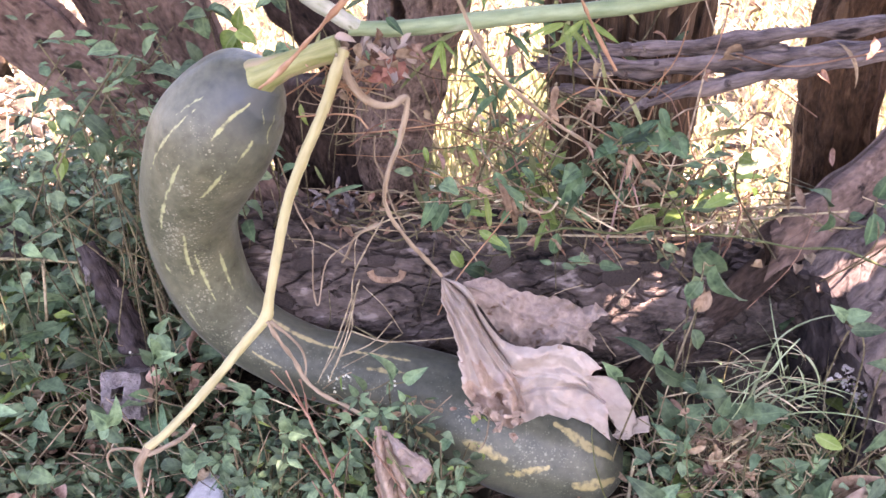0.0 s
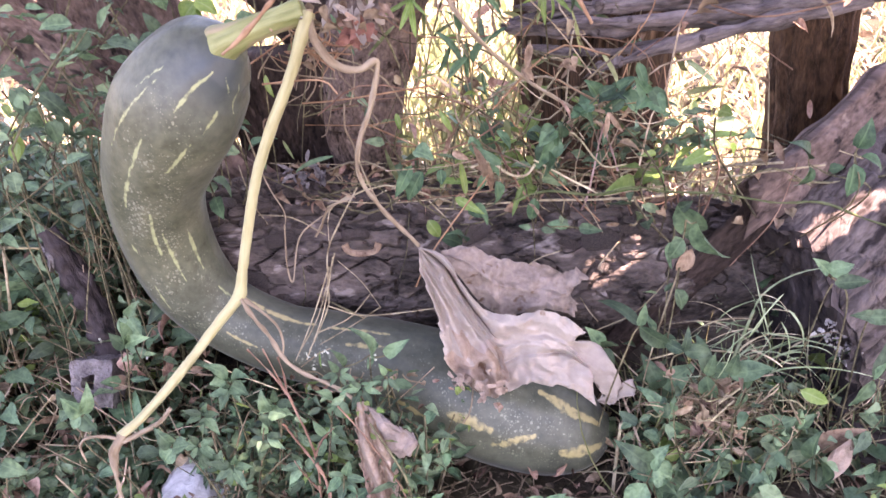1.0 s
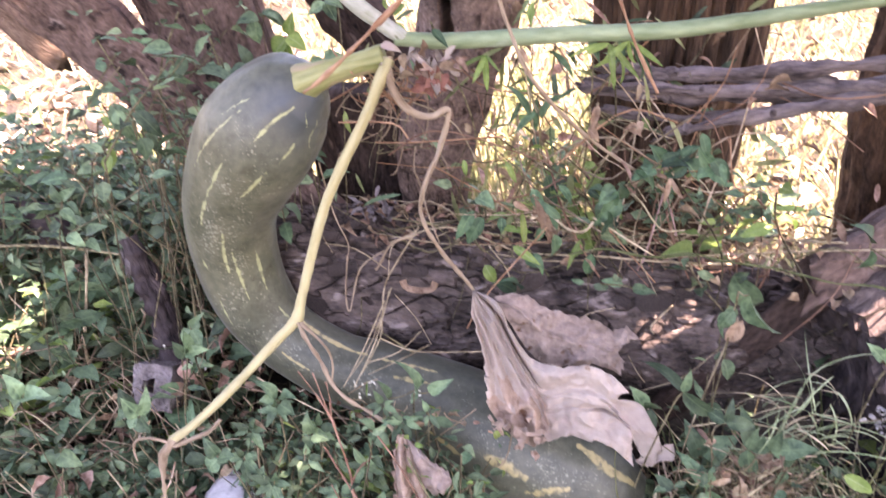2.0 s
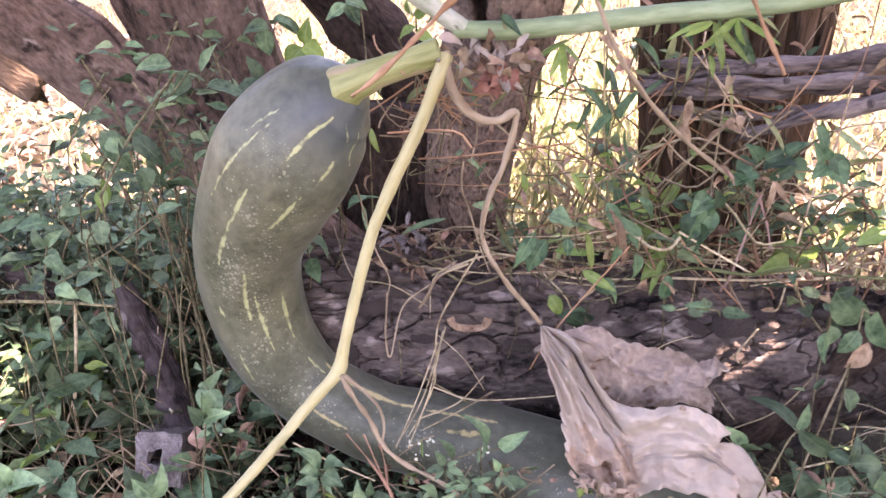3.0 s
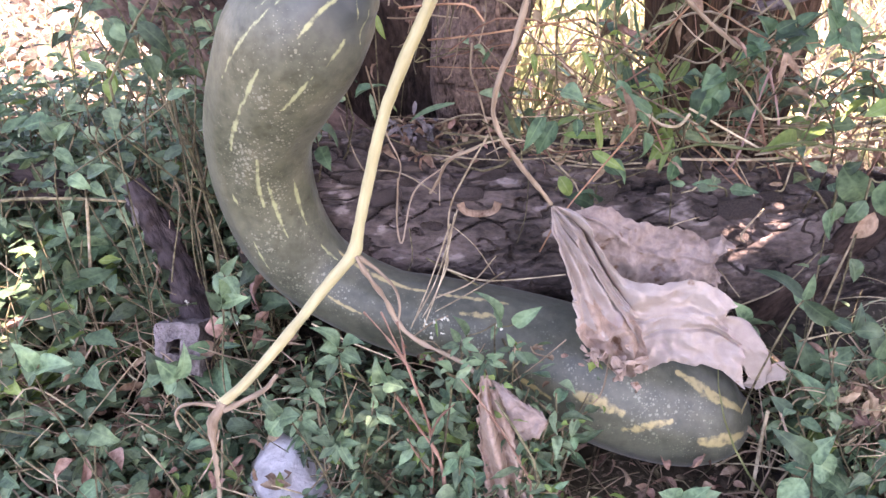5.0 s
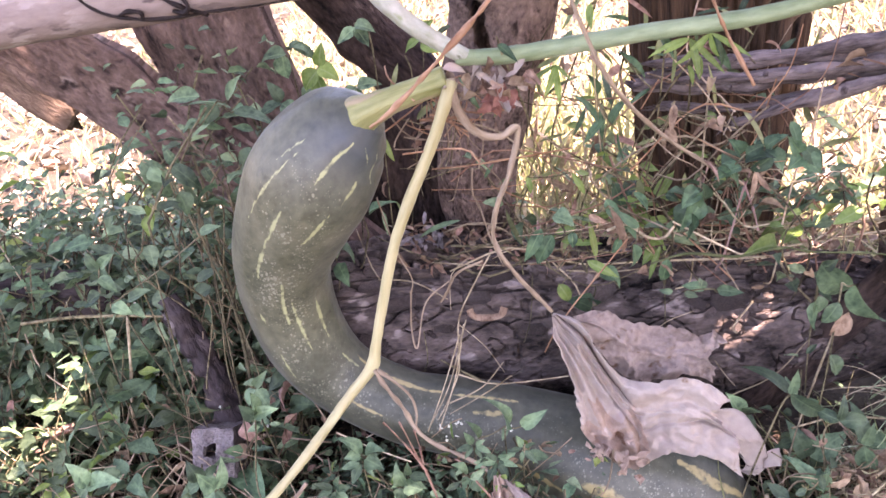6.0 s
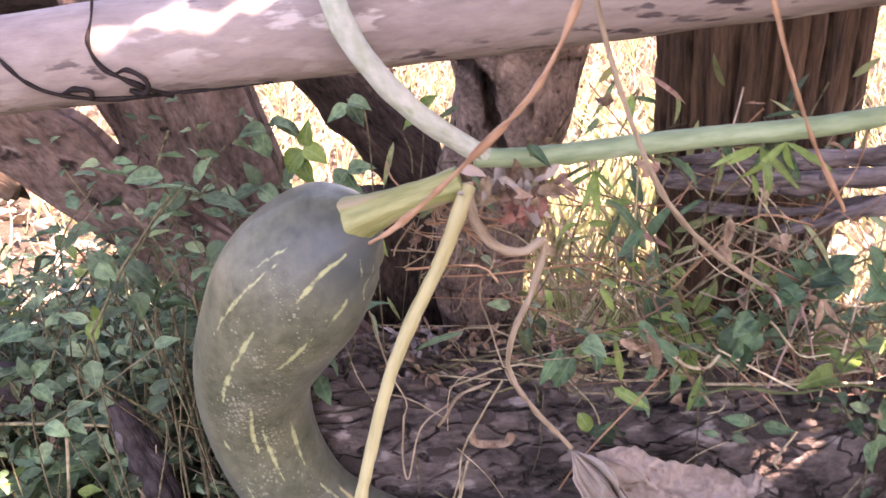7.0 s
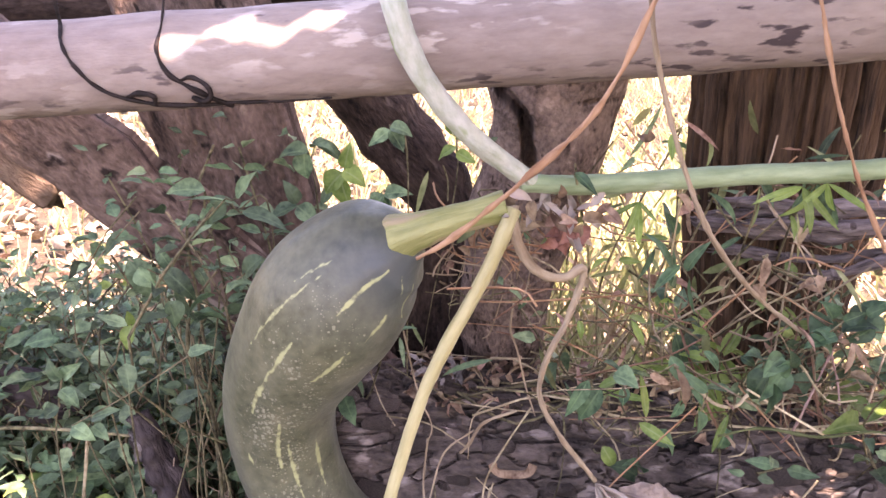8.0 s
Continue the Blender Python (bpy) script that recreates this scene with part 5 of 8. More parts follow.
stem_thing(((0.055, 0.67, 0.258), (0.070, 0.668, 0.263), (0.085, 0.667, 0.252), (0.098, 0.668, 0.250), (0.106, 0.67, 0.258)), 0.0012, STRAW, "curly cream tendril among the weeds")
stem_thing(((0.087, 0.66, 0.232), (0.115, 0.66, 0.239), (0.15, 0.658, 0.235), (0.185, 0.66, 0.239), (0.208, 0.662, 0.233), (0.25, 0.658, 0.231), (0.296, 0.66, 0.220), (0.335, 0.664, 0.216), (0.372, 0.66, 0.201), (0.46, 0.65, 0.17)), 0.0010, BLADE, "olive creeping stem above the log", rough=0.0008)
stem_thing(((-0.105, 0.57, 0.085), (-0.090, 0.565, 0.06), (-0.075, 0.558, 0.035), (-0.073, 0.552, 0.0), (-0.074, 0.545, -0.04)), 0.0012, RED_STEM, "reddish-brown dry stem among the weeds", rough=0.0012)
stem_thing(((-0.045, 0.575, 0.080), (-0.025, 0.565, 0.045), (-0.012, 0.56, 0.015), (-0.008, 0.55, 0.0), (-0.013, 0.54, -0.03)), 0.0011, TENDRIL, "tan dry stem among the weeds", rough=0.0008)
stem_thing(((-0.19, 0.60, 0.04), (-0.15, 0.585, 0.015), (-0.11, 0.57, -0.015), (-0.085, 0.56, -0.04)), 0.0024, BROWN_STEM, "grey-brown dry stalk lying in the weeds", rough=0.001)
stem_thing(((0.175, 0.615, 0.035), (0.172, 0.61, 0.01), (0.168, 0.60, -0.035)), 0.0016, STRAW, "short straw stalk beside the fruit")


def build_small_things():
    stick = [(-0.355, 0.752, 0.176, 0.0095), (-0.3475, 0.748, 0.158, 0.0125), (-0.339, 0.745, 0.139, 0.0130), (-0.328, 0.740, 0.113, 0.0132), (-0.318, 0.73, 0.083, 0.0135), (-0.308, 0.72, 0.056, 0.0140), (-0.302, 0.705, 0.0, 0.0150), (-0.300, 0.70, -0.05, 0.0150)]
    charred = thing("charred_stick", (-0.300, 0.70, -0.045), "dark charred stick with flaking grey bark in the weeds", "stick")
    part("shaft", tube("shaft", stick, CHAR, count=90, sides=40, rough=0.007, rough_scale=75), charred)
    rng = random.Random(15)
    line = spline(stick, 60)
    for k in range(16):
        i = rng.randint(4, 44)
        p, rad = line[i, :3], line[i, 3]
        a = rng.gauss(0.9, 0.6)
        out = Vector((-math.sin(a), -math.cos(a), 0.25))
        flat = [p[0] + out.x * rad * 1.02, p[1] + out.y * rad * 1.02, p[2]]
        v, f, u = leaf_arrays(flat, (0.3 + rng.gauss(0, 0.15), rng.gauss(-0.1, 0.1), -1), out, rng.uniform(0.008, 0.022), rng.uniform(0.004, 0.008), -0.3, rng.uniform(-0.8, 0.2), "lance", wave=0.12)
        thin(part("bark_flake", mesh_from("bark_flake", v, f, u, (GREY_BLOCK,)), charred, "flaking pale grey bark"), 0.0012)
    block = bmesh.new()
    ring = ((-1, -1), (1, -1), (1, 1), (-1, 1))
    outer = [block.verts.new((0.022 * x, -0.025, 0.026 * z)) for x, z in ring]
    rear = [block.verts.new((0.022 * x, 0.025, 0.026 * z)) for x, z in ring]
    hole = [block.verts.new((0.0075 * x - 0.003, -0.025, 0.0075 * z + 0.002)) for x, z in ring]
    deep = [block.verts.new((0.0075 * x - 0.003, 0.020, 0.0075 * z + 0.002)) for x, z in ring]
    for i in range(4):
        j = (i + 1) % 4
        for quad in ((outer[i], outer[j], hole[j], hole[i]), (hole[i], hole[j], deep[j], deep[i]), (outer[j], outer[i], rear[i], rear[j])):
            block.faces.new(quad)
    block.faces.new(deep)
    block.faces.new(list(reversed(rear)))
    bmesh.ops.subdivide_edges(block, edges=block.edges, cuts=6, use_grid_fill=True)
    block.normal_update()
    for v in block.verts:
        v.co += Vector((noise.noise(v.co * 90), noise.noise(v.co * 90 + Vector((4, 0, 0))), noise.noise(v.co * 90 + Vector((8, 0, 0))))) * 0.0035
    me = bpy.data.meshes.new("wood_block")
    block.to_mesh(me)
    block.free()
    me.materials.append(GREY_BLOCK)
    ob = solid("wood_block", me, "small grey weathered block with a square hole", "block")
    ob.matrix_world = pose(-0.312, 0.688, 0.044, -28, 3, 4) @ Matrix.Diagonal((0.88, 0.9, 0.88, 1))
    rock = bmesh.new()
    bmesh.ops.create_icosphere(rock, subdivisions=5, radius=1.0)
    for v in rock.verts:
        k = 1 + 0.20 * noise.noise(v.co * 1.3 + Vector((4, 0, 0))) + 0.07 * noise.noise(v.co * 4) + 0.03 * noise.noise(v.co * 10)
        v.co = Vector((v.co.x * 0.036, v.co.y * 0.058, v.co.z * 0.030)) * k
    me = bpy.data.meshes.new("stone")
    rock.to_mesh(me)
    rock.free()
    me.materials.append(STONE)
    me.polygons.foreach_set("use_smooth", np.full(len(me.polygons), True))
    ob = solid("stone", me, "pale grey-white stone half hidden in weeds", "stone")
    ob.matrix_world = pose(-0.203, 0.585, -0.030, 10, 6, 18)


build_small_things()


# ---- weeds ----
def weed_into(heap, rng, base, height, lean, leaf, pairs, slots=(0, 1), droop=0.35, bare=0.25):
    """A weed: a bent stem with opposite pairs of ovate leaves, each pair turned from the one below."""
    base = Vector(base)
    top = base + Vector((lean[0], lean[1], height))
    mid = base.lerp(top, 0.5) + Vector((rng.gauss(0, 0.20), rng.gauss(0, 0.16), 0.05)) * height
    c = spline([tuple(base), tuple(mid), tuple(top)], 12)
    thread(heap, c[::2], rng.uniform(0.0005, 0.0011), slots[1], 7, 4)
    turn = rng.uniform(0, math.pi)
    for k in range(pairs):
        s = bare + (1 - bare) * (k + 1) / pairs
        p = Vector(c[min(11, int(s * 11))])
        up = Vector(c[min(11, int(s * 11) + 1)]) - Vector(c[max(0, int(s * 11) - 1)])
        up = up.normalized() if up.length > 1e-6 else Vector((0, 0, 1))
        turn += math.pi / 2 + rng.gauss(0, 0.25)
        size = leaf * (1.05 - 0.45 * s ** 3) * rng.uniform(0.6, 1.15)
        for half in (0, math.pi):
            if rng.random() < 0.1:
                continue
            a = turn + half + rng.gauss(0, 0.15)
            flat = Vector((math.cos(a), math.sin(a), 0))
            ahead = flat + up * rng.uniform(-0.45, 0.65)
            heap.put(*leaf_arrays(p + flat * 0.004, ahead, up + Vector((rng.gauss(0, 0.55), rng.gauss(-0.15, 0.55), 0.3)), size * 1.08, size * rng.uniform(0.32, 0.58), rng.uniform(0.1, 0.9), rng.uniform(-0.3, droop * 3.2), wave=0.075), slots[0])


def scrap_into(heap, rng, c, slot, low=0.010, high=0.028):
    heap.put(*leaf_arrays(c, (rng.gauss(0, 1), rng.gauss(0, 1), rng.gauss(-0.2, 0.5)), (rng.gauss(0, 0.8), rng.gauss(-0.3, 0.8), 1), rng.uniform(low, high), rng.uniform(0.22, 0.5) * rng.uniform(low, high), rng.uniform(0.5, 1.8), rng.uniform(-1.2, 2.0), "lance", wave=0.12), slot)


def build_undergrowth():
    rng = random.Random(31)
    left = Heap(LEAF, BROWN_STEM, LIGHT_LEAF, DRY_SCRAP, FLOWER, STRAW, TENDRIL)
    for k in range(440):
        x, y = rng.uniform(-0.85, -0.19), rng.uniform(0.57, 0.92)
        h = max(0.05, 0.06 + (y - 0.60) * 0.80) * rng.uniform(0.4, 1.1)
        gap = x + 0.24 + 0.10 * (y - 0.6)
        if gap > 0 and y > 0.60:
            continue
        if -0.585 < x / (y - 0.1) < -0.465 and y < 0.745:
            h = min(h, 0.03)
        slot = (2, 1) if rng.random() < 0.10 else (0, 1)
        weed_into(left, rng, (x, y, ground_height(x, y)), h, (rng.gauss(0, 0.03), rng.gauss(-0.02, 0.03)), rng.uniform(0.020, 0.052), rng.randint(3, 5), slot, bare=0.2)
    for k in range(165):
        x, y = rng.uniform(-0.72, -0.25), rng.uniform(0.73, 0.90)
        if -0.585 < x / (y - 0.1) < -0.465 and y < 0.76:
            continue
        weed_into(left, rng, (x, y, ground_height(x, y)), rng.uniform(0.12, 0.25) * (0.6 + (y - 0.6) * 1.6), (rng.gauss(0, 0.04), rng.gauss(-0.02, 0.03)), rng.uniform(0.024, 0.052), rng.randint(3, 5), bare=0.35)
    for k in range(170):
        x, y = rng.uniform(-0.78, -0.30), rng.uniform(0.80, 0.92)
        weed_into(left, rng, (x, y, ground_height(x, y)), rng.uniform(0.20, 0.30), (rng.gauss(0, 0.05), rng.gauss(-0.02, 0.03)), rng.uniform(0.022, 0.040), rng.randint(4, 6), bare=0.5)
    for k in range(240):
        x, y = rng.uniform(-0.85, -0.22), rng.uniform(0.84, 0.96)
        weed_into(left, rng, (x, y, ground_height(x, y)), rng.uniform(0.14, 0.29), (rng.gauss(0, 0.04), rng.gauss(-0.02, 0.03)), rng.uniform(0.022, 0.038), rng.randint(5, 8), bare=0.12)
    for k in range(380):
        x, y = rng.uniform(-1.05, -0.36), rng.uniform(0.88, 1.12)
        weed_into(left, rng, (x, y, ground_height(x, y)), rng.uniform(0.10, 0.235), (rng.gauss(0, 0.04), rng.gauss(-0.02, 0.03)), rng.uniform(0.024, 0.042), rng.randint(4, 7), bare=0.12)
    for k in range(520):
        x, y = rng.uniform(-0.75, -0.18), rng.uniform(0.55, 0.9)
        scrap_into(left, rng, (x, y, ground_height(x, y) + abs(rng.gauss(0, 0.5)) * max(0.03, (y - 0.5) * 0.7)), 3, 0.008, 0.034)
    for k in range(330):
        x, y = rng.uniform(-0.75, -0.22), rng.uniform(0.60, 0.86)
        c = Vector((x, y, ground_height(x, y) + rng.uniform(0.02, 0.05 + max(0.0, y - 0.6) * 0.75)))
        d = Vector((rng.gauss(0, 1), rng.gauss(0, 0.5), rng.gauss(0, 0.8))).normalized() * rng.uniform(0.015, 0.065)
        thread(left, [c - d, c + Vector((rng.gauss(0, 0.012), 0, rng.gauss(0, 0.012))), c + d], rng.uniform(0.0004, 0.0011), rng.choice((1, 5, 5, 6)), 7, 3)
    for k in range(22):
        x, y = rng.uniform(-0.66, -0.44), rng.uniform(0.88, 0.96)
        weed_into(left, rng, (x, y, ground_height(x, y)), rng.uniform(0.22, 0.34), (rng.gauss(0, 0.05), rng.gauss(-0.02, 0.03)), rng.uniform(0.024, 0.042), rng.randint(3, 5), (2, 5) if k % 2 else (0, 1), bare=0.5)
    for k in range(36):
        x, y = rng.uniform(-0.7, -0.24), rng.uniform(0.66, 0.82)
        z = ground_height(x, y) + rng.uniform(0.05, 0.06 + (y - 0.6) * 0.9)
        for j in range(3):
            left.put(*leaf_arrays((x, y, z), (rng.gauss(0, 1), rng.gauss(0, 1), rng.gauss(0.4, 1)), (0, 0, 1), 0.004, 0.003, rows=2), 4)
    tagged(solid("undergrowth", left.mesh("undergrowth"), "dense low green weeds with small ovate leaves", "weeds"), kind="stuff")

    front = Heap(LEAF, BROWN_STEM, LIGHT_LEAF, DRY_SCRAP, STRAW)
    for k in range(410):
        x, y = rng.uniform(-0.6, 0.06), rng.uniform(0.38, 0.64)
        if (x + 0.205) ** 2 / 0.0016 + (y - 0.57) ** 2 / 0.004 < 1:
            continue
        h = rng.uniform(0.02, 0.065)
        if x > -0.20:
            h *= 0.85
        if x > -0.02 and y > 0.565 or x > -0.12 and y > 0.61:
            continue
        weed_into(front, rng, (x, y, ground_height(x, y)), h, (rng.gauss(0, 0.025), rng.gauss(0, 0.02)), rng.uniform(0.014, 0.034), rng.randint(2, 3), (2, 1) if rng.random() < 0.10 else (0, 1))
    for k in range(140):
        x, y = rng.uniform(-0.22, -0.01), rng.uniform(0.49, 0.64)
        if (x + 0.205) ** 2 / 0.0016 + (y - 0.57) ** 2 / 0.004 < 1:
            continue
        weed_into(front, rng, (x, y, ground_height(x, y)), rng.uniform(0.03, 0.07), (rng.gauss(0, 0.025), rng.gauss(0, 0.02)), rng.uniform(0.013, 0.031), rng.randint(2, 4))
    for k in range(62):
        x, y = rng.uniform(-0.17, 0.01), rng.uniform(0.570, 0.600)
        weed_into(front, rng, (x, y, ground_height(x, y)), rng.uniform(0.07, 0.165) - 0.5 * max(0.0, x + 0.05), (rng.gauss(0, 0.02), rng.gauss(0.0, 0.008)), rng.uniform(0.012, 0.025), rng.randint(3, 6), (2, 1) if rng.random() < 0.2 else (0, 1), bare=0.35)
    for k in range(100):
        x, y = rng.uniform(-0.25, -0.02), rng.uniform(0.55, 0.70)
        if (x + 0.205) ** 2 / 0.0016 + (y - 0.57) ** 2 / 0.004 < 1:
            continue
        weed_into(front, rng, (x, y, ground_height(x, y)), rng.uniform(0.03, 0.075), (rng.gauss(0, 0.025), rng.gauss(0, 0.015)), rng.uniform(0.013, 0.024), rng.randint(2, 4))
    for k in range(60):
        x, y = rng.uniform(-0.27, -0.12), rng.uniform(0.66, 0.755)
        weed_into(front, rng, (x, y, ground_height(x, y)), rng.uniform(0.03, 0.065), (rng.gauss(0, 0.02), rng.gauss(-0.01, 0.015)), rng.uniform(0.015, 0.026), rng.randint(2, 4))
    for k in range(540):
        x, y = rng.uniform(-0.55, 0.25), rng.uniform(0.40, 0.66)
        scrap_into(front, rng, (x, y, ground_height(x, y) + rng.uniform(0.004, 0.05)), 3, 0.008, 0.024)
    for k in range(270):
        x, y = rng.uniform(-0.6, 0.02), rng.uniform(0.40, 0.70)
        c = Vector((x, y, ground_height(x, y) + rng.uniform(0.02, 0.06 + 0.2 * max(0.0, y - 0.55))))
        d = Vector((rng.gauss(0, 1), rng.gauss(0, 0.5), rng.gauss(0, 0.7))).normalized() * rng.uniform(0.015, 0.05)
        thread(front, [c - d, c + Vector((rng.gauss(0, 0.008), 0, rng.gauss(0, 0.008))), c + d], rng.uniform(0.0004, 0.0010), rng.choice((1, 4, 4)), 6, 3)
    tagged(solid("undergrowth", front.mesh("undergrowth"), "low green weeds growing round the gourd", "weeds"), kind="stuff")

    right = Heap(LEAF, BROWN_STEM, LIGHT_LEAF, DRY_SCRAP, BLADE, STRAW)
    for k in range(112):
        x, y = rng.uniform(0.185, 0.62), rng.uniform(0.42, 0.74)
        h = rng.uniform(0.03, 0.06 + max(0, y - 0.55) * 0.7)
        weed_into(right, rng, (x, y, ground_height(x, y)), h, (rng.gauss(0, 0.03), rng.gauss(-0.01, 0.03)), rng.uniform(0.014, 0.040), rng.randint(2, 3), (2, 1) if rng.random() < 0.15 else (0, 1))
    for k in range(35):
        x, y = rng.uniform(0.0, 0.2), rng.uniform(0.42, 0.56)
        weed_into(right, rng, (x, y, ground_height(x, y)), rng.uniform(0.02, 0.04), (rng.gauss(0, 0.02), rng.gauss(0, 0.02)), rng.uniform(0.014, 0.026), 2)
    for k in range(50):
        x, y = rng.uniform(0.19, 0.40), rng.uniform(0.57, 0.68)
        weed_into(right, rng, (x, y, ground_height(x, y)), rng.uniform(0.04, 0.12), (rng.gauss(0, 0.03), rng.gauss(-0.01, 0.03)), rng.uniform(0.020, 0.034), rng.randint(2, 4))
    for k in range(110):
        x, y = rng.gauss(0.28, 0.06), rng.gauss(0.645, 0.035)
        if x < 0.19:
            continue
        b = Vector((x, y, ground_height(x, y)))
        right.put(*leaf_arrays(b, (rng.gauss(0, 0.6), rng.gauss(-0.2, 0.5), 1), (rng.gauss(0, 1), -1, 0.3), rng.uniform(0.07, 0.17), rng.uniform(0.0014, 0.0030), 0.2, rng.uniform(0.5, 1.8), "blade", rows=8), 4 if rng.random() < 0.6 else 5)
    for k in range(260):
        x, y = rng.uniform(0.18, 0.55), rng.uniform(0.42, 0.70)
        scrap_into(right, rng, (x, y, ground_height(x, y) + rng.uniform(0, 0.02)), 3, 0.008, 0.024)
    for k in range(120):
        x, y = rng.uniform(0.16, 0.5), rng.uniform(0.42, 0.72)
        a, z = rng.uniform(0, 2 * math.pi), ground_height(x, y) + rng.uniform(0.004, 0.03)
        d = Vector((math.cos(a), math.sin(a), rng.gauss(0, 0.25))) * rng.uniform(0.02, 0.05)
        c = Vector((x, y, z))
        thread(right, [c - d, c + Vector((0, 0, rng.uniform(0, 0.012))), c + d], rng.uniform(0.0005, 0.001), 5, 5, 3)
    tagged(solid("undergrowth", right.mesh("undergrowth"), "green weeds and fine grass with dry litter", "weeds"), kind="stuff")


def straw_stalk(points, r, mat):
    pts = [(*p, r) for p in points]
    ob = solid("straw_stalk", tube("straw_stalk", pts, mat, count=7, sides=5), "thin dry straw lying on the log", "straw", "straws on the log")
    return ob


def build_straw():
    rng = random.Random(47)
    heap = Heap(DRY_SCRAP)
    for k in range(38):
        x = rng.uniform(-0.06, 0.40)
        y, z = rng.gauss(0.775, 0.03), 0.195 + rng.gauss(0, 0.007) + (0.012 if x > 0.2 else 0)
        d = Vector((1, rng.gauss(0, 0.12), rng.gauss(-0.02, 0.10))) * rng.uniform(0.03, 0.10)
        c = Vector((x, y, z))
        straw_stalk([c - d, c + Vector((0, rng.gauss(0, 0.01), rng.gauss(0, 0.012))), c + d], rng.uniform(0.0005, 0.0013), STRAW if rng.random() < 0.5 else BROWN_STEM)
    for k in range(270):
        x, y = rng.uniform(-0.14, 0.34), rng.uniform(0.765, 0.84)
        z = 0.108 + math.sqrt(max(0.0, 0.0068 - (y - 0.806) ** 2)) - 0.06 * (x + 0.1) + 0.006
        scrap_into(heap, rng, (x, y, z), 0, 0.006, 0.022)
    for k in range(22):
        x, y = rng.uniform(-0.16, 0.25), rng.uniform(0.70, 0.80)
        z = 0.108 + math.sqrt(max(0.0, 0.0068 - (y - 0.806) ** 2)) - 0.06 * (x + 0.1) + 0.008
        a = rng.uniform(0, 6.28)
        d = Vector((math.cos(a), 0.4 * math.sin(a), 0.6 * math.sin(a))) * rng.uniform(0.015, 0.05)
        c = Vector((x, y - 0.006, z))
        straw_stalk([c - d, c + Vector((rng.gauss(0, 0.006), -0.006, rng.gauss(0, 0.006))), c + d], rng.uniform(0.0004, 0.0009), STRAW if rng.random() < 0.6 else BROWN_STEM)
    tagged(solid("leaf_scraps", heap.mesh("leaf_scraps"), "dry leaf scraps lying on the log", "leaf litter"), kind="stuff")


def build_tangle():
    rng = random.Random(71)
    heap = Heap(TENDRIL, BROWN_STEM, DRY_SCRAP, ORANGE)
    for k in range(12):
        c = Vector((rng.gauss(-0.088, 0.022), rng.gauss(0.775, 0.02), rng.gauss(0.305, 0.020)))
        d = Vector((rng.gauss(0, 1), rng.gauss(0, 0.4), rng.gauss(0, 0.6))).normalized() * rng.uniform(0.01, 0.035)
        bend = Vector((rng.gauss(0, 0.016), rng.gauss(0, 0.008), rng.gauss(0, 0.016)))
        thread(heap, [c - d, c + bend, c + d], rng.uniform(0.0004, 0.0009), rng.choice((0, 1, 1)), 7, 3)
    for k in range(12):
        scrap_into(heap, rng, (rng.gauss(-0.09, 0.022), rng.gauss(0.775, 0.02), rng.gauss(0.30, 0.02)), 2, 0.008, 0.02)
    for k in range(7):
        c = Vector((rng.gauss(-0.05, 0.02), rng.gauss(0.70, 0.02), rng.gauss(0.335, 0.02)))
        d = Vector((rng.gauss(0, 0.6), rng.gauss(0, 0.4), rng.gauss(0, 1))).normalized() * rng.uniform(0.01, 0.03)
        thread(heap, [c - d, c + Vector((rng.gauss(0, 0.008), 0, rng.gauss(0, 0.008))), c + d], rng.uniform(0.0004, 0.0008), rng.choice((0, 1)), 7, 3)
    for k in range(34):
        c = Vector((rng.gauss(-0.062, 0.016), rng.gauss(0.662, 0.012), rng.gauss(0.362, 0.013)))
        d = Vector((rng.gauss(0, 1), rng.gauss(0, 0.3), rng.gauss(0, 0.5))).normalized() * rng.uniform(0.008, 0.028)
        thread(heap, [c - d, c + Vector((rng.gauss(0, 0.008), 0, rng.gauss(0, 0.006))), c + d], rng.uniform(0.0004, 0.0009), rng.choice((0, 3, 3)), 7, 3)
    tagged(solid("dry_tangle", heap.mesh("dry_tangle"), "tangle of reddish-brown dead stems by the post", "dead stems"), kind="stuff")
    chips = Heap(GREY_BLOCK)
    for k in range(26):
        x = rng.gauss(-0.105, 0.012)
        chips.put(*leaf_arrays((x, rng.gauss(0.80, 0.010), 0.196 + abs(rng.gauss(0, 0.008))), (rng.gauss(0, 1), rng.gauss(0, 0.6), rng.gauss(0.2, 0.5)), (rng.gauss(0, 0.6), -0.6, 1), rng.uniform(0.008, 0.024), rng.uniform(0.002, 0.006), 0.9, rng.uniform(-0.6, 1.2), "lance", wave=0.2, rows=6))
    tagged(solid("wood_chips", chips.mesh("wood_chips"), "pale grey broken wood chips on the log", "wood chips"), kind="stuff")


build_tangle()


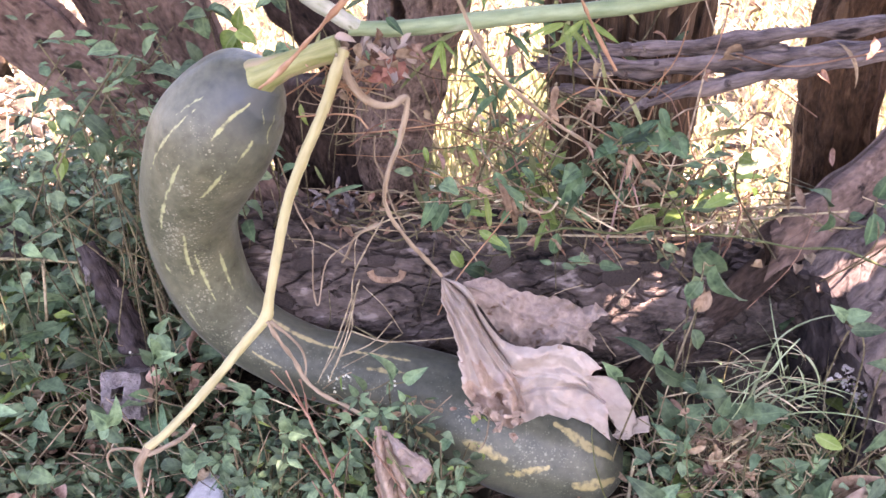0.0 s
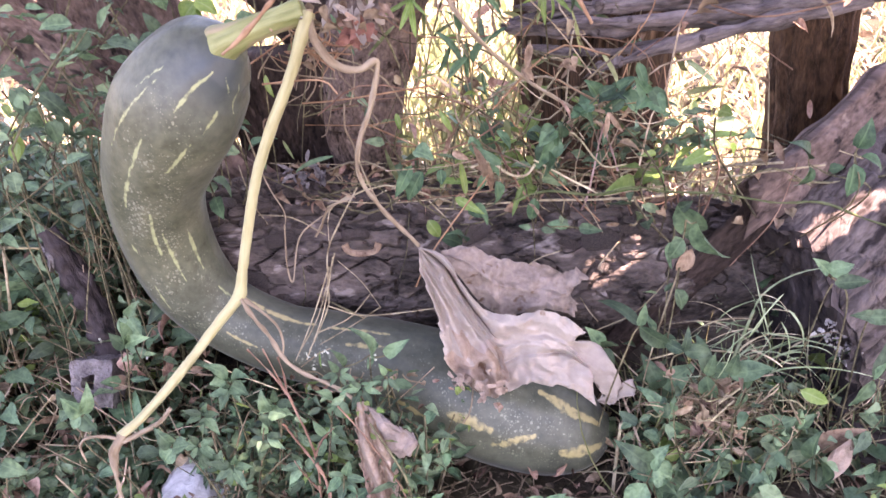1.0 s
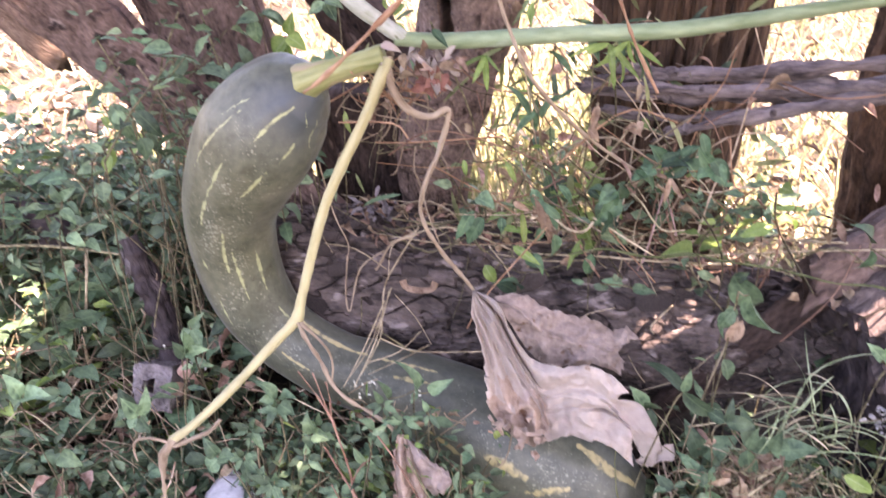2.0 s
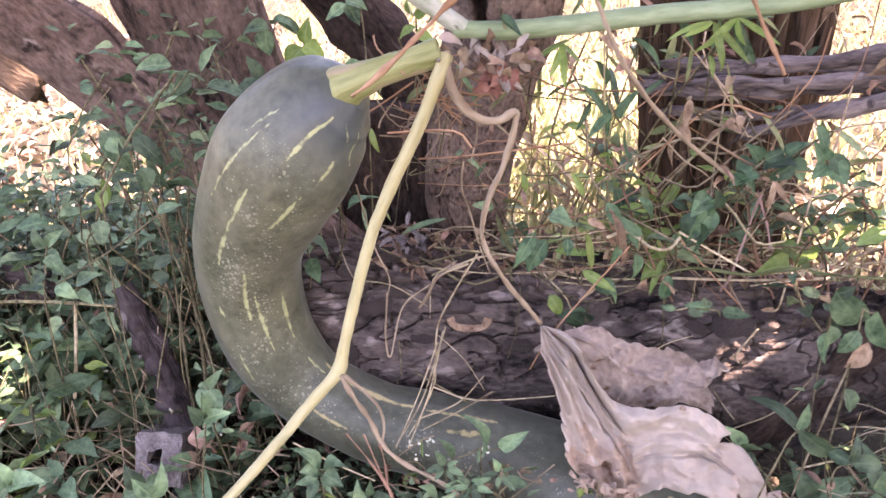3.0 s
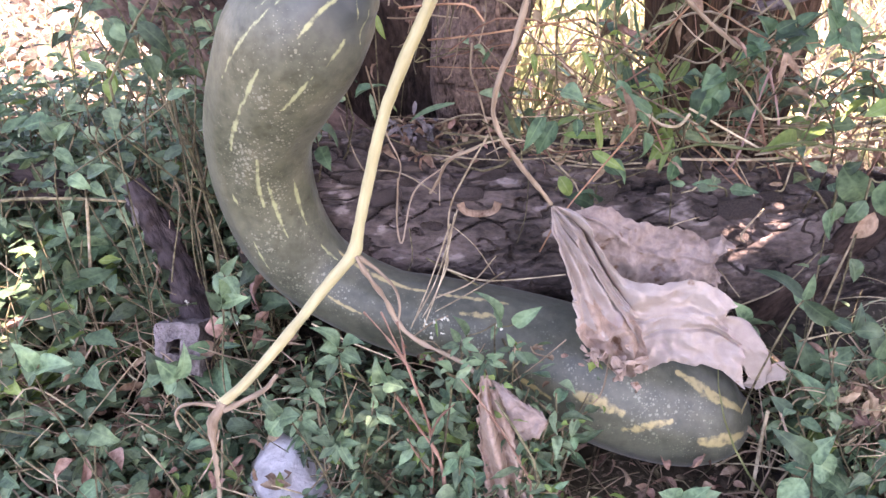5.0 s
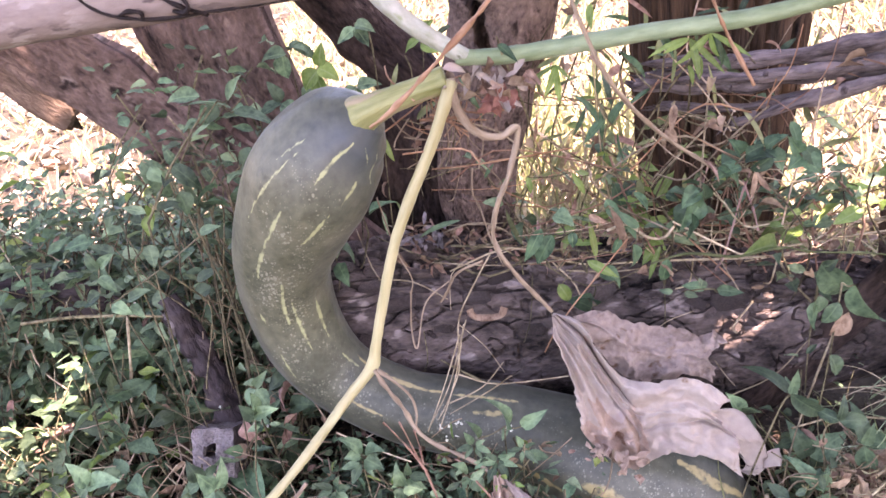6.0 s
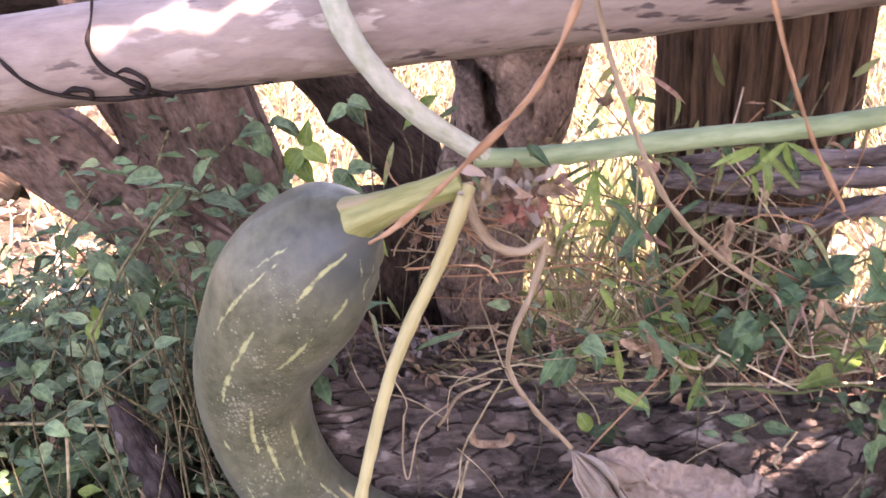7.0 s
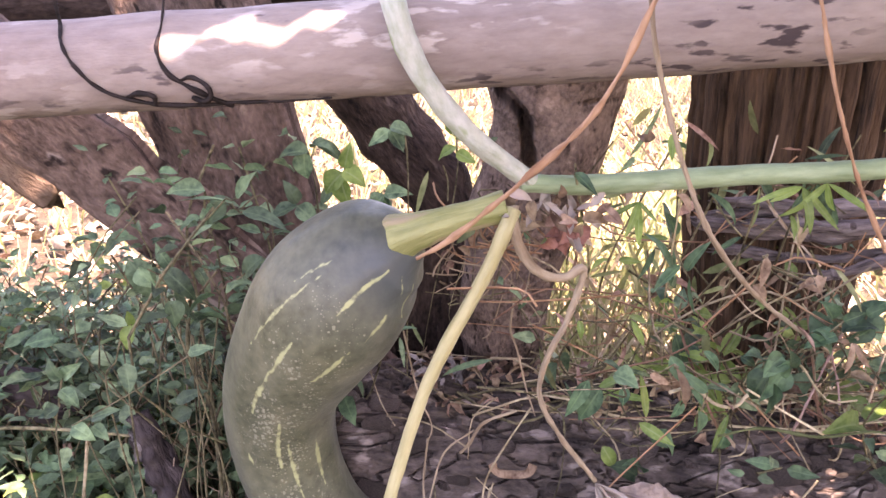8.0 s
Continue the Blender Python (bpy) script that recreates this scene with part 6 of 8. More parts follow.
def build_gourd_bits():
    rng = random.Random(97)
    heap = Heap(DRY_SCRAP, LIGHT_LEAF, TENDRIL)
    for k in range(26):
        x = rng.uniform(-0.105, 0.045)
        y, z = 0.618 - 0.10 * max(0.0, x) + rng.gauss(0, 0.006), 0.098 - 0.20 * max(0.0, x + 0.03) + rng.gauss(0, 0.008)
        scrap_into(heap, rng, (x, y - 0.008, z), rng.choice((0, 0, 0, 1)), 0.006, 0.018)
    for k in range(9):
        x = rng.uniform(-0.12, 0.05)
        c = Vector((x, 0.607 - 0.10 * max(0.0, x) + rng.gauss(0, 0.006), 0.098 - 0.20 * max(0.0, x + 0.03) + rng.gauss(0, 0.012)))
        d = Vector((rng.gauss(0, 1), rng.gauss(0, 0.3), rng.gauss(0, 0.7))).normalized() * rng.uniform(0.006, 0.03)
        thread(heap, [c - d, c + Vector((rng.gauss(0, 0.005), 0, rng.gauss(0, 0.005))), c + d], rng.uniform(0.0004, 0.0008), 2, 6, 3)
    tagged(solid("leaf_scraps", heap.mesh("leaf_scraps"), "dry scraps and thin stems caught on the gourd", "leaf litter"), kind="stuff")


build_gourd_bits()


def build_fence_greens():
    rng = random.Random(59)
    heap = Heap(LEAF, BROWN_STEM, LIGHT_LEAF, DRY_SCRAP, BLADE, STRAW, RED_STEM, ORANGE)
    for k in range(20):
        x, y = rng.uniform(0.0, 0.34), rng.uniform(0.70, 0.84)
        z = 0.16 + rng.uniform(0, 0.03)
        h = rng.uniform(0.04, 0.16)
        weed_into(heap, rng, (x, y, z), h, (rng.gauss(0, 0.05), rng.gauss(-0.04, 0.04)), rng.uniform(0.018, 0.036), rng.randint(2, 4), (0, 1) if rng.random() < 0.75 else (2, 1))
    for k in range(26):
        x, y = rng.uniform(-0.36, -0.19), rng.uniform(0.74, 0.82)
        weed_into(heap, rng, (x, y, 0.12), rng.uniform(0.15, 0.30), (rng.gauss(0, 0.03), rng.gauss(-0.01, 0.03)), rng.uniform(0.018, 0.032), rng.randint(4, 7), bare=0.5)
    for k in range(105):
        x, y = rng.gauss(0.08, 0.09), rng.uniform(0.70, 0.94)
        z = rng.uniform(0.20, 0.40)
        heap.put(*leaf_arrays((x, y, z), (rng.gauss(0.2, 0.8), rng.gauss(-0.2, 0.6), rng.gauss(-0.1, 0.8)), (rng.gauss(0, 0.6), -1, 0.7), rng.uniform(0.022, 0.05), rng.uniform(0.003, 0.007), 0.25, rng.uniform(0, 1.2), "lance"), rng.choice((0, 0, 4, 4, 4, 2, 3)))
    for k in range(15):
        x, y = rng.uniform(0.09, 0.28), rng.uniform(0.72, 0.77)
        weed_into(heap, rng, (x, y, 0.170), rng.uniform(0.07, 0.15), (rng.gauss(-0.01, 0.04), rng.gauss(-0.02, 0.02)), rng.uniform(0.016, 0.034), rng.randint(2, 4), (0, 6) if rng.random() < 0.7 else (2, 1), bare=0.35)
    for k in range(18):
        c = Vector((rng.uniform(0.06, 0.28), rng.uniform(0.68, 0.73), rng.uniform(0.225, 0.32)))
        d = Vector((rng.gauss(0, 1), rng.gauss(0, 0.3), rng.gauss(0, 0.6))).normalized() * rng.uniform(0.02, 0.06)
        thread(heap, [c - d, c - d * 0.3 + Vector((0, 0, rng.gauss(0, 0.015))), c + d * 0.4 + Vector((0, 0, rng.gauss(0, 0.015))), c + d], rng.uniform(0.0004, 0.0009), 5, 10, 4)
    for k in range(70):
        x, y, z = rng.uniform(0.0, 0.34), rng.uniform(0.64, 0.84), rng.uniform(0.19, 0.42)
        scrap_into(heap, rng, (x, y, z), 3, 0.010, 0.024)
    for k in range(74):
        x, y, z = rng.uniform(-0.03, 0.30), rng.uniform(0.66, 0.84), rng.uniform(0.2, 0.38)
        d = Vector((rng.gauss(0, 1), rng.gauss(0, 0.3), rng.gauss(0, 0.9))).normalized() * rng.uniform(0.02, 0.07)
        c = Vector((x, y, z))
        thread(heap, [c - d, c + Vector((rng.gauss(0, 0.014), 0, rng.gauss(0, 0.014))), c + d], rng.uniform(0.0004, 0.0009), rng.choice((1, 5, 6, 6, 7)), 8, 3)
    tagged(solid("climbing_weeds", heap.mesh("climbing_weeds"), "tangle of green leaves and dry stems along the fence", "weeds"), kind="stuff")

    fallen = Heap(DRY_SCRAP, WHITENED_LITTER)
    for k in range(3400):
        y = 1.0 + 2.2 * rng.random() ** 1.4
        x = -rng.uniform(0.1, 0.75) * (0.6 + y) if k % 4 else rng.uniform(-2.8, 2.8)
        z = ground_height(x, y) + rng.uniform(0.002, 0.015)
        scrap_into(fallen, rng, (x, y, z), 0 if rng.random() < 0.22 else 1, 0.02, 0.07)
    for k in range(1500):
        y = 1.0 + 2.0 * rng.random() ** 1.3
        x = rng.uniform(-0.12, 0.42) * (0.6 + y)
        scrap_into(fallen, rng, (x, y, ground_height(x, y) + rng.uniform(0.002, 0.04)), 0 if rng.random() < 0.4 else 1, 0.02, 0.06)
    tagged(solid("leaf_litter", fallen.mesh("leaf_litter"), "dead leaves behind the fence, whitened to bounce sunlight", "leaf litter"), kind="stuff")
    grass = Heap(FIELD_BLADE, FIELD_STRAW)
    for k in range(12500):
        y = 0.98 + 3.4 * rng.random() ** 1.6
        x = rng.uniform(-0.55, 0.55) * (0.6 + y) if k % 4 else rng.uniform(-2.8, 2.8)
        if x < -0.22 * (0.6 + y) and rng.random() < 0.8:
            continue
        b = Vector((x, y, ground_height(x, y)))
        tall = rng.uniform(0.05, 0.16) * (1.5 if y < 1.3 and -0.1 < x < 0.25 else 1)
        grass.put(*leaf_arrays(b, (rng.gauss(0, 0.5), rng.gauss(0, 0.5), 1), (rng.gauss(0, 1), -1, 0.3), tall, rng.uniform(0.003, 0.007), 0.2, rng.uniform(0.2, 1.6), "blade", rows=3), 0 if rng.random() < 0.6 else 1)
    for k in range(520):
        x, y = rng.uniform(-0.10, 0.24), rng.uniform(1.14, 1.5)
        b = Vector((x, y, ground_height(x, y)))
        grass.put(*leaf_arrays(b + Vector((rng.gauss(0, 0.02), 0, rng.uniform(0.0, 0.20))), (rng.gauss(0, 0.45), rng.gauss(-0.1, 0.4), 1), (rng.gauss(0, 1), -1, 0.3), rng.uniform(0.08, 0.18), rng.uniform(0.004, 0.008), 0.2, rng.uniform(0.2, 1.8), "blade", rows=5), 0 if rng.random() < 0.7 else 1)
    for k in range(9000):
        a, far = rng.uniform(0, 2 * math.pi), 5.5 * math.sqrt(rng.random())
        x, y = far * math.cos(a), far * math.sin(a)
        if -1.1 < x < 0.9 and -0.5 < y < 1.6:
            continue
        grass.put(*leaf_arrays((x, y, ground_height(x, y)), (rng.gauss(0, 0.5), rng.gauss(0, 0.5), 1), (rng.gauss(0, 1), -1, 0.3), rng.uniform(0.05, 0.15), rng.uniform(0.004, 0.008), 0.2, rng.uniform(0.2, 1.6), "blade", rows=3), 0 if noise.noise(Vector((x * 0.9, y * 0.9, 2))) + rng.gauss(0, 0.2) > 0 else 1)
    tagged(solid("grass", grass.mesh("grass"), "sunlit dry yellow-green grass round the fence", "grass"), kind="stuff")


def build_litter():
    rng = random.Random(83)
    heap = Heap(BROWN_STEM, STRAW, DRY_SCRAP, TENDRIL)
    for k in range(700):
        x, y = rng.uniform(-0.55, 0.6), rng.uniform(0.38, 0.74)
        a, z = rng.uniform(0, 6.28), ground_height(x, y) + rng.uniform(0.002, 0.02)
        d = Vector((math.cos(a), math.sin(a), rng.gauss(0, 0.2))) * rng.uniform(0.012, 0.05)
        c = Vector((x, y, z))
        thread(heap, [c - d, c + Vector((rng.gauss(0, 0.005), rng.gauss(0, 0.005), rng.uniform(0, 0.01))), c + d], rng.uniform(0.0004, 0.0013), rng.choice((0, 0, 1, 3)), 5, 3)
    for k in range(420):
        x, y = rng.uniform(-0.55, 0.6), rng.uniform(0.38, 0.74)
        scrap_into(heap, rng, (x, y, ground_height(x, y) + 0.004), 2, 0.008, 0.024)
    for k in range(420):
        x, y = rng.uniform(-0.10, 0.24), rng.uniform(0.44, 0.61)
        a, z = rng.uniform(0, 6.28), ground_height(x, y) + rng.uniform(0.001, 0.012)
        d = Vector((math.cos(a), math.sin(a), rng.gauss(0, 0.15))) * rng.uniform(0.006, 0.030)
        c = Vector((x, y, z))
        if k % 3:
            thread(heap, [c - d, c + Vector((rng.gauss(0, 0.004), rng.gauss(0, 0.004), rng.uniform(0, 0.006))), c + d], rng.uniform(0.0004, 0.0012), rng.choice((0, 0, 3)), 5, 3)
        else:
            scrap_into(heap, rng, c, rng.choice((0, 2)), 0.006, 0.022)
    tagged(solid("litter", heap.mesh("litter"), "brown twigs and dead leaf scraps on the earth", "litter"), kind="stuff")


build_litter()
build_undergrowth()
build_straw()
build_fence_greens()


# ---- plants that stand out ----
WEED_KINDS = {"green": (LEAF, "green weed with ovate opposite leaves", "leafy_weed"), "pale": (LIGHT_LEAF, "weed with a yellow-green leaf", "leafy_weed"),
              "grey": (LEAF, "weed with a broad grey-green leaf", "leafy_weed"), "tan": (DRY_SCRAP, "withered sprig with tan dry leaves", "dry_sprig")}


def placed_weed(kind, stem, leaves):
    mat, label, name = WEED_KINDS[kind]
    x, y, z = stem[0]
    if kind == "green" and x > -0.05 and z > 0.15:
        mat, label = CLIMBER_LEAF, "climbing weed with dark green leaves"
    rng = random.Random(int(abs(x * 7919 + z * 104729) * 10))
    on_log = y > 0.65 and -0.05 < x < 0.30 and z > 0.17
    foot = Vector((x + rng.uniform(-0.03, 0.03), y + (0.05 if on_log else 0.015), 0.0))
    foot.z = 0.165 if on_log else ground_height(foot.x, foot.y) - 0.004
    if z > 0.20 and x > -0.10:
        foot = Vector((x + rng.uniform(-0.05, 0.05), rng.uniform(0.80, 0.84), 0.185))
        if foot.x > 0.23:
            foot = Vector((foot.x, rng.uniform(0.90, 0.94), ground_height(foot.x, 0.92) - 0.004))
    plant = thing(name, foot, label, "weed", "weeds along the fence")
    mid = foot.lerp(Vector(stem[0]), 0.5) + Vector((rng.gauss(0, 0.012), rng.gauss(0, 0.006), 0))
    pts = [tuple(foot), tuple(mid), *stem]
    part("stem", tube("stem", [(*p, 0.0007) for p in pts], BROWN_STEM if kind != "tan" else STRAW, count=5 * len(pts), sides=6, rough=0.0004, rough_scale=180), plant)
    for bx, by, bz, tx, ty, tz, w in leaves:
        base, tip = Vector((bx, by, bz)), Vector((tx, ty, tz))
        near = min(stem, key=lambda q: (Vector(q) - base).length)
        ahead = tip - base
        facing = Vector((rng.gauss(0, 0.5), -0.6 + rng.gauss(0, 0.35), 0.7))
        v, f, u = leaf_arrays(base, ahead, facing, ahead.length, w * 0.84, rng.uniform(0.25, 0.9) if kind != "tan" else 1.3, rng.uniform(0.1, 1.2), "ovate" if w > 0.28 * ahead.length else "lance", wave=0.045, rows=9)
        blade = part("leaf", mesh_from("leaf", v, f, u, (mat,)), plant)
        if (Vector(near) - base).length > 0.004:
            part("leaf_stalk", tube("leaf_stalk", [(*near, 0.0007), (*(Vector(near).lerp(base, 0.5) + Vector((0, 0, -0.002))), 0.0006), (*base, 0.0006)], BROWN_STEM, count=7, sides=5), blade)


placed_weed("pale", ((-0.348, 0.700, 0.227), (-0.337, 0.700, 0.254), (-0.328, 0.700, 0.281)), ((-0.321, 0.696, 0.296, -0.321, 0.688, 0.266, 0.015),))
placed_weed("green", ((-0.287, 0.720, 0.258), (-0.292, 0.720, 0.286), (-0.291, 0.720, 0.310)), ((-0.324, 0.716, 0.328, -0.295, 0.708, 0.290, 0.023), (-0.290, 0.716, 0.309, -0.280, 0.708, 0.272, 0.015), (-0.293, 0.716, 0.322, -0.302, 0.708, 0.342, 0.012),))
placed_weed("grey", ((-0.273, 0.730, 0.254), (-0.264, 0.730, 0.299)), ((-0.228, 0.726, 0.327, -0.258, 0.718, 0.310, 0.017),))
placed_weed("green", ((-0.297, 0.710, 0.170), (-0.296, 0.710, 0.196), (-0.296, 0.710, 0.215)), ((-0.287, 0.706, 0.210, -0.310, 0.698, 0.203, 0.016), (-0.299, 0.706, 0.217, -0.275, 0.698, 0.235, 0.012),))
placed_weed("green", ((-0.273, 0.760, 0.304), (-0.280, 0.760, 0.340), (-0.279, 0.760, 0.366)), ((-0.277, 0.756, 0.367, -0.311, 0.748, 0.374, 0.018), (-0.280, 0.756, 0.354, -0.264, 0.748, 0.329, 0.014), (-0.275, 0.756, 0.358, -0.251, 0.748, 0.367, 0.012), (-0.282, 0.756, 0.346, -0.302, 0.748, 0.340, 0.014),))
placed_weed("green", ((-0.395, 0.700, 0.178), (-0.387, 0.700, 0.218), (-0.380, 0.700, 0.242)), ((-0.379, 0.696, 0.239, -0.388, 0.688, 0.257, 0.014), (-0.382, 0.696, 0.230, -0.362, 0.688, 0.223, 0.014), (-0.385, 0.696, 0.215, -0.399, 0.688, 0.210, 0.014), (-0.378, 0.696, 0.241, -0.357, 0.688, 0.258, 0.012),))
placed_weed("green", ((-0.368, 0.700, 0.178), (-0.362, 0.700, 0.208)), ((-0.361, 0.696, 0.205, -0.375, 0.688, 0.199, 0.013), (-0.361, 0.696, 0.207, -0.335, 0.688, 0.222, 0.014), (-0.362, 0.696, 0.200, -0.345, 0.688, 0.194, 0.012),))
placed_weed("green", ((-0.243, 0.640, 0.110), (-0.241, 0.640, 0.140), (-0.242, 0.640, 0.150)), ((-0.241, 0.636, 0.148, -0.250, 0.628, 0.134, 0.017), (-0.240, 0.636, 0.148, -0.229, 0.628, 0.133, 0.016), (-0.241, 0.636, 0.151, -0.227, 0.628, 0.168, 0.010),))
placed_weed("green", ((-0.291, 0.600, 0.069), (-0.287, 0.600, 0.100)), ((-0.288, 0.596, 0.088, -0.295, 0.588, 0.110, 0.018), (-0.288, 0.596, 0.088, -0.272, 0.588, 0.079, 0.018), (-0.291, 0.596, 0.083, -0.306, 0.588, 0.080, 0.016),))
placed_weed("green", ((-0.242, 0.620, 0.119), (-0.239, 0.620, 0.141)), ((-0.239, 0.616, 0.136, -0.231, 0.608, 0.165, 0.017), (-0.239, 0.616, 0.136, -0.219, 0.608, 0.149, 0.014), (-0.239, 0.616, 0.133, -0.246, 0.608, 0.152, 0.014),))
placed_weed("green", ((-0.265, 0.560, 0.077), (-0.259, 0.560, 0.110)), ((-0.257, 0.556, 0.113, -0.266, 0.548, 0.135, 0.017), (-0.257, 0.556, 0.113, -0.238, 0.548, 0.138, 0.014), (-0.257, 0.556, 0.111, -0.245, 0.548, 0.101, 0.018), (-0.259, 0.556, 0.111, -0.271, 0.548, 0.104, 0.016),))
placed_weed("green", ((-0.309, 0.520, 0.091), (-0.308, 0.520, 0.102)), ((-0.307, 0.516, 0.100, -0.286, 0.508, 0.096, 0.018), (-0.307, 0.516, 0.100, -0.318, 0.508, 0.086, 0.018), (-0.307, 0.516, 0.103, -0.305, 0.508, 0.128, 0.015),))
placed_weed("green", ((-0.357, 0.550, 0.109), (-0.356, 0.550, 0.126)), ((-0.351, 0.546, 0.129, -0.323, 0.538, 0.145, 0.019), (-0.351, 0.546, 0.129, -0.368, 0.538, 0.120, 0.019), (-0.353, 0.546, 0.129, -0.350, 0.538, 0.156, 0.016),))
placed_weed("green", ((-0.174, 0.530, 0.102), (-0.178, 0.530, 0.107)), ((-0.178, 0.526, 0.102, -0.162, 0.518, 0.114, 0.017), (-0.178, 0.526, 0.102, -0.190, 0.518, 0.091, 0.019), (-0.179, 0.526, 0.105, -0.184, 0.518, 0.125, 0.014),))
placed_weed("green", ((-0.204, 0.800, 0.354), (-0.207, 0.800, 0.377), (-0.201, 0.800, 0.395)), ((-0.207, 0.796, 0.387, -0.234, 0.788, 0.392, 0.016), (-0.210, 0.796, 0.387, -0.212, 0.788, 0.362, 0.020), (-0.205, 0.796, 0.391, -0.185, 0.788, 0.400, 0.015), (-0.200, 0.796, 0.394, -0.173, 0.788, 0.385, 0.013),))
placed_weed("green", ((-0.131, 0.800, 0.382), (-0.144, 0.800, 0.408)), ((-0.143, 0.796, 0.405, -0.160, 0.788, 0.394, 0.013), (-0.143, 0.796, 0.407, -0.123, 0.788, 0.407, 0.015), (-0.143, 0.796, 0.405, -0.130, 0.788, 0.389, 0.015),))
placed_weed("green", ((-0.227, 0.750, 0.351), (-0.252, 0.750, 0.355), (-0.260, 0.750, 0.364)), ((-0.254, 0.746, 0.361, -0.292, 0.738, 0.372, 0.015), (-0.247, 0.746, 0.355, -0.207, 0.738, 0.351, 0.017), (-0.250, 0.746, 0.365, -0.233, 0.738, 0.389, 0.014), (-0.259, 0.746, 0.361, -0.274, 0.738, 0.346, 0.015),))
placed_weed("green", ((0.217, 0.640, -0.013), (0.214, 0.640, 0.033), (0.214, 0.640, 0.053)), ((0.213, 0.636, 0.056, 0.239, 0.628, 0.087, 0.026), (0.212, 0.636, 0.056, 0.195, 0.628, 0.093, 0.020), (0.213, 0.636, 0.037, 0.202, 0.628, 0.011, 0.023), (0.213, 0.636, 0.053, 0.228, 0.628, 0.044, 0.020),))
placed_weed("green", ((0.198, 0.560, -0.001), (0.192, 0.560, 0.037)), ((0.190, 0.556, 0.041, 0.161, 0.548, 0.072, 0.021), (0.191, 0.556, 0.038, 0.210, 0.548, 0.031, 0.027), (0.188, 0.556, 0.041, 0.193, 0.548, 0.067, 0.019), (0.186, 0.556, 0.022, 0.168, 0.548, -0.002, 0.026),))
placed_weed("green", ((0.106, 0.560, -0.016), (0.103, 0.560, -0.003)), ((0.103, 0.556, -0.005, 0.086, 0.548, 0.016, 0.022), (0.103, 0.556, -0.005, 0.127, 0.548, 0.017, 0.020), (0.105, 0.556, -0.009, 0.115, 0.548, 0.023, 0.018),))
placed_weed("green", ((0.309, 0.600, 0.000), (0.302, 0.600, 0.038)), ((0.300, 0.596, 0.042, 0.281, 0.588, 0.061, 0.018), (0.300, 0.596, 0.042, 0.309, 0.588, 0.059, 0.020), (0.301, 0.596, 0.036, 0.310, 0.588, 0.025, 0.018),))
placed_weed("grey", ((0.338, 0.580, -0.012), (0.331, 0.580, 0.020)), ((0.331, 0.576, 0.024, 0.343, 0.568, 0.001, 0.023), (0.327, 0.576, 0.024, 0.312, 0.568, 0.056, 0.018),))
placed_weed("tan", ((0.365, 0.600, 0.001), (0.363, 0.600, 0.008)), ((0.342, 0.596, 0.014, 0.363, 0.588, 0.054, 0.019),))
placed_weed("green", ((0.228, 0.700, 0.030), (0.226, 0.700, 0.119), (0.228, 0.700, 0.182), (0.230, 0.700, 0.203)), ((0.228, 0.696, 0.203, 0.262, 0.688, 0.150, 0.030), (0.228, 0.696, 0.173, 0.234, 0.688, 0.150, 0.017), (0.227, 0.696, 0.168, 0.219, 0.688, 0.141, 0.013), (0.230, 0.696, 0.200, 0.238, 0.688, 0.209, 0.012),))
placed_weed("green", ((0.368, 0.660, 0.223), (0.334, 0.660, 0.243), (0.318, 0.660, 0.252)), ((0.315, 0.656, 0.259, 0.304, 0.648, 0.283, 0.016), (0.317, 0.656, 0.252, 0.314, 0.648, 0.230, 0.019), (0.332, 0.656, 0.249, 0.340, 0.648, 0.255, 0.010),))
placed_weed("green", ((0.349, 0.620, 0.150), (0.330, 0.620, 0.176)), ((0.328, 0.616, 0.181, 0.344, 0.608, 0.191, 0.017), (0.329, 0.616, 0.179, 0.314, 0.608, 0.198, 0.012),))
placed_weed("green", ((0.165, 0.660, 0.061), (0.162, 0.660, 0.080)), ((0.161, 0.656, 0.086, 0.148, 0.648, 0.115, 0.018), (0.162, 0.656, 0.086, 0.176, 0.648, 0.095, 0.015), (0.161, 0.656, 0.083, 0.176, 0.648, 0.071, 0.017),))
placed_weed("green", ((0.212, 0.680, 0.229), (0.171, 0.680, 0.291), (0.157, 0.680, 0.309)), ((0.156, 0.676, 0.309, 0.137, 0.668, 0.298, 0.025), (0.154, 0.676, 0.311, 0.146, 0.668, 0.327, 0.015), (0.173, 0.676, 0.311, 0.190, 0.668, 0.298, 0.020), (0.173, 0.676, 0.313, 0.178, 0.668, 0.331, 0.015), (0.164, 0.676, 0.311, 0.179, 0.668, 0.320, 0.018),))
placed_weed("green", ((0.126, 0.680, 0.239), (0.120, 0.680, 0.264)), ((0.120, 0.676, 0.273, 0.103, 0.668, 0.252, 0.022), (0.120, 0.676, 0.275, 0.129, 0.668, 0.287, 0.018), (0.115, 0.676, 0.280, 0.101, 0.668, 0.292, 0.015),))
placed_weed("green", ((0.058, 0.700, 0.204), (0.053, 0.700, 0.209)), ((0.053, 0.696, 0.211, 0.075, 0.688, 0.199, 0.014), (0.051, 0.696, 0.209, 0.063, 0.688, 0.202, 0.010),))
placed_weed("green", ((0.015, 0.700, 0.210), (0.004, 0.700, 0.225)), ((0.014, 0.696, 0.245, -0.005, 0.688, 0.217, 0.017),))
placed_weed("green", ((0.108, 0.720, 0.165), (0.106, 0.720, 0.188)), ((0.109, 0.716, 0.206, 0.103, 0.708, 0.178, 0.013),))
placed_weed("green", ((0.068, 0.720, 0.231), (0.072, 0.720, 0.267)), ((0.065, 0.716, 0.279, 0.079, 0.708, 0.242, 0.017), (0.074, 0.716, 0.269, 0.086, 0.708, 0.257, 0.012),))
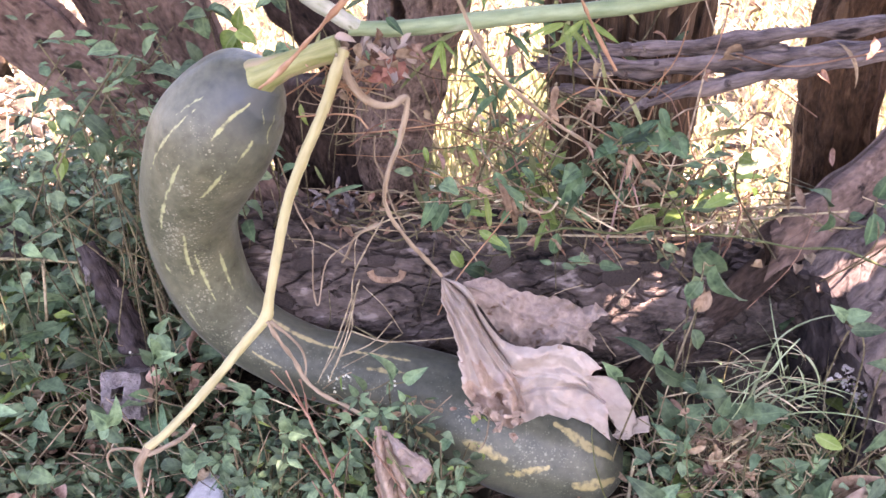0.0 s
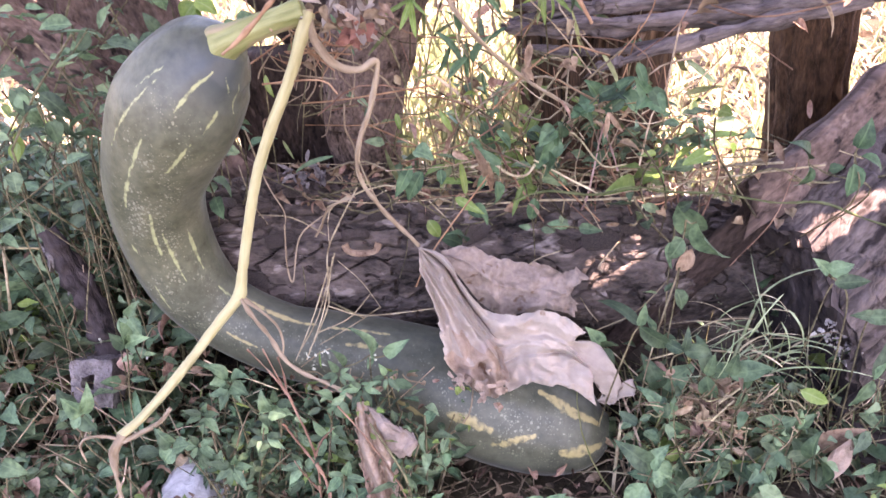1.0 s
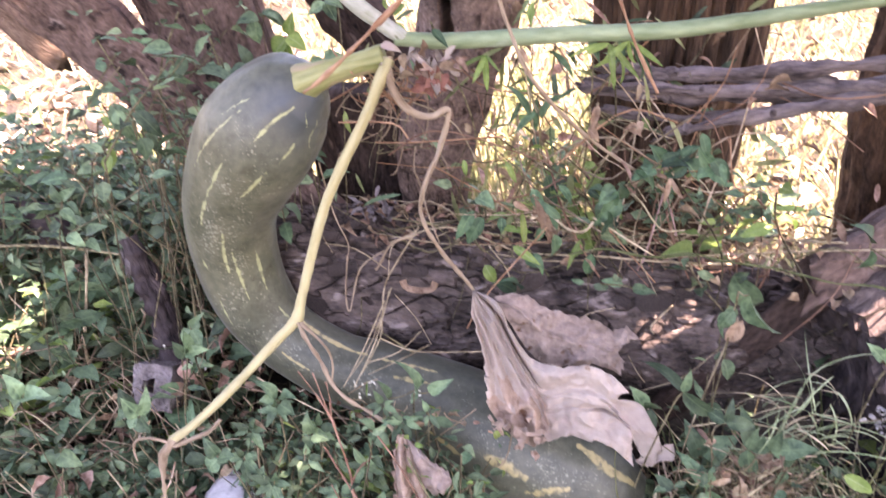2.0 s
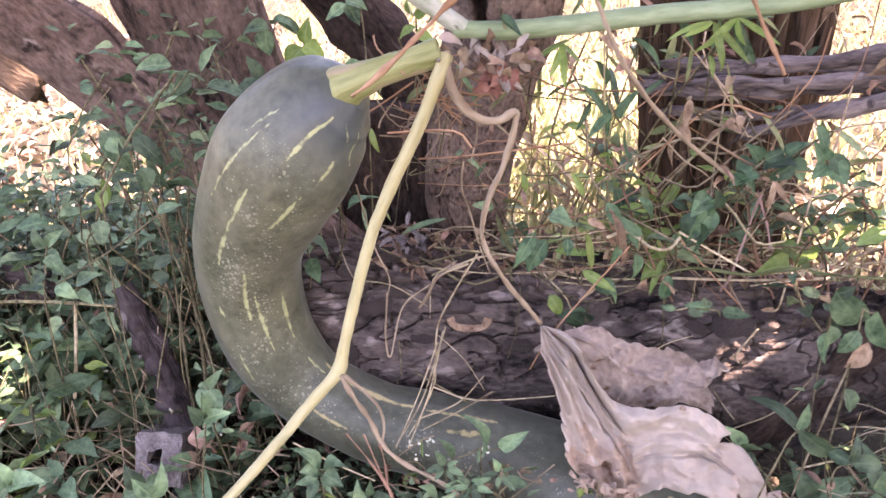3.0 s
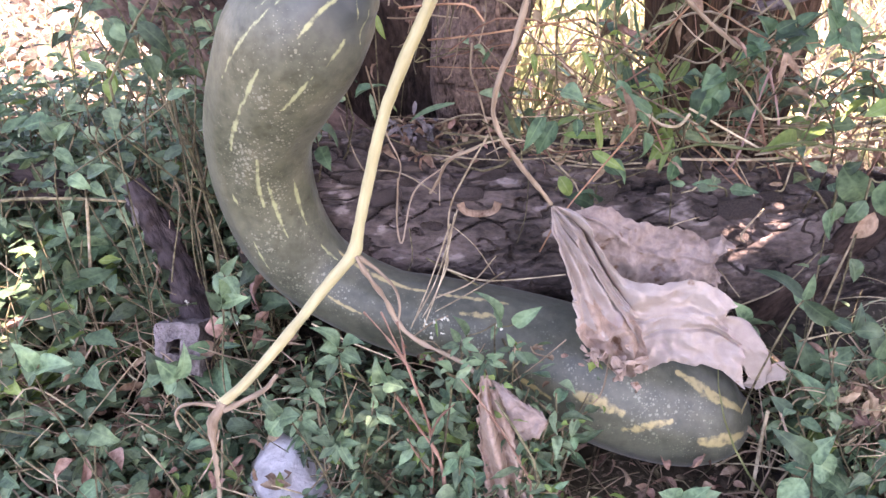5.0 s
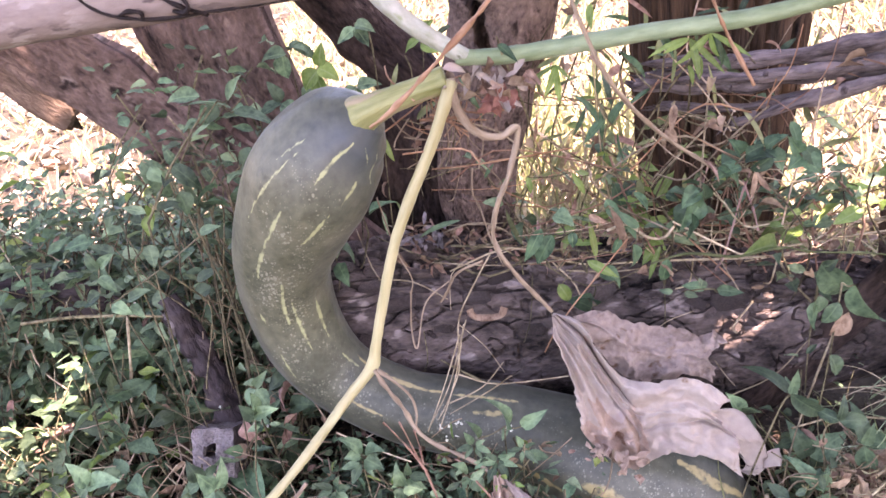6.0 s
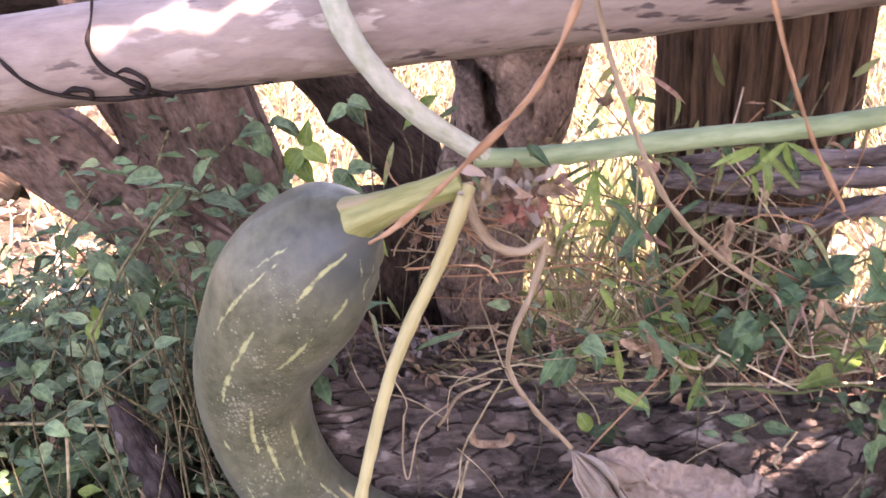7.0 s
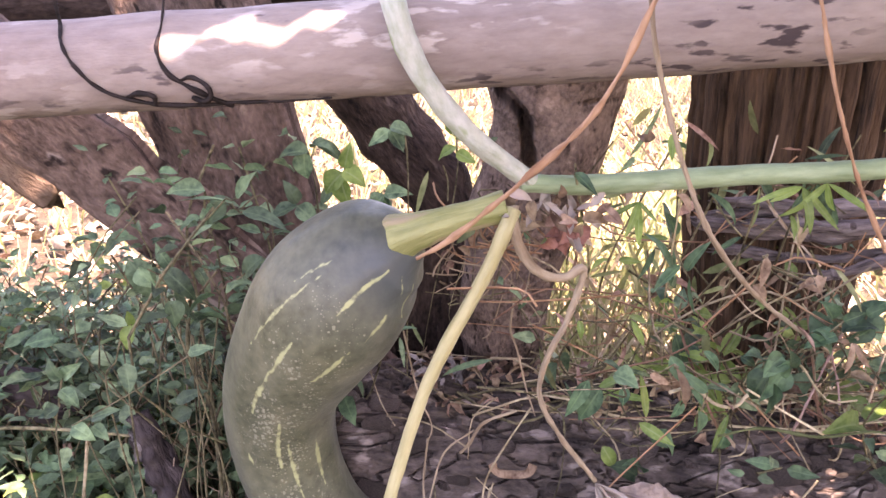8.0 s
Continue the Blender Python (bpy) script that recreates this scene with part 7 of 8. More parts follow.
placed_weed("tan", ((0.063, 0.700, 0.251), (0.065, 0.700, 0.256)), ((0.058, 0.696, 0.260, 0.082, 0.688, 0.218, 0.010),))
placed_weed("green", ((0.043, 0.700, 0.177), (0.039, 0.700, 0.188)), ((0.043, 0.696, 0.173, 0.027, 0.688, 0.192, 0.020), (0.048, 0.696, 0.176, 0.037, 0.688, 0.200, 0.014),))
placed_weed("tan", ((0.163, 0.660, 0.303), (0.160, 0.660, 0.308)), ((0.160, 0.656, 0.305, 0.157, 0.648, 0.284, 0.005), (0.161, 0.656, 0.305, 0.171, 0.648, 0.288, 0.005), (0.158, 0.656, 0.303, 0.148, 0.648, 0.312, 0.004),))
placed_weed("tan", ((0.101, 0.660, 0.355), (0.101, 0.660, 0.359)), ((0.102, 0.656, 0.360, 0.098, 0.648, 0.341, 0.007), (0.096, 0.656, 0.342, 0.106, 0.648, 0.333, 0.008), (0.132, 0.656, 0.344, 0.121, 0.648, 0.347, 0.006), (0.137, 0.656, 0.348, 0.132, 0.648, 0.341, 0.008),))
placed_weed("green", ((0.198, 0.640, 0.299), (0.188, 0.640, 0.321)), ((0.186, 0.636, 0.323, 0.198, 0.628, 0.311, 0.017), (0.184, 0.636, 0.325, 0.174, 0.628, 0.339, 0.013), (0.186, 0.636, 0.321, 0.174, 0.628, 0.317, 0.014),))
placed_weed("green", ((0.162, 0.660, 0.278), (0.151, 0.660, 0.309)), ((0.150, 0.656, 0.309, 0.127, 0.648, 0.307, 0.016), (0.153, 0.656, 0.312, 0.169, 0.648, 0.327, 0.016), (0.124, 0.656, 0.285, 0.109, 0.648, 0.265, 0.017), (0.124, 0.656, 0.285, 0.126, 0.648, 0.301, 0.014),))
placed_weed("grey", ((0.020, 0.640, 0.271), (0.020, 0.640, 0.279)), ((0.013, 0.636, 0.289, 0.030, 0.628, 0.286, 0.018),))
placed_weed("green", ((0.096, 0.660, 0.403), (0.095, 0.660, 0.410)), ((0.090, 0.656, 0.411, 0.103, 0.648, 0.393, 0.009), (0.092, 0.656, 0.411, 0.075, 0.648, 0.420, 0.006), (0.097, 0.656, 0.409, 0.113, 0.648, 0.417, 0.005), (0.123, 0.656, 0.408, 0.140, 0.648, 0.380, 0.008), (0.123, 0.656, 0.408, 0.150, 0.648, 0.417, 0.004), (0.124, 0.656, 0.406, 0.109, 0.648, 0.393, 0.005),))
placed_weed("green", ((0.050, 0.680, 0.363), (0.051, 0.680, 0.397)), ((0.051, 0.676, 0.365, 0.045, 0.668, 0.397, 0.010), (0.051, 0.676, 0.342, 0.042, 0.668, 0.375, 0.008), (0.056, 0.676, 0.346, 0.037, 0.668, 0.330, 0.009), (0.060, 0.676, 0.342, 0.067, 0.668, 0.368, 0.009),))
placed_weed("green", ((0.119, 0.660, 0.264), (0.118, 0.660, 0.284)), ((0.120, 0.656, 0.294, 0.106, 0.648, 0.286, 0.017), (0.115, 0.656, 0.276, 0.113, 0.648, 0.256, 0.018), (0.118, 0.656, 0.282, 0.122, 0.648, 0.295, 0.012),))
placed_weed("green", ((-0.034, 0.600, 0.106), (-0.033, 0.600, 0.128)), ((-0.032, 0.596, 0.128, -0.028, 0.588, 0.169, 0.015), (-0.020, 0.596, 0.130, -0.001, 0.588, 0.150, 0.013), (-0.055, 0.596, 0.120, -0.055, 0.588, 0.144, 0.010),))
placed_weed("green", ((-0.138, 0.575, 0.117), (-0.145, 0.575, 0.128)), ((-0.142, 0.571, 0.131, -0.148, 0.563, 0.157, 0.013), (-0.140, 0.571, 0.128, -0.124, 0.563, 0.144, 0.015), (-0.144, 0.571, 0.131, -0.155, 0.563, 0.132, 0.012), (-0.140, 0.571, 0.125, -0.125, 0.563, 0.121, 0.015),))
placed_weed("green", ((-0.106, 0.570, 0.088), (-0.113, 0.570, 0.099)), ((-0.112, 0.566, 0.102, -0.097, 0.558, 0.103, 0.015), (-0.112, 0.566, 0.102, -0.118, 0.558, 0.124, 0.013), (-0.113, 0.566, 0.099, -0.117, 0.558, 0.087, 0.015),))
placed_weed("green", ((-0.059, 0.585, 0.074), (-0.065, 0.585, 0.091)), ((-0.062, 0.581, 0.094, -0.050, 0.573, 0.084, 0.015), (-0.062, 0.581, 0.094, -0.071, 0.573, 0.084, 0.013), (-0.064, 0.581, 0.100, -0.073, 0.573, 0.117, 0.011),))

# more leaves along the fence
placed_weed("green", ((0.009, 0.700, 0.237), (0.007, 0.700, 0.249)), ((0.005, 0.696, 0.251, -0.012, 0.688, 0.222, 0.013), (0.029, 0.696, 0.246, 0.030, 0.688, 0.233, 0.010),))
placed_weed("green", ((0.064, 0.680, 0.267), (0.057, 0.680, 0.280)), ((0.055, 0.676, 0.282, 0.067, 0.668, 0.261, 0.012), (0.072, 0.676, 0.266, 0.077, 0.668, 0.248, 0.009), (0.065, 0.676, 0.249, 0.059, 0.668, 0.233, 0.008),))
placed_weed("tan", ((0.059, 0.670, 0.277), (0.057, 0.670, 0.279)), ((0.057, 0.666, 0.279, 0.077, 0.658, 0.236, 0.008), (0.041, 0.666, 0.274, 0.056, 0.658, 0.268, 0.007),))
placed_weed("pale", ((0.039, 0.690, 0.212), (0.040, 0.690, 0.220)), ((0.040, 0.686, 0.224, 0.066, 0.678, 0.210, 0.010),))
placed_weed("pale", ((0.018, 0.690, 0.197), (0.017, 0.690, 0.201)), ((0.016, 0.686, 0.204, 0.030, 0.678, 0.184, 0.013),))
placed_weed("pale", ((0.100, 0.680, 0.225), (0.098, 0.680, 0.237)), ((0.097, 0.676, 0.239, 0.086, 0.668, 0.212, 0.006),))
placed_weed("green", ((0.159, 0.660, 0.305), (0.164, 0.660, 0.311)), ((0.171, 0.656, 0.316, 0.153, 0.648, 0.303, 0.012), (0.135, 0.656, 0.311, 0.148, 0.648, 0.312, 0.010), (0.166, 0.656, 0.323, 0.172, 0.648, 0.334, 0.009),))
placed_weed("green", ((0.078, 0.680, 0.276), (0.075, 0.680, 0.282)), ((0.076, 0.676, 0.286, 0.095, 0.668, 0.274, 0.009), (0.100, 0.676, 0.283, 0.111, 0.668, 0.279, 0.008),))
placed_weed("pale", ((-0.003, 0.700, 0.289), (-0.004, 0.700, 0.295)), ((-0.004, 0.696, 0.297, 0.000, 0.688, 0.282, 0.006), (0.031, 0.696, 0.298, 0.043, 0.688, 0.278, 0.006),))
placed_weed("grey", ((0.013, 0.680, 0.270), (0.013, 0.680, 0.272)), ((0.011, 0.676, 0.276, 0.030, 0.668, 0.275, 0.012),))
placed_weed("green", ((0.121, 0.650, 0.406), (0.124, 0.650, 0.409)), ((0.124, 0.646, 0.411, 0.144, 0.638, 0.379, 0.005), (0.109, 0.646, 0.420, 0.121, 0.638, 0.399, 0.005), (0.113, 0.646, 0.423, 0.134, 0.638, 0.429, 0.003),))
placed_weed("green", ((0.068, 0.660, 0.396), (0.066, 0.660, 0.398)), ((0.064, 0.656, 0.400, 0.090, 0.648, 0.384, 0.006), (0.086, 0.656, 0.373, 0.066, 0.648, 0.365, 0.004),))
placed_weed("pale", ((0.051, 0.700, 0.420), (0.050, 0.700, 0.425)), ((0.049, 0.696, 0.427, 0.047, 0.688, 0.408, 0.007),))
placed_weed("pale", ((0.112, 0.650, 0.386), (0.110, 0.650, 0.388)), ((0.109, 0.646, 0.390, 0.113, 0.638, 0.376, 0.005), (0.115, 0.646, 0.397, 0.120, 0.638, 0.379, 0.004),))
placed_weed("tan", ((0.125, 0.660, 0.339), (0.124, 0.660, 0.340)), ((0.123, 0.656, 0.342, 0.137, 0.648, 0.340, 0.006), (0.099, 0.656, 0.357, 0.102, 0.648, 0.339, 0.005),))
placed_weed("tan", ((0.045, 0.640, 0.402), (0.044, 0.640, 0.403)), ((0.042, 0.636, 0.404, 0.053, 0.628, 0.397, 0.006), (0.047, 0.636, 0.408, 0.053, 0.628, 0.405, 0.004),))
placed_weed("green", ((-0.016, 0.625, 0.418), (-0.016, 0.625, 0.419)), ((-0.017, 0.621, 0.421, -0.004, 0.613, 0.410, 0.007),))
placed_weed("green", ((0.056, 0.700, 0.348), (0.056, 0.700, 0.350)), ((0.055, 0.696, 0.352, 0.053, 0.688, 0.320, 0.006), (0.067, 0.696, 0.329, 0.070, 0.688, 0.305, 0.005), (0.043, 0.696, 0.350, 0.033, 0.688, 0.329, 0.005),))
placed_weed("green", ((0.075, 0.670, 0.239), (0.078, 0.670, 0.230)), ((0.074, 0.666, 0.247, 0.082, 0.658, 0.224, 0.014), (0.079, 0.666, 0.261, 0.060, 0.658, 0.279, 0.009),))
placed_weed("green", ((0.117, 0.660, 0.286), (0.122, 0.660, 0.289)), ((0.119, 0.656, 0.295, 0.107, 0.648, 0.281, 0.014), (0.113, 0.656, 0.282, 0.107, 0.648, 0.262, 0.015), (0.133, 0.656, 0.309, 0.157, 0.648, 0.303, 0.015), (0.153, 0.656, 0.319, 0.163, 0.648, 0.328, 0.010),))
placed_weed("green", ((0.182, 0.640, 0.340), (0.185, 0.640, 0.336)), ((0.176, 0.636, 0.348, 0.183, 0.628, 0.329, 0.009), (0.186, 0.636, 0.329, 0.201, 0.628, 0.313, 0.014),))
placed_weed("tan", ((0.054, 0.720, 0.243), (0.056, 0.720, 0.246)), ((0.055, 0.716, 0.247, 0.074, 0.708, 0.227, 0.009),))
placed_weed("green", ((-0.295, 0.700, 0.315), (-0.295, 0.700, 0.298)), ((-0.290, 0.696, 0.329, -0.261, 0.688, 0.307, 0.017), (-0.308, 0.696, 0.329, -0.294, 0.688, 0.315, 0.016), (-0.290, 0.696, 0.304, -0.279, 0.688, 0.285, 0.018),))
placed_weed("pale", ((-0.319, 0.680, 0.287), (-0.315, 0.680, 0.293)), ((-0.309, 0.676, 0.295, -0.314, 0.668, 0.277, 0.013),))
placed_weed("green", ((-0.260, 0.660, 0.286), (-0.263, 0.660, 0.282)), ((-0.263, 0.656, 0.285, -0.244, 0.648, 0.296, 0.010), (-0.353, 0.656, 0.226, -0.334, 0.648, 0.220, 0.014),))


# ---- twigs and straws that stand out ----
def twig(pts, r, mat, label, name="twig"):
    return solid(name, tube(name, [(*p, r * (1 - 0.4 * i / len(pts))) for i, p in enumerate(pts)], mat, count=6 * len(pts), sides=7, rough=r * 0.35, rough_scale=170), label, "twig")


red = thing("dry_sprig", (-0.084, 0.562, -0.04), "reddish-brown dead weed with bare branches", "weed")
for pts, r in ((((-0.084, 0.562, -0.045), (-0.083, 0.562, 0.003), (-0.081, 0.562, 0.057), (-0.092, 0.562, 0.112), (-0.095, 0.563, 0.122), (-0.108, 0.568, 0.141), (-0.122, 0.572, 0.158)), 0.0013),
               (((-0.095, 0.563, 0.120), (-0.102, 0.567, 0.138), (-0.110, 0.572, 0.158)), 0.0009), (((-0.095, 0.563, 0.120), (-0.097, 0.570, 0.135), (-0.100, 0.573, 0.149)), 0.0009), (((-0.081, 0.562, 0.057), (-0.073, 0.560, 0.075), (-0.062, 0.559, 0.088)), 0.0008), (((-0.083, 0.562, 0.02), (-0.092, 0.560, 0.038), (-0.098, 0.559, 0.055)), 0.0008)):
    part("branch", tube("branch", [(*p, r * (1 - 0.08 * i)) for i, p in enumerate(pts)], RED_STEM, count=8 * len(pts), sides=8, rough=0.0008, rough_scale=150), red)
twig(((-0.009, 0.545, -0.045), (-0.009, 0.547, 0.011), (-0.011, 0.548, 0.030), (-0.029, 0.553, 0.068), (-0.044, 0.558, 0.091), (-0.059, 0.562, 0.112)), 0.0010, RED_STEM, "thin tan twig beside the shrivelled leaf")
twig(((-0.036, 0.655, 0.252), (-0.052, 0.652, 0.225), (-0.065, 0.648, 0.199), (-0.068, 0.645, 0.169), (-0.070, 0.642, 0.150), (-0.082, 0.637, 0.124), (-0.090, 0.633, 0.111)), 0.00075, STRAW, "bent pale straw hanging before the log", "straw_stalk")
twig(((-0.070, 0.641, 0.150), (-0.044, 0.639, 0.141), (-0.015, 0.638, 0.142), (0.019, 0.636, 0.147)), 0.00068, STRAW, "pale straw lying above the gourd", "straw_stalk")
twig(((-0.026, 0.637, 0.1495), (-0.048, 0.632, 0.137), (-0.079, 0.628, 0.120)), 0.00061, STRAW, "pale straw lying above the gourd", "straw_stalk")
twig(((-0.120, 0.665, 0.301), (-0.112, 0.672, 0.251), (-0.104, 0.680, 0.221), (-0.108, 0.690, 0.200)), 0.00068, TENDRIL, "thin tan stalk hanging before the log", "straw_stalk")
twig(((-0.108, 0.690, 0.203), (-0.112, 0.690, 0.163), (-0.109, 0.690, 0.146), (-0.097, 0.69, 0.190), (-0.075, 0.695, 0.208)), 0.00088, TENDRIL, "bent brown twig leaning on the log")
twig(((-0.085, 0.700, 0.185), (-0.078, 0.695, 0.197), (-0.068, 0.692, 0.216), (-0.045, 0.692, 0.227)), 0.00143, TENDRIL, "short tan twig on the log")
twig(((-0.048, 0.715, 0.300), (-0.050, 0.715, 0.28), (-0.045, 0.717, 0.263), (-0.038, 0.72, 0.231), (-0.03, 0.73, 0.20)), 0.0009, TENDRIL, "curly thin tan tendril before the post")
twig(((-0.505, 0.745, 0.160), (-0.444, 0.742, 0.166), (-0.374, 0.742, 0.163), (-0.345, 0.745, 0.157)), 0.0017, BROWN_STEM, "brown stem lying across the weeds")
twig(((-0.412, 0.725, -0.045), (-0.409, 0.722, 0.053), (-0.395, 0.722, 0.117), (-0.381, 0.72, 0.176)), 0.0020, STRAW, "upright straw-coloured weed stalk")
twig(((-0.288, 0.725, -0.045), (-0.279, 0.725, 0.177), (-0.291, 0.722, 0.248), (-0.282, 0.72, 0.302)), 0.0018, BROWN_STEM, "upright brown weed stalk behind the gourd")
twig(((-0.292, 0.77, -0.045), (-0.296, 0.765, 0.258), (-0.298, 0.762, 0.305), (-0.293, 0.76, 0.349), (-0.270, 0.765, 0.40)), 0.0014, BROWN_STEM, "upright brown weed stalk before the boards")
peel = []
for k in range(9):
    a = math.pi * (1.05 + 0.9 * k / 8)
    peel.append((-0.0465 + 0.0155 * math.cos(a), 0.708 + 0.002 * math.sin(3 * a), 0.174 + 0.0135 * math.sin(a), 0.0035))
solid("bark_peel", tube("bark_peel", peel, DRY_SCRAP, count=40, sides=10, flat=0.25, facing=(0.2, -0.5, 0.9)), "curled tan strip of dry bark on the log", "bark")


def grass_tuft():
    rng = random.Random(29)
    foot, hub = Vector((0.262, 0.640, -0.045)), Vector((0.278, 0.624, 0.142))
    tuft = thing("grass_tuft", foot, "pale green grass tuft with arching thin blades", "grass")
    part("stem", tube("stem", [(*foot, 0.0016), (*(foot.lerp(hub, 0.5) + Vector((-0.008, 0, 0))), 0.0015), (*hub, 0.0012)], TUFT_BLADE, count=14, sides=6), tuft)
    for k in range(84):
        a = rng.uniform(0, 2 * math.pi)
        start = foot.lerp(hub, rng.uniform(0.45, 1.0)) + Vector((rng.gauss(0.012, 0.020), rng.gauss(0, 0.008), rng.gauss(0, 0.010)))
        ahead = Vector((math.cos(a), -0.3 + 0.5 * rng.gauss(0, 1), math.sin(a) + 0.2))
        v, f, u = leaf_arrays(start, ahead, (rng.gauss(0, 0.8), -0.4, 1), rng.uniform(0.025, 0.075), rng.uniform(0.0010, 0.0024), 0.3, rng.uniform(0.4, 2.6), "blade", rows=9)
        part("blade", mesh_from("blade", v, f, u, (TUFT_BLADE if rng.random() < 0.8 else STRAW,)), tuft)
    # the yellow heads and old straw below it
    nest = Heap(FIELD_STRAW, TENDRIL, BROWN_STEM)
    for k in range(140):
        c = Vector((rng.gauss(0.242, 0.015), rng.gauss(0.60, 0.010), rng.gauss(0.066, 0.010))) if k % 2 else Vector((rng.gauss(0.285, 0.022), rng.gauss(0.603, 0.012), rng.gauss(0.052, 0.012)))
        d = Vector((rng.gauss(0, 1), rng.gauss(-0.3, 0.5), rng.gauss(0.1, 0.7))).normalized() * rng.uniform(0.008, 0.028)
        thread(nest, [c, c + d * 0.5 + Vector((rng.gauss(0, 0.003), 0, rng.gauss(0, 0.003))), c + d], rng.uniform(0.0004, 0.0010), rng.choice((0, 0, 0, 1, 2)), 6, 3)
    tagged(solid("straw_nest", nest.mesh("straw_nest"), "matted yellow straw and seed heads among the weeds", "straw"), kind="stuff")


grass_tuft()
placed_weed("green", ((0.211, 0.620, 0.096), (0.213, 0.620, 0.160), (0.216, 0.620, 0.229)), ((0.223, 0.616, 0.229, 0.243, 0.608, 0.186, 0.026), (0.214, 0.616, 0.215, 0.200, 0.608, 0.195, 0.014), (0.212, 0.616, 0.170, 0.222, 0.608, 0.150, 0.014),))
BROAD = (((0.250, 0.605, 0.085), (0.257, 0.600, 0.096), (0.291, 0.592, 0.109), 0.022), ((0.236, 0.605, 0.085), (0.239, 0.600, 0.096), (0.243, 0.588, 0.061), 0.019),
         ((0.206, 0.605, 0.045), (0.212, 0.600, 0.052), (0.243, 0.590, 0.023), 0.019), ((0.212, 0.610, 0.10), (0.219, 0.602, 0.119), (0.246, 0.595, 0.124), 0.015),
         ((0.178, 0.615, 0.12), (0.184, 0.610, 0.140), (0.220, 0.600, 0.110), 0.017), ((0.372, 0.600, 0.07), (0.372, 0.598, 0.088), (0.355, 0.590, 0.062), 0.015),
         ((0.320, 0.605, 0.02), (0.318, 0.600, 0.036), (0.290, 0.592, 0.040), 0.016), ((0.255, 0.590, -0.02), (0.248, 0.585, -0.004), (0.212, 0.560, -0.020), 0.024),
         ((0.300, 0.600, -0.01), (0.298, 0.595, 0.010), (0.291, 0.575, -0.022), 0.020), ((0.335, 0.590, -0.01), (0.330, 0.585, 0.006), (0.352, 0.570, -0.014), 0.020),
         ((0.206, 0.570, -0.02), (0.205, 0.565, -0.006), (0.225, 0.545, -0.024), 0.020), ((0.268, 0.600, 0.07), (0.270, 0.598, 0.080), (0.262, 0.588, 0.055), 0.014))
for root, base, tip, broad in BROAD:
    opposite = Vector(base) + (Vector(base) - Vector(tip)) * 0.75 + Vector((0, 0.004, 0.012))
    above = Vector(base) + Vector((0.004, -0.004, 0.024))
    placed_weed("green", (root, base), ((*base, *tip, broad), (*base, *opposite, broad * 0.8), (*base, *above, broad * 0.6)))
placed_weed("pale", ((0.330, 0.610, 0.06), (0.316, 0.604, 0.076)), ((0.316, 0.600, 0.078, 0.347, 0.590, 0.065, 0.014),))
placed_weed("grey", ((0.325, 0.612, 0.15), (0.328, 0.606, 0.176)), ((0.328, 0.603, 0.178, 0.354, 0.596, 0.184, 0.014),))
v, f, u = leaf_arrays((0.338, 0.580, -0.006), (0.036, 0.02, 0.034), (0.1, -0.7, 0.7), 0.055, 0.017, 0.35, 0.4, "lance", wave=0.06, rows=12)
thin(solid("fallen_leaf", mesh_from("fallen_leaf", v, f, u, (TAN_LEAF,)), "fallen tan dead leaf lying on the weeds", "leaf"))
placed_weed("tan", ((0.217, 0.622, 0.195), (0.219, 0.622, 0.199)), ((0.222, 0.618, 0.205, 0.208, 0.612, 0.178, 0.014),))
placed_weed("green", ((0.355, 0.600, 0.120), (0.358, 0.600, 0.150)), ((0.352, 0.596, 0.150, 0.385, 0.588, 0.156, 0.015), (0.358, 0.596, 0.150, 0.344, 0.588, 0.160, 0.012),))
placed_weed("green", ((0.345, 0.640, 0.225), (0.342, 0.640, 0.270)), ((0.341, 0.636, 0.275, 0.347, 0.628, 0.300, 0.018), (0.341, 0.636, 0.262, 0.339, 0.628, 0.234, 0.018), (0.345, 0.636, 0.268, 0.368, 0.628, 0.262, 0.010),))


def root_tangle():
    """Dry roots and dead leaves heaped at the foot of the propped log."""
    rng = random.Random(61)
    heap = Heap(DRY_SCRAP, TENDRIL, STRAW, BROWN_STEM)
    for k in range(70):
        scrap_into(heap, rng, (rng.gauss(0.246, 0.016), rng.gauss(0.602, 0.012), rng.gauss(0.062, 0.012)), rng.choice((0, 0, 1)), 0.010, 0.024)
    for k in range(60):
        c = Vector((rng.gauss(0.250, 0.022), rng.gauss(0.605, 0.015), rng.gauss(0.050, 0.018)))
        d = Vector((rng.gauss(0.4, 1), rng.gauss(0, 0.5), rng.gauss(-0.2, 0.8))).normalized() * rng.uniform(0.012, 0.045)
        thread(heap, [c - d, c + Vector((rng.gauss(0, 0.009), rng.gauss(0, 0.005), rng.gauss(0, 0.009))), c + d], rng.uniform(0.0004, 0.0011), rng.choice((1, 2, 3)), 7, 3)
    tagged(solid("root_tangle", heap.mesh("root_tangle"), "dry brown roots and dead leaves by the propped log", "dead roots"), kind="stuff")


root_tangle()


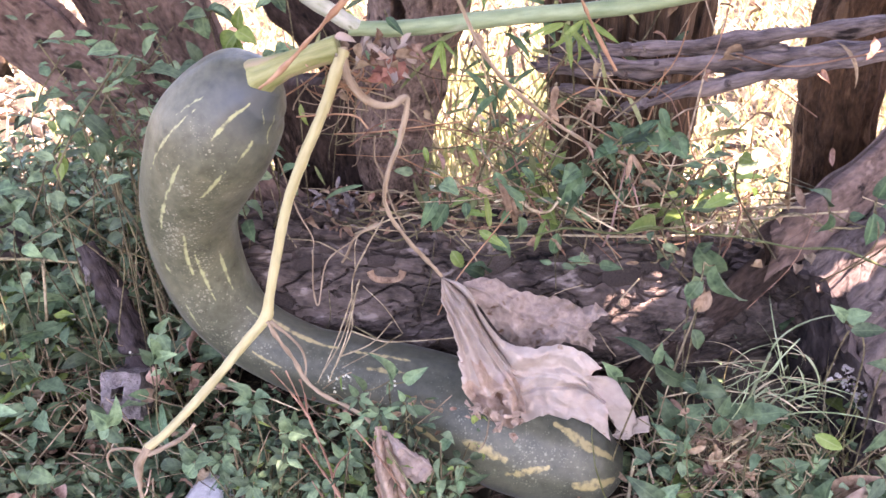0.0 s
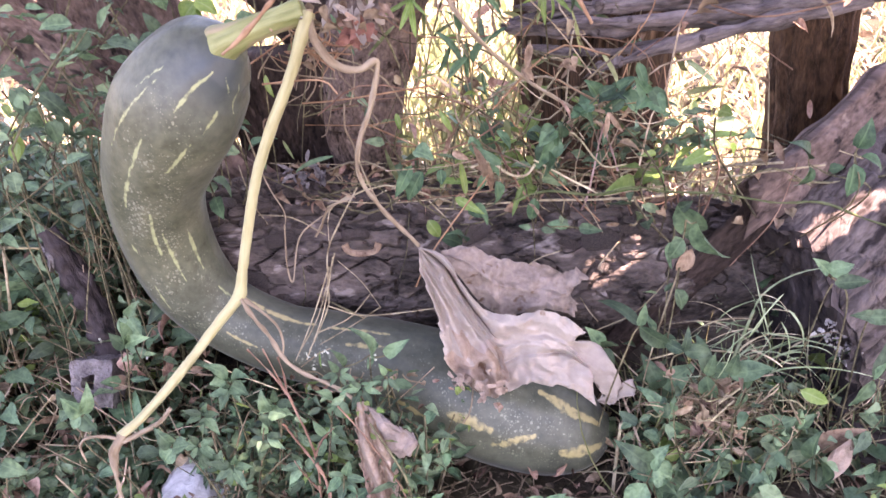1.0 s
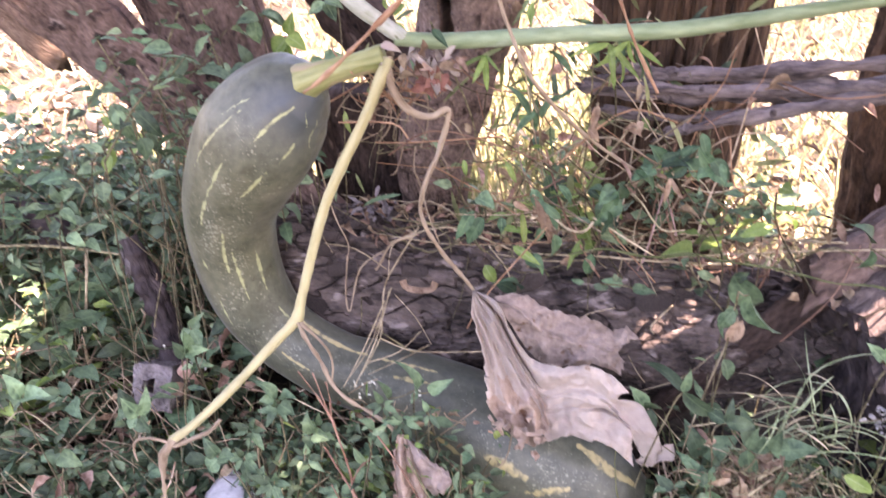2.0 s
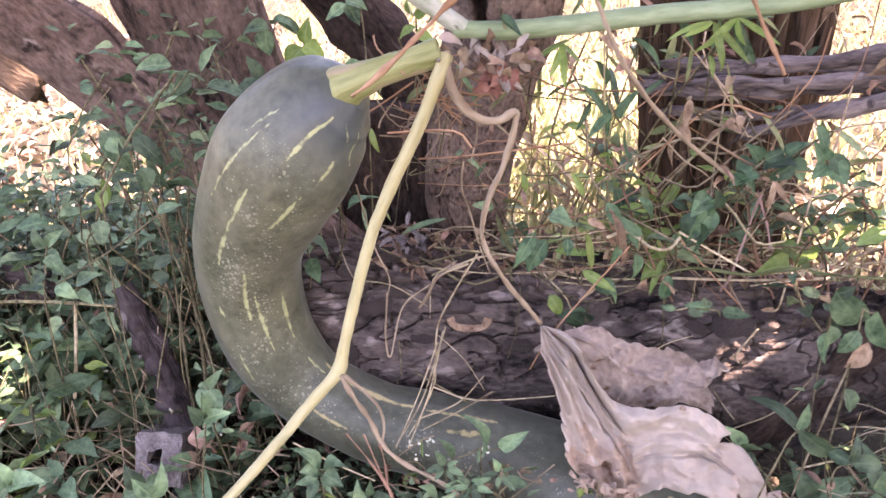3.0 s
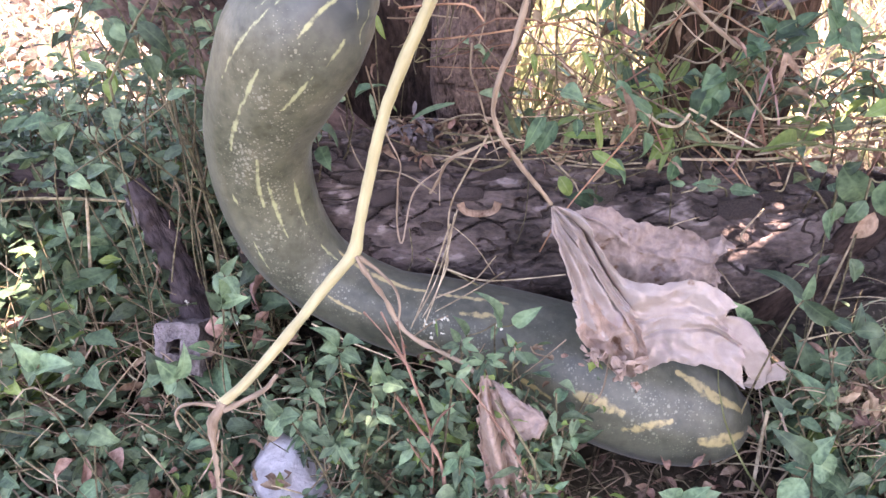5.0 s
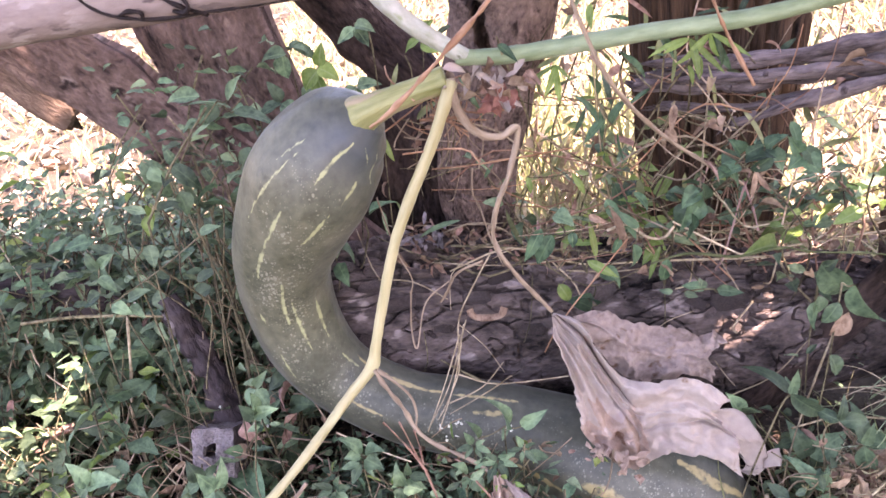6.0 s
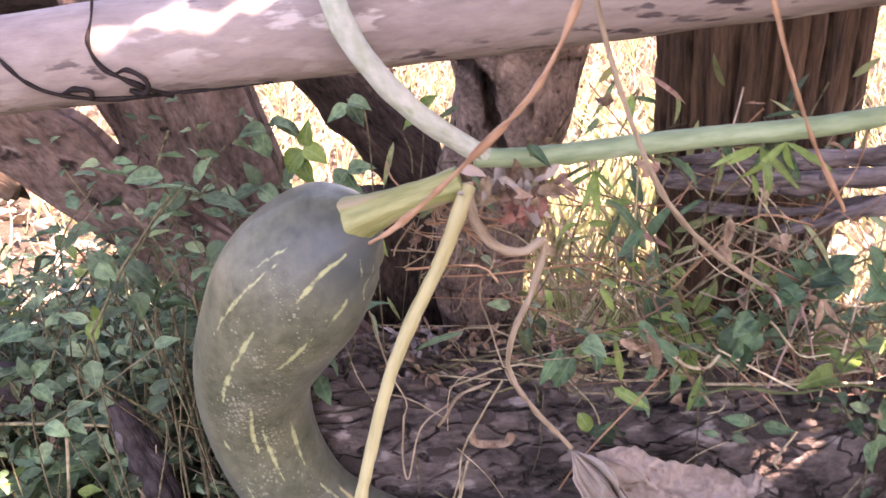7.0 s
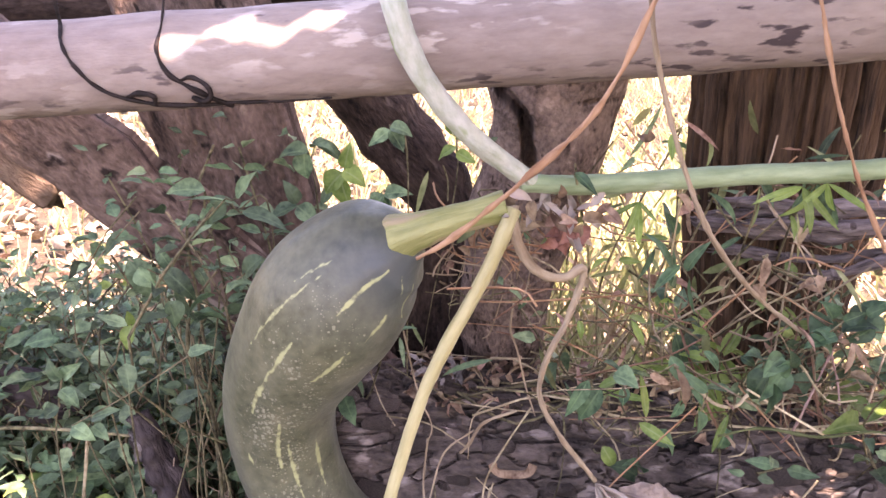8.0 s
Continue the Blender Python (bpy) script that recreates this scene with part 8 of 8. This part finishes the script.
# ---- weeds and straws before the gourd ----
def rosette(hub, size, seed, turn):
    """A low weed with five or six narrow leaves spread like a hand round the top of its stem."""
    rng = random.Random(seed)
    hub = Vector(hub)
    foot = Vector((hub.x + rng.uniform(-0.02, 0.02), hub.y + 0.01, 0))
    foot.z = ground_height(foot.x, foot.y) - 0.004
    plant = thing("leafy_weed", foot, "low weed with narrow green leaves round its tip", "weed", "weeds along the fence")
    part("stem", tube("stem", [(*foot, 0.0010), (*(foot.lerp(hub, 0.55) + Vector((rng.gauss(0, 0.006), 0.003, 0))), 0.0008), (*hub, 0.0006)], BROWN_STEM, count=14, sides=6), plant)
    many = rng.randint(5, 6)
    for k in range(many):
        a = turn + 2 * math.pi * k / many + rng.gauss(0, 0.16)
        ahead = Vector((math.cos(a), -0.45 + 0.25 * math.sin(a), 0.75 * math.sin(a)))
        long = size * rng.uniform(0.7, 1.15)
        v, f, u = leaf_arrays(hub + ahead.normalized() * 0.002, ahead, (rng.gauss(0, 0.25), -0.7, 0.8), long, long * rng.uniform(0.32, 0.42), rng.uniform(0.2, 0.6), rng.uniform(0.1, 0.7), wave=0.03, rows=8)
        part("leaf", mesh_from("leaf", v, f, u, (LEAF,)), plant)


for k, (hub, size) in enumerate((((-0.147, 0.585, 0.110), 0.019), ((-0.124, 0.578, 0.066), 0.021), ((-0.072, 0.575, 0.066), 0.020), ((-0.112, 0.582, 0.096), 0.018), ((-0.040, 0.588, 0.104), 0.018), ((-0.172, 0.580, 0.088), 0.020),
                                 ((-0.095, 0.570, 0.040), 0.021), ((-0.150, 0.560, 0.050), 0.021), ((-0.058, 0.590, 0.118), 0.015), ((-0.020, 0.592, 0.112), 0.014), ((-0.180, 0.575, 0.060), 0.020), ((-0.060, 0.565, 0.030), 0.019))):
    rosette(hub, size, 300 + k, 0.5 * k)
for pts in (((-0.060, 0.650, 0.196), (-0.076, 0.630, 0.150), (-0.092, 0.605, 0.128)), ((-0.062, 0.650, 0.192), (-0.072, 0.630, 0.152), (-0.086, 0.605, 0.122)), ((-0.066, 0.648, 0.184), (-0.081, 0.628, 0.148), (-0.095, 0.604, 0.122)),
            ((-0.076, 0.612, 0.143), (-0.050, 0.622, 0.150), (-0.032, 0.632, 0.166)), ((-0.165, 0.590, 0.136), (-0.140, 0.588, 0.122), (-0.108, 0.585, 0.108))):
    twig(pts, 0.0007, STRAW, "thin pale straw caught across the gourd", "straw_stalk")
petals = Heap(FLOWER)
bits = random.Random(5)
for x, y, z in ((-0.077, 0.600, 0.120), (-0.083, 0.601, 0.128), (-0.071, 0.602, 0.129), (-0.030, 0.600, 0.127)):
    for k in range(3):
        petals.put(*leaf_arrays((x + bits.gauss(0, 0.003), y, z + bits.gauss(0, 0.002)), (bits.gauss(0, 1), -0.3, bits.gauss(0.2, 1)), (0, -1, 0.4), bits.uniform(0.002, 0.005), bits.uniform(0.001, 0.003), 0.4, 0.5, rows=4))
tagged(solid("seed_heads", petals.mesh("seed_heads"), "tiny pale dry seed heads on the thin stems", "seed heads"), kind="stuff")


# ---- leaves in the gaps of the fence ----
for stem, leaves in ((((-0.185, 0.800, 0.330), (-0.180, 0.795, 0.372)), ((-0.180, 0.792, 0.372, -0.200, 0.782, 0.356, 0.020), (-0.180, 0.792, 0.374, -0.158, 0.784, 0.366, 0.018), (-0.182, 0.792, 0.368, -0.176, 0.782, 0.342, 0.018), (-0.179, 0.792, 0.376, -0.172, 0.786, 0.398, 0.014))),
                     (((-0.155, 0.810, 0.320), (-0.150, 0.805, 0.352)), ((-0.150, 0.802, 0.352, -0.128, 0.794, 0.360, 0.015), (-0.150, 0.802, 0.352, -0.165, 0.792, 0.338, 0.017), (-0.151, 0.802, 0.350, -0.142, 0.792, 0.330, 0.015))),
                     (((-0.212, 0.790, 0.320), (-0.215, 0.785, 0.348)), ((-0.215, 0.782, 0.348, -0.240, 0.774, 0.340, 0.018), (-0.215, 0.782, 0.348, -0.196, 0.774, 0.334, 0.018), (-0.215, 0.782, 0.350, -0.222, 0.776, 0.372, 0.014))),
                     (((-0.100, 0.880, 0.330), (-0.098, 0.880, 0.382)), ((-0.098, 0.876, 0.382, -0.112, 0.868, 0.400, 0.013), (-0.098, 0.876, 0.380, -0.082, 0.868, 0.392, 0.012), (-0.098, 0.876, 0.372, -0.116, 0.868, 0.366, 0.013), (-0.098, 0.876, 0.368, -0.080, 0.868, 0.360, 0.013)))):
    # higher sprigs get the paler leaf colour to pass for sunlit ones
    placed_weed("pale" if stem[0][2] > 0.325 else "green", stem, leaves)
hanging = random.Random(401)
for x, y, z in ((0.105, 0.622, 0.414), (0.118, 0.622, 0.416), (0.020, 0.630, 0.402)):
    sprig = thing("grass_sprig", (x, y, z), "bright green grass sprig clasping the horizontal stem", "grass", "sprigs on the stem")
    for k in range(4):
        ahead = Vector((hanging.gauss(0.1, 0.7), -0.35 + hanging.gauss(0, 0.2), hanging.gauss(-0.45, 0.55)))
        v, f, u = leaf_arrays((x, y, z), ahead, (hanging.gauss(0, 0.4), -1, 0.5), hanging.uniform(0.016, 0.036), hanging.uniform(0.0025, 0.005), 0.3, hanging.uniform(0.0, 1.0), "lance", rows=9)
        part("blade", mesh_from("blade", v, f, u, (LIGHT_LEAF,)), sprig)
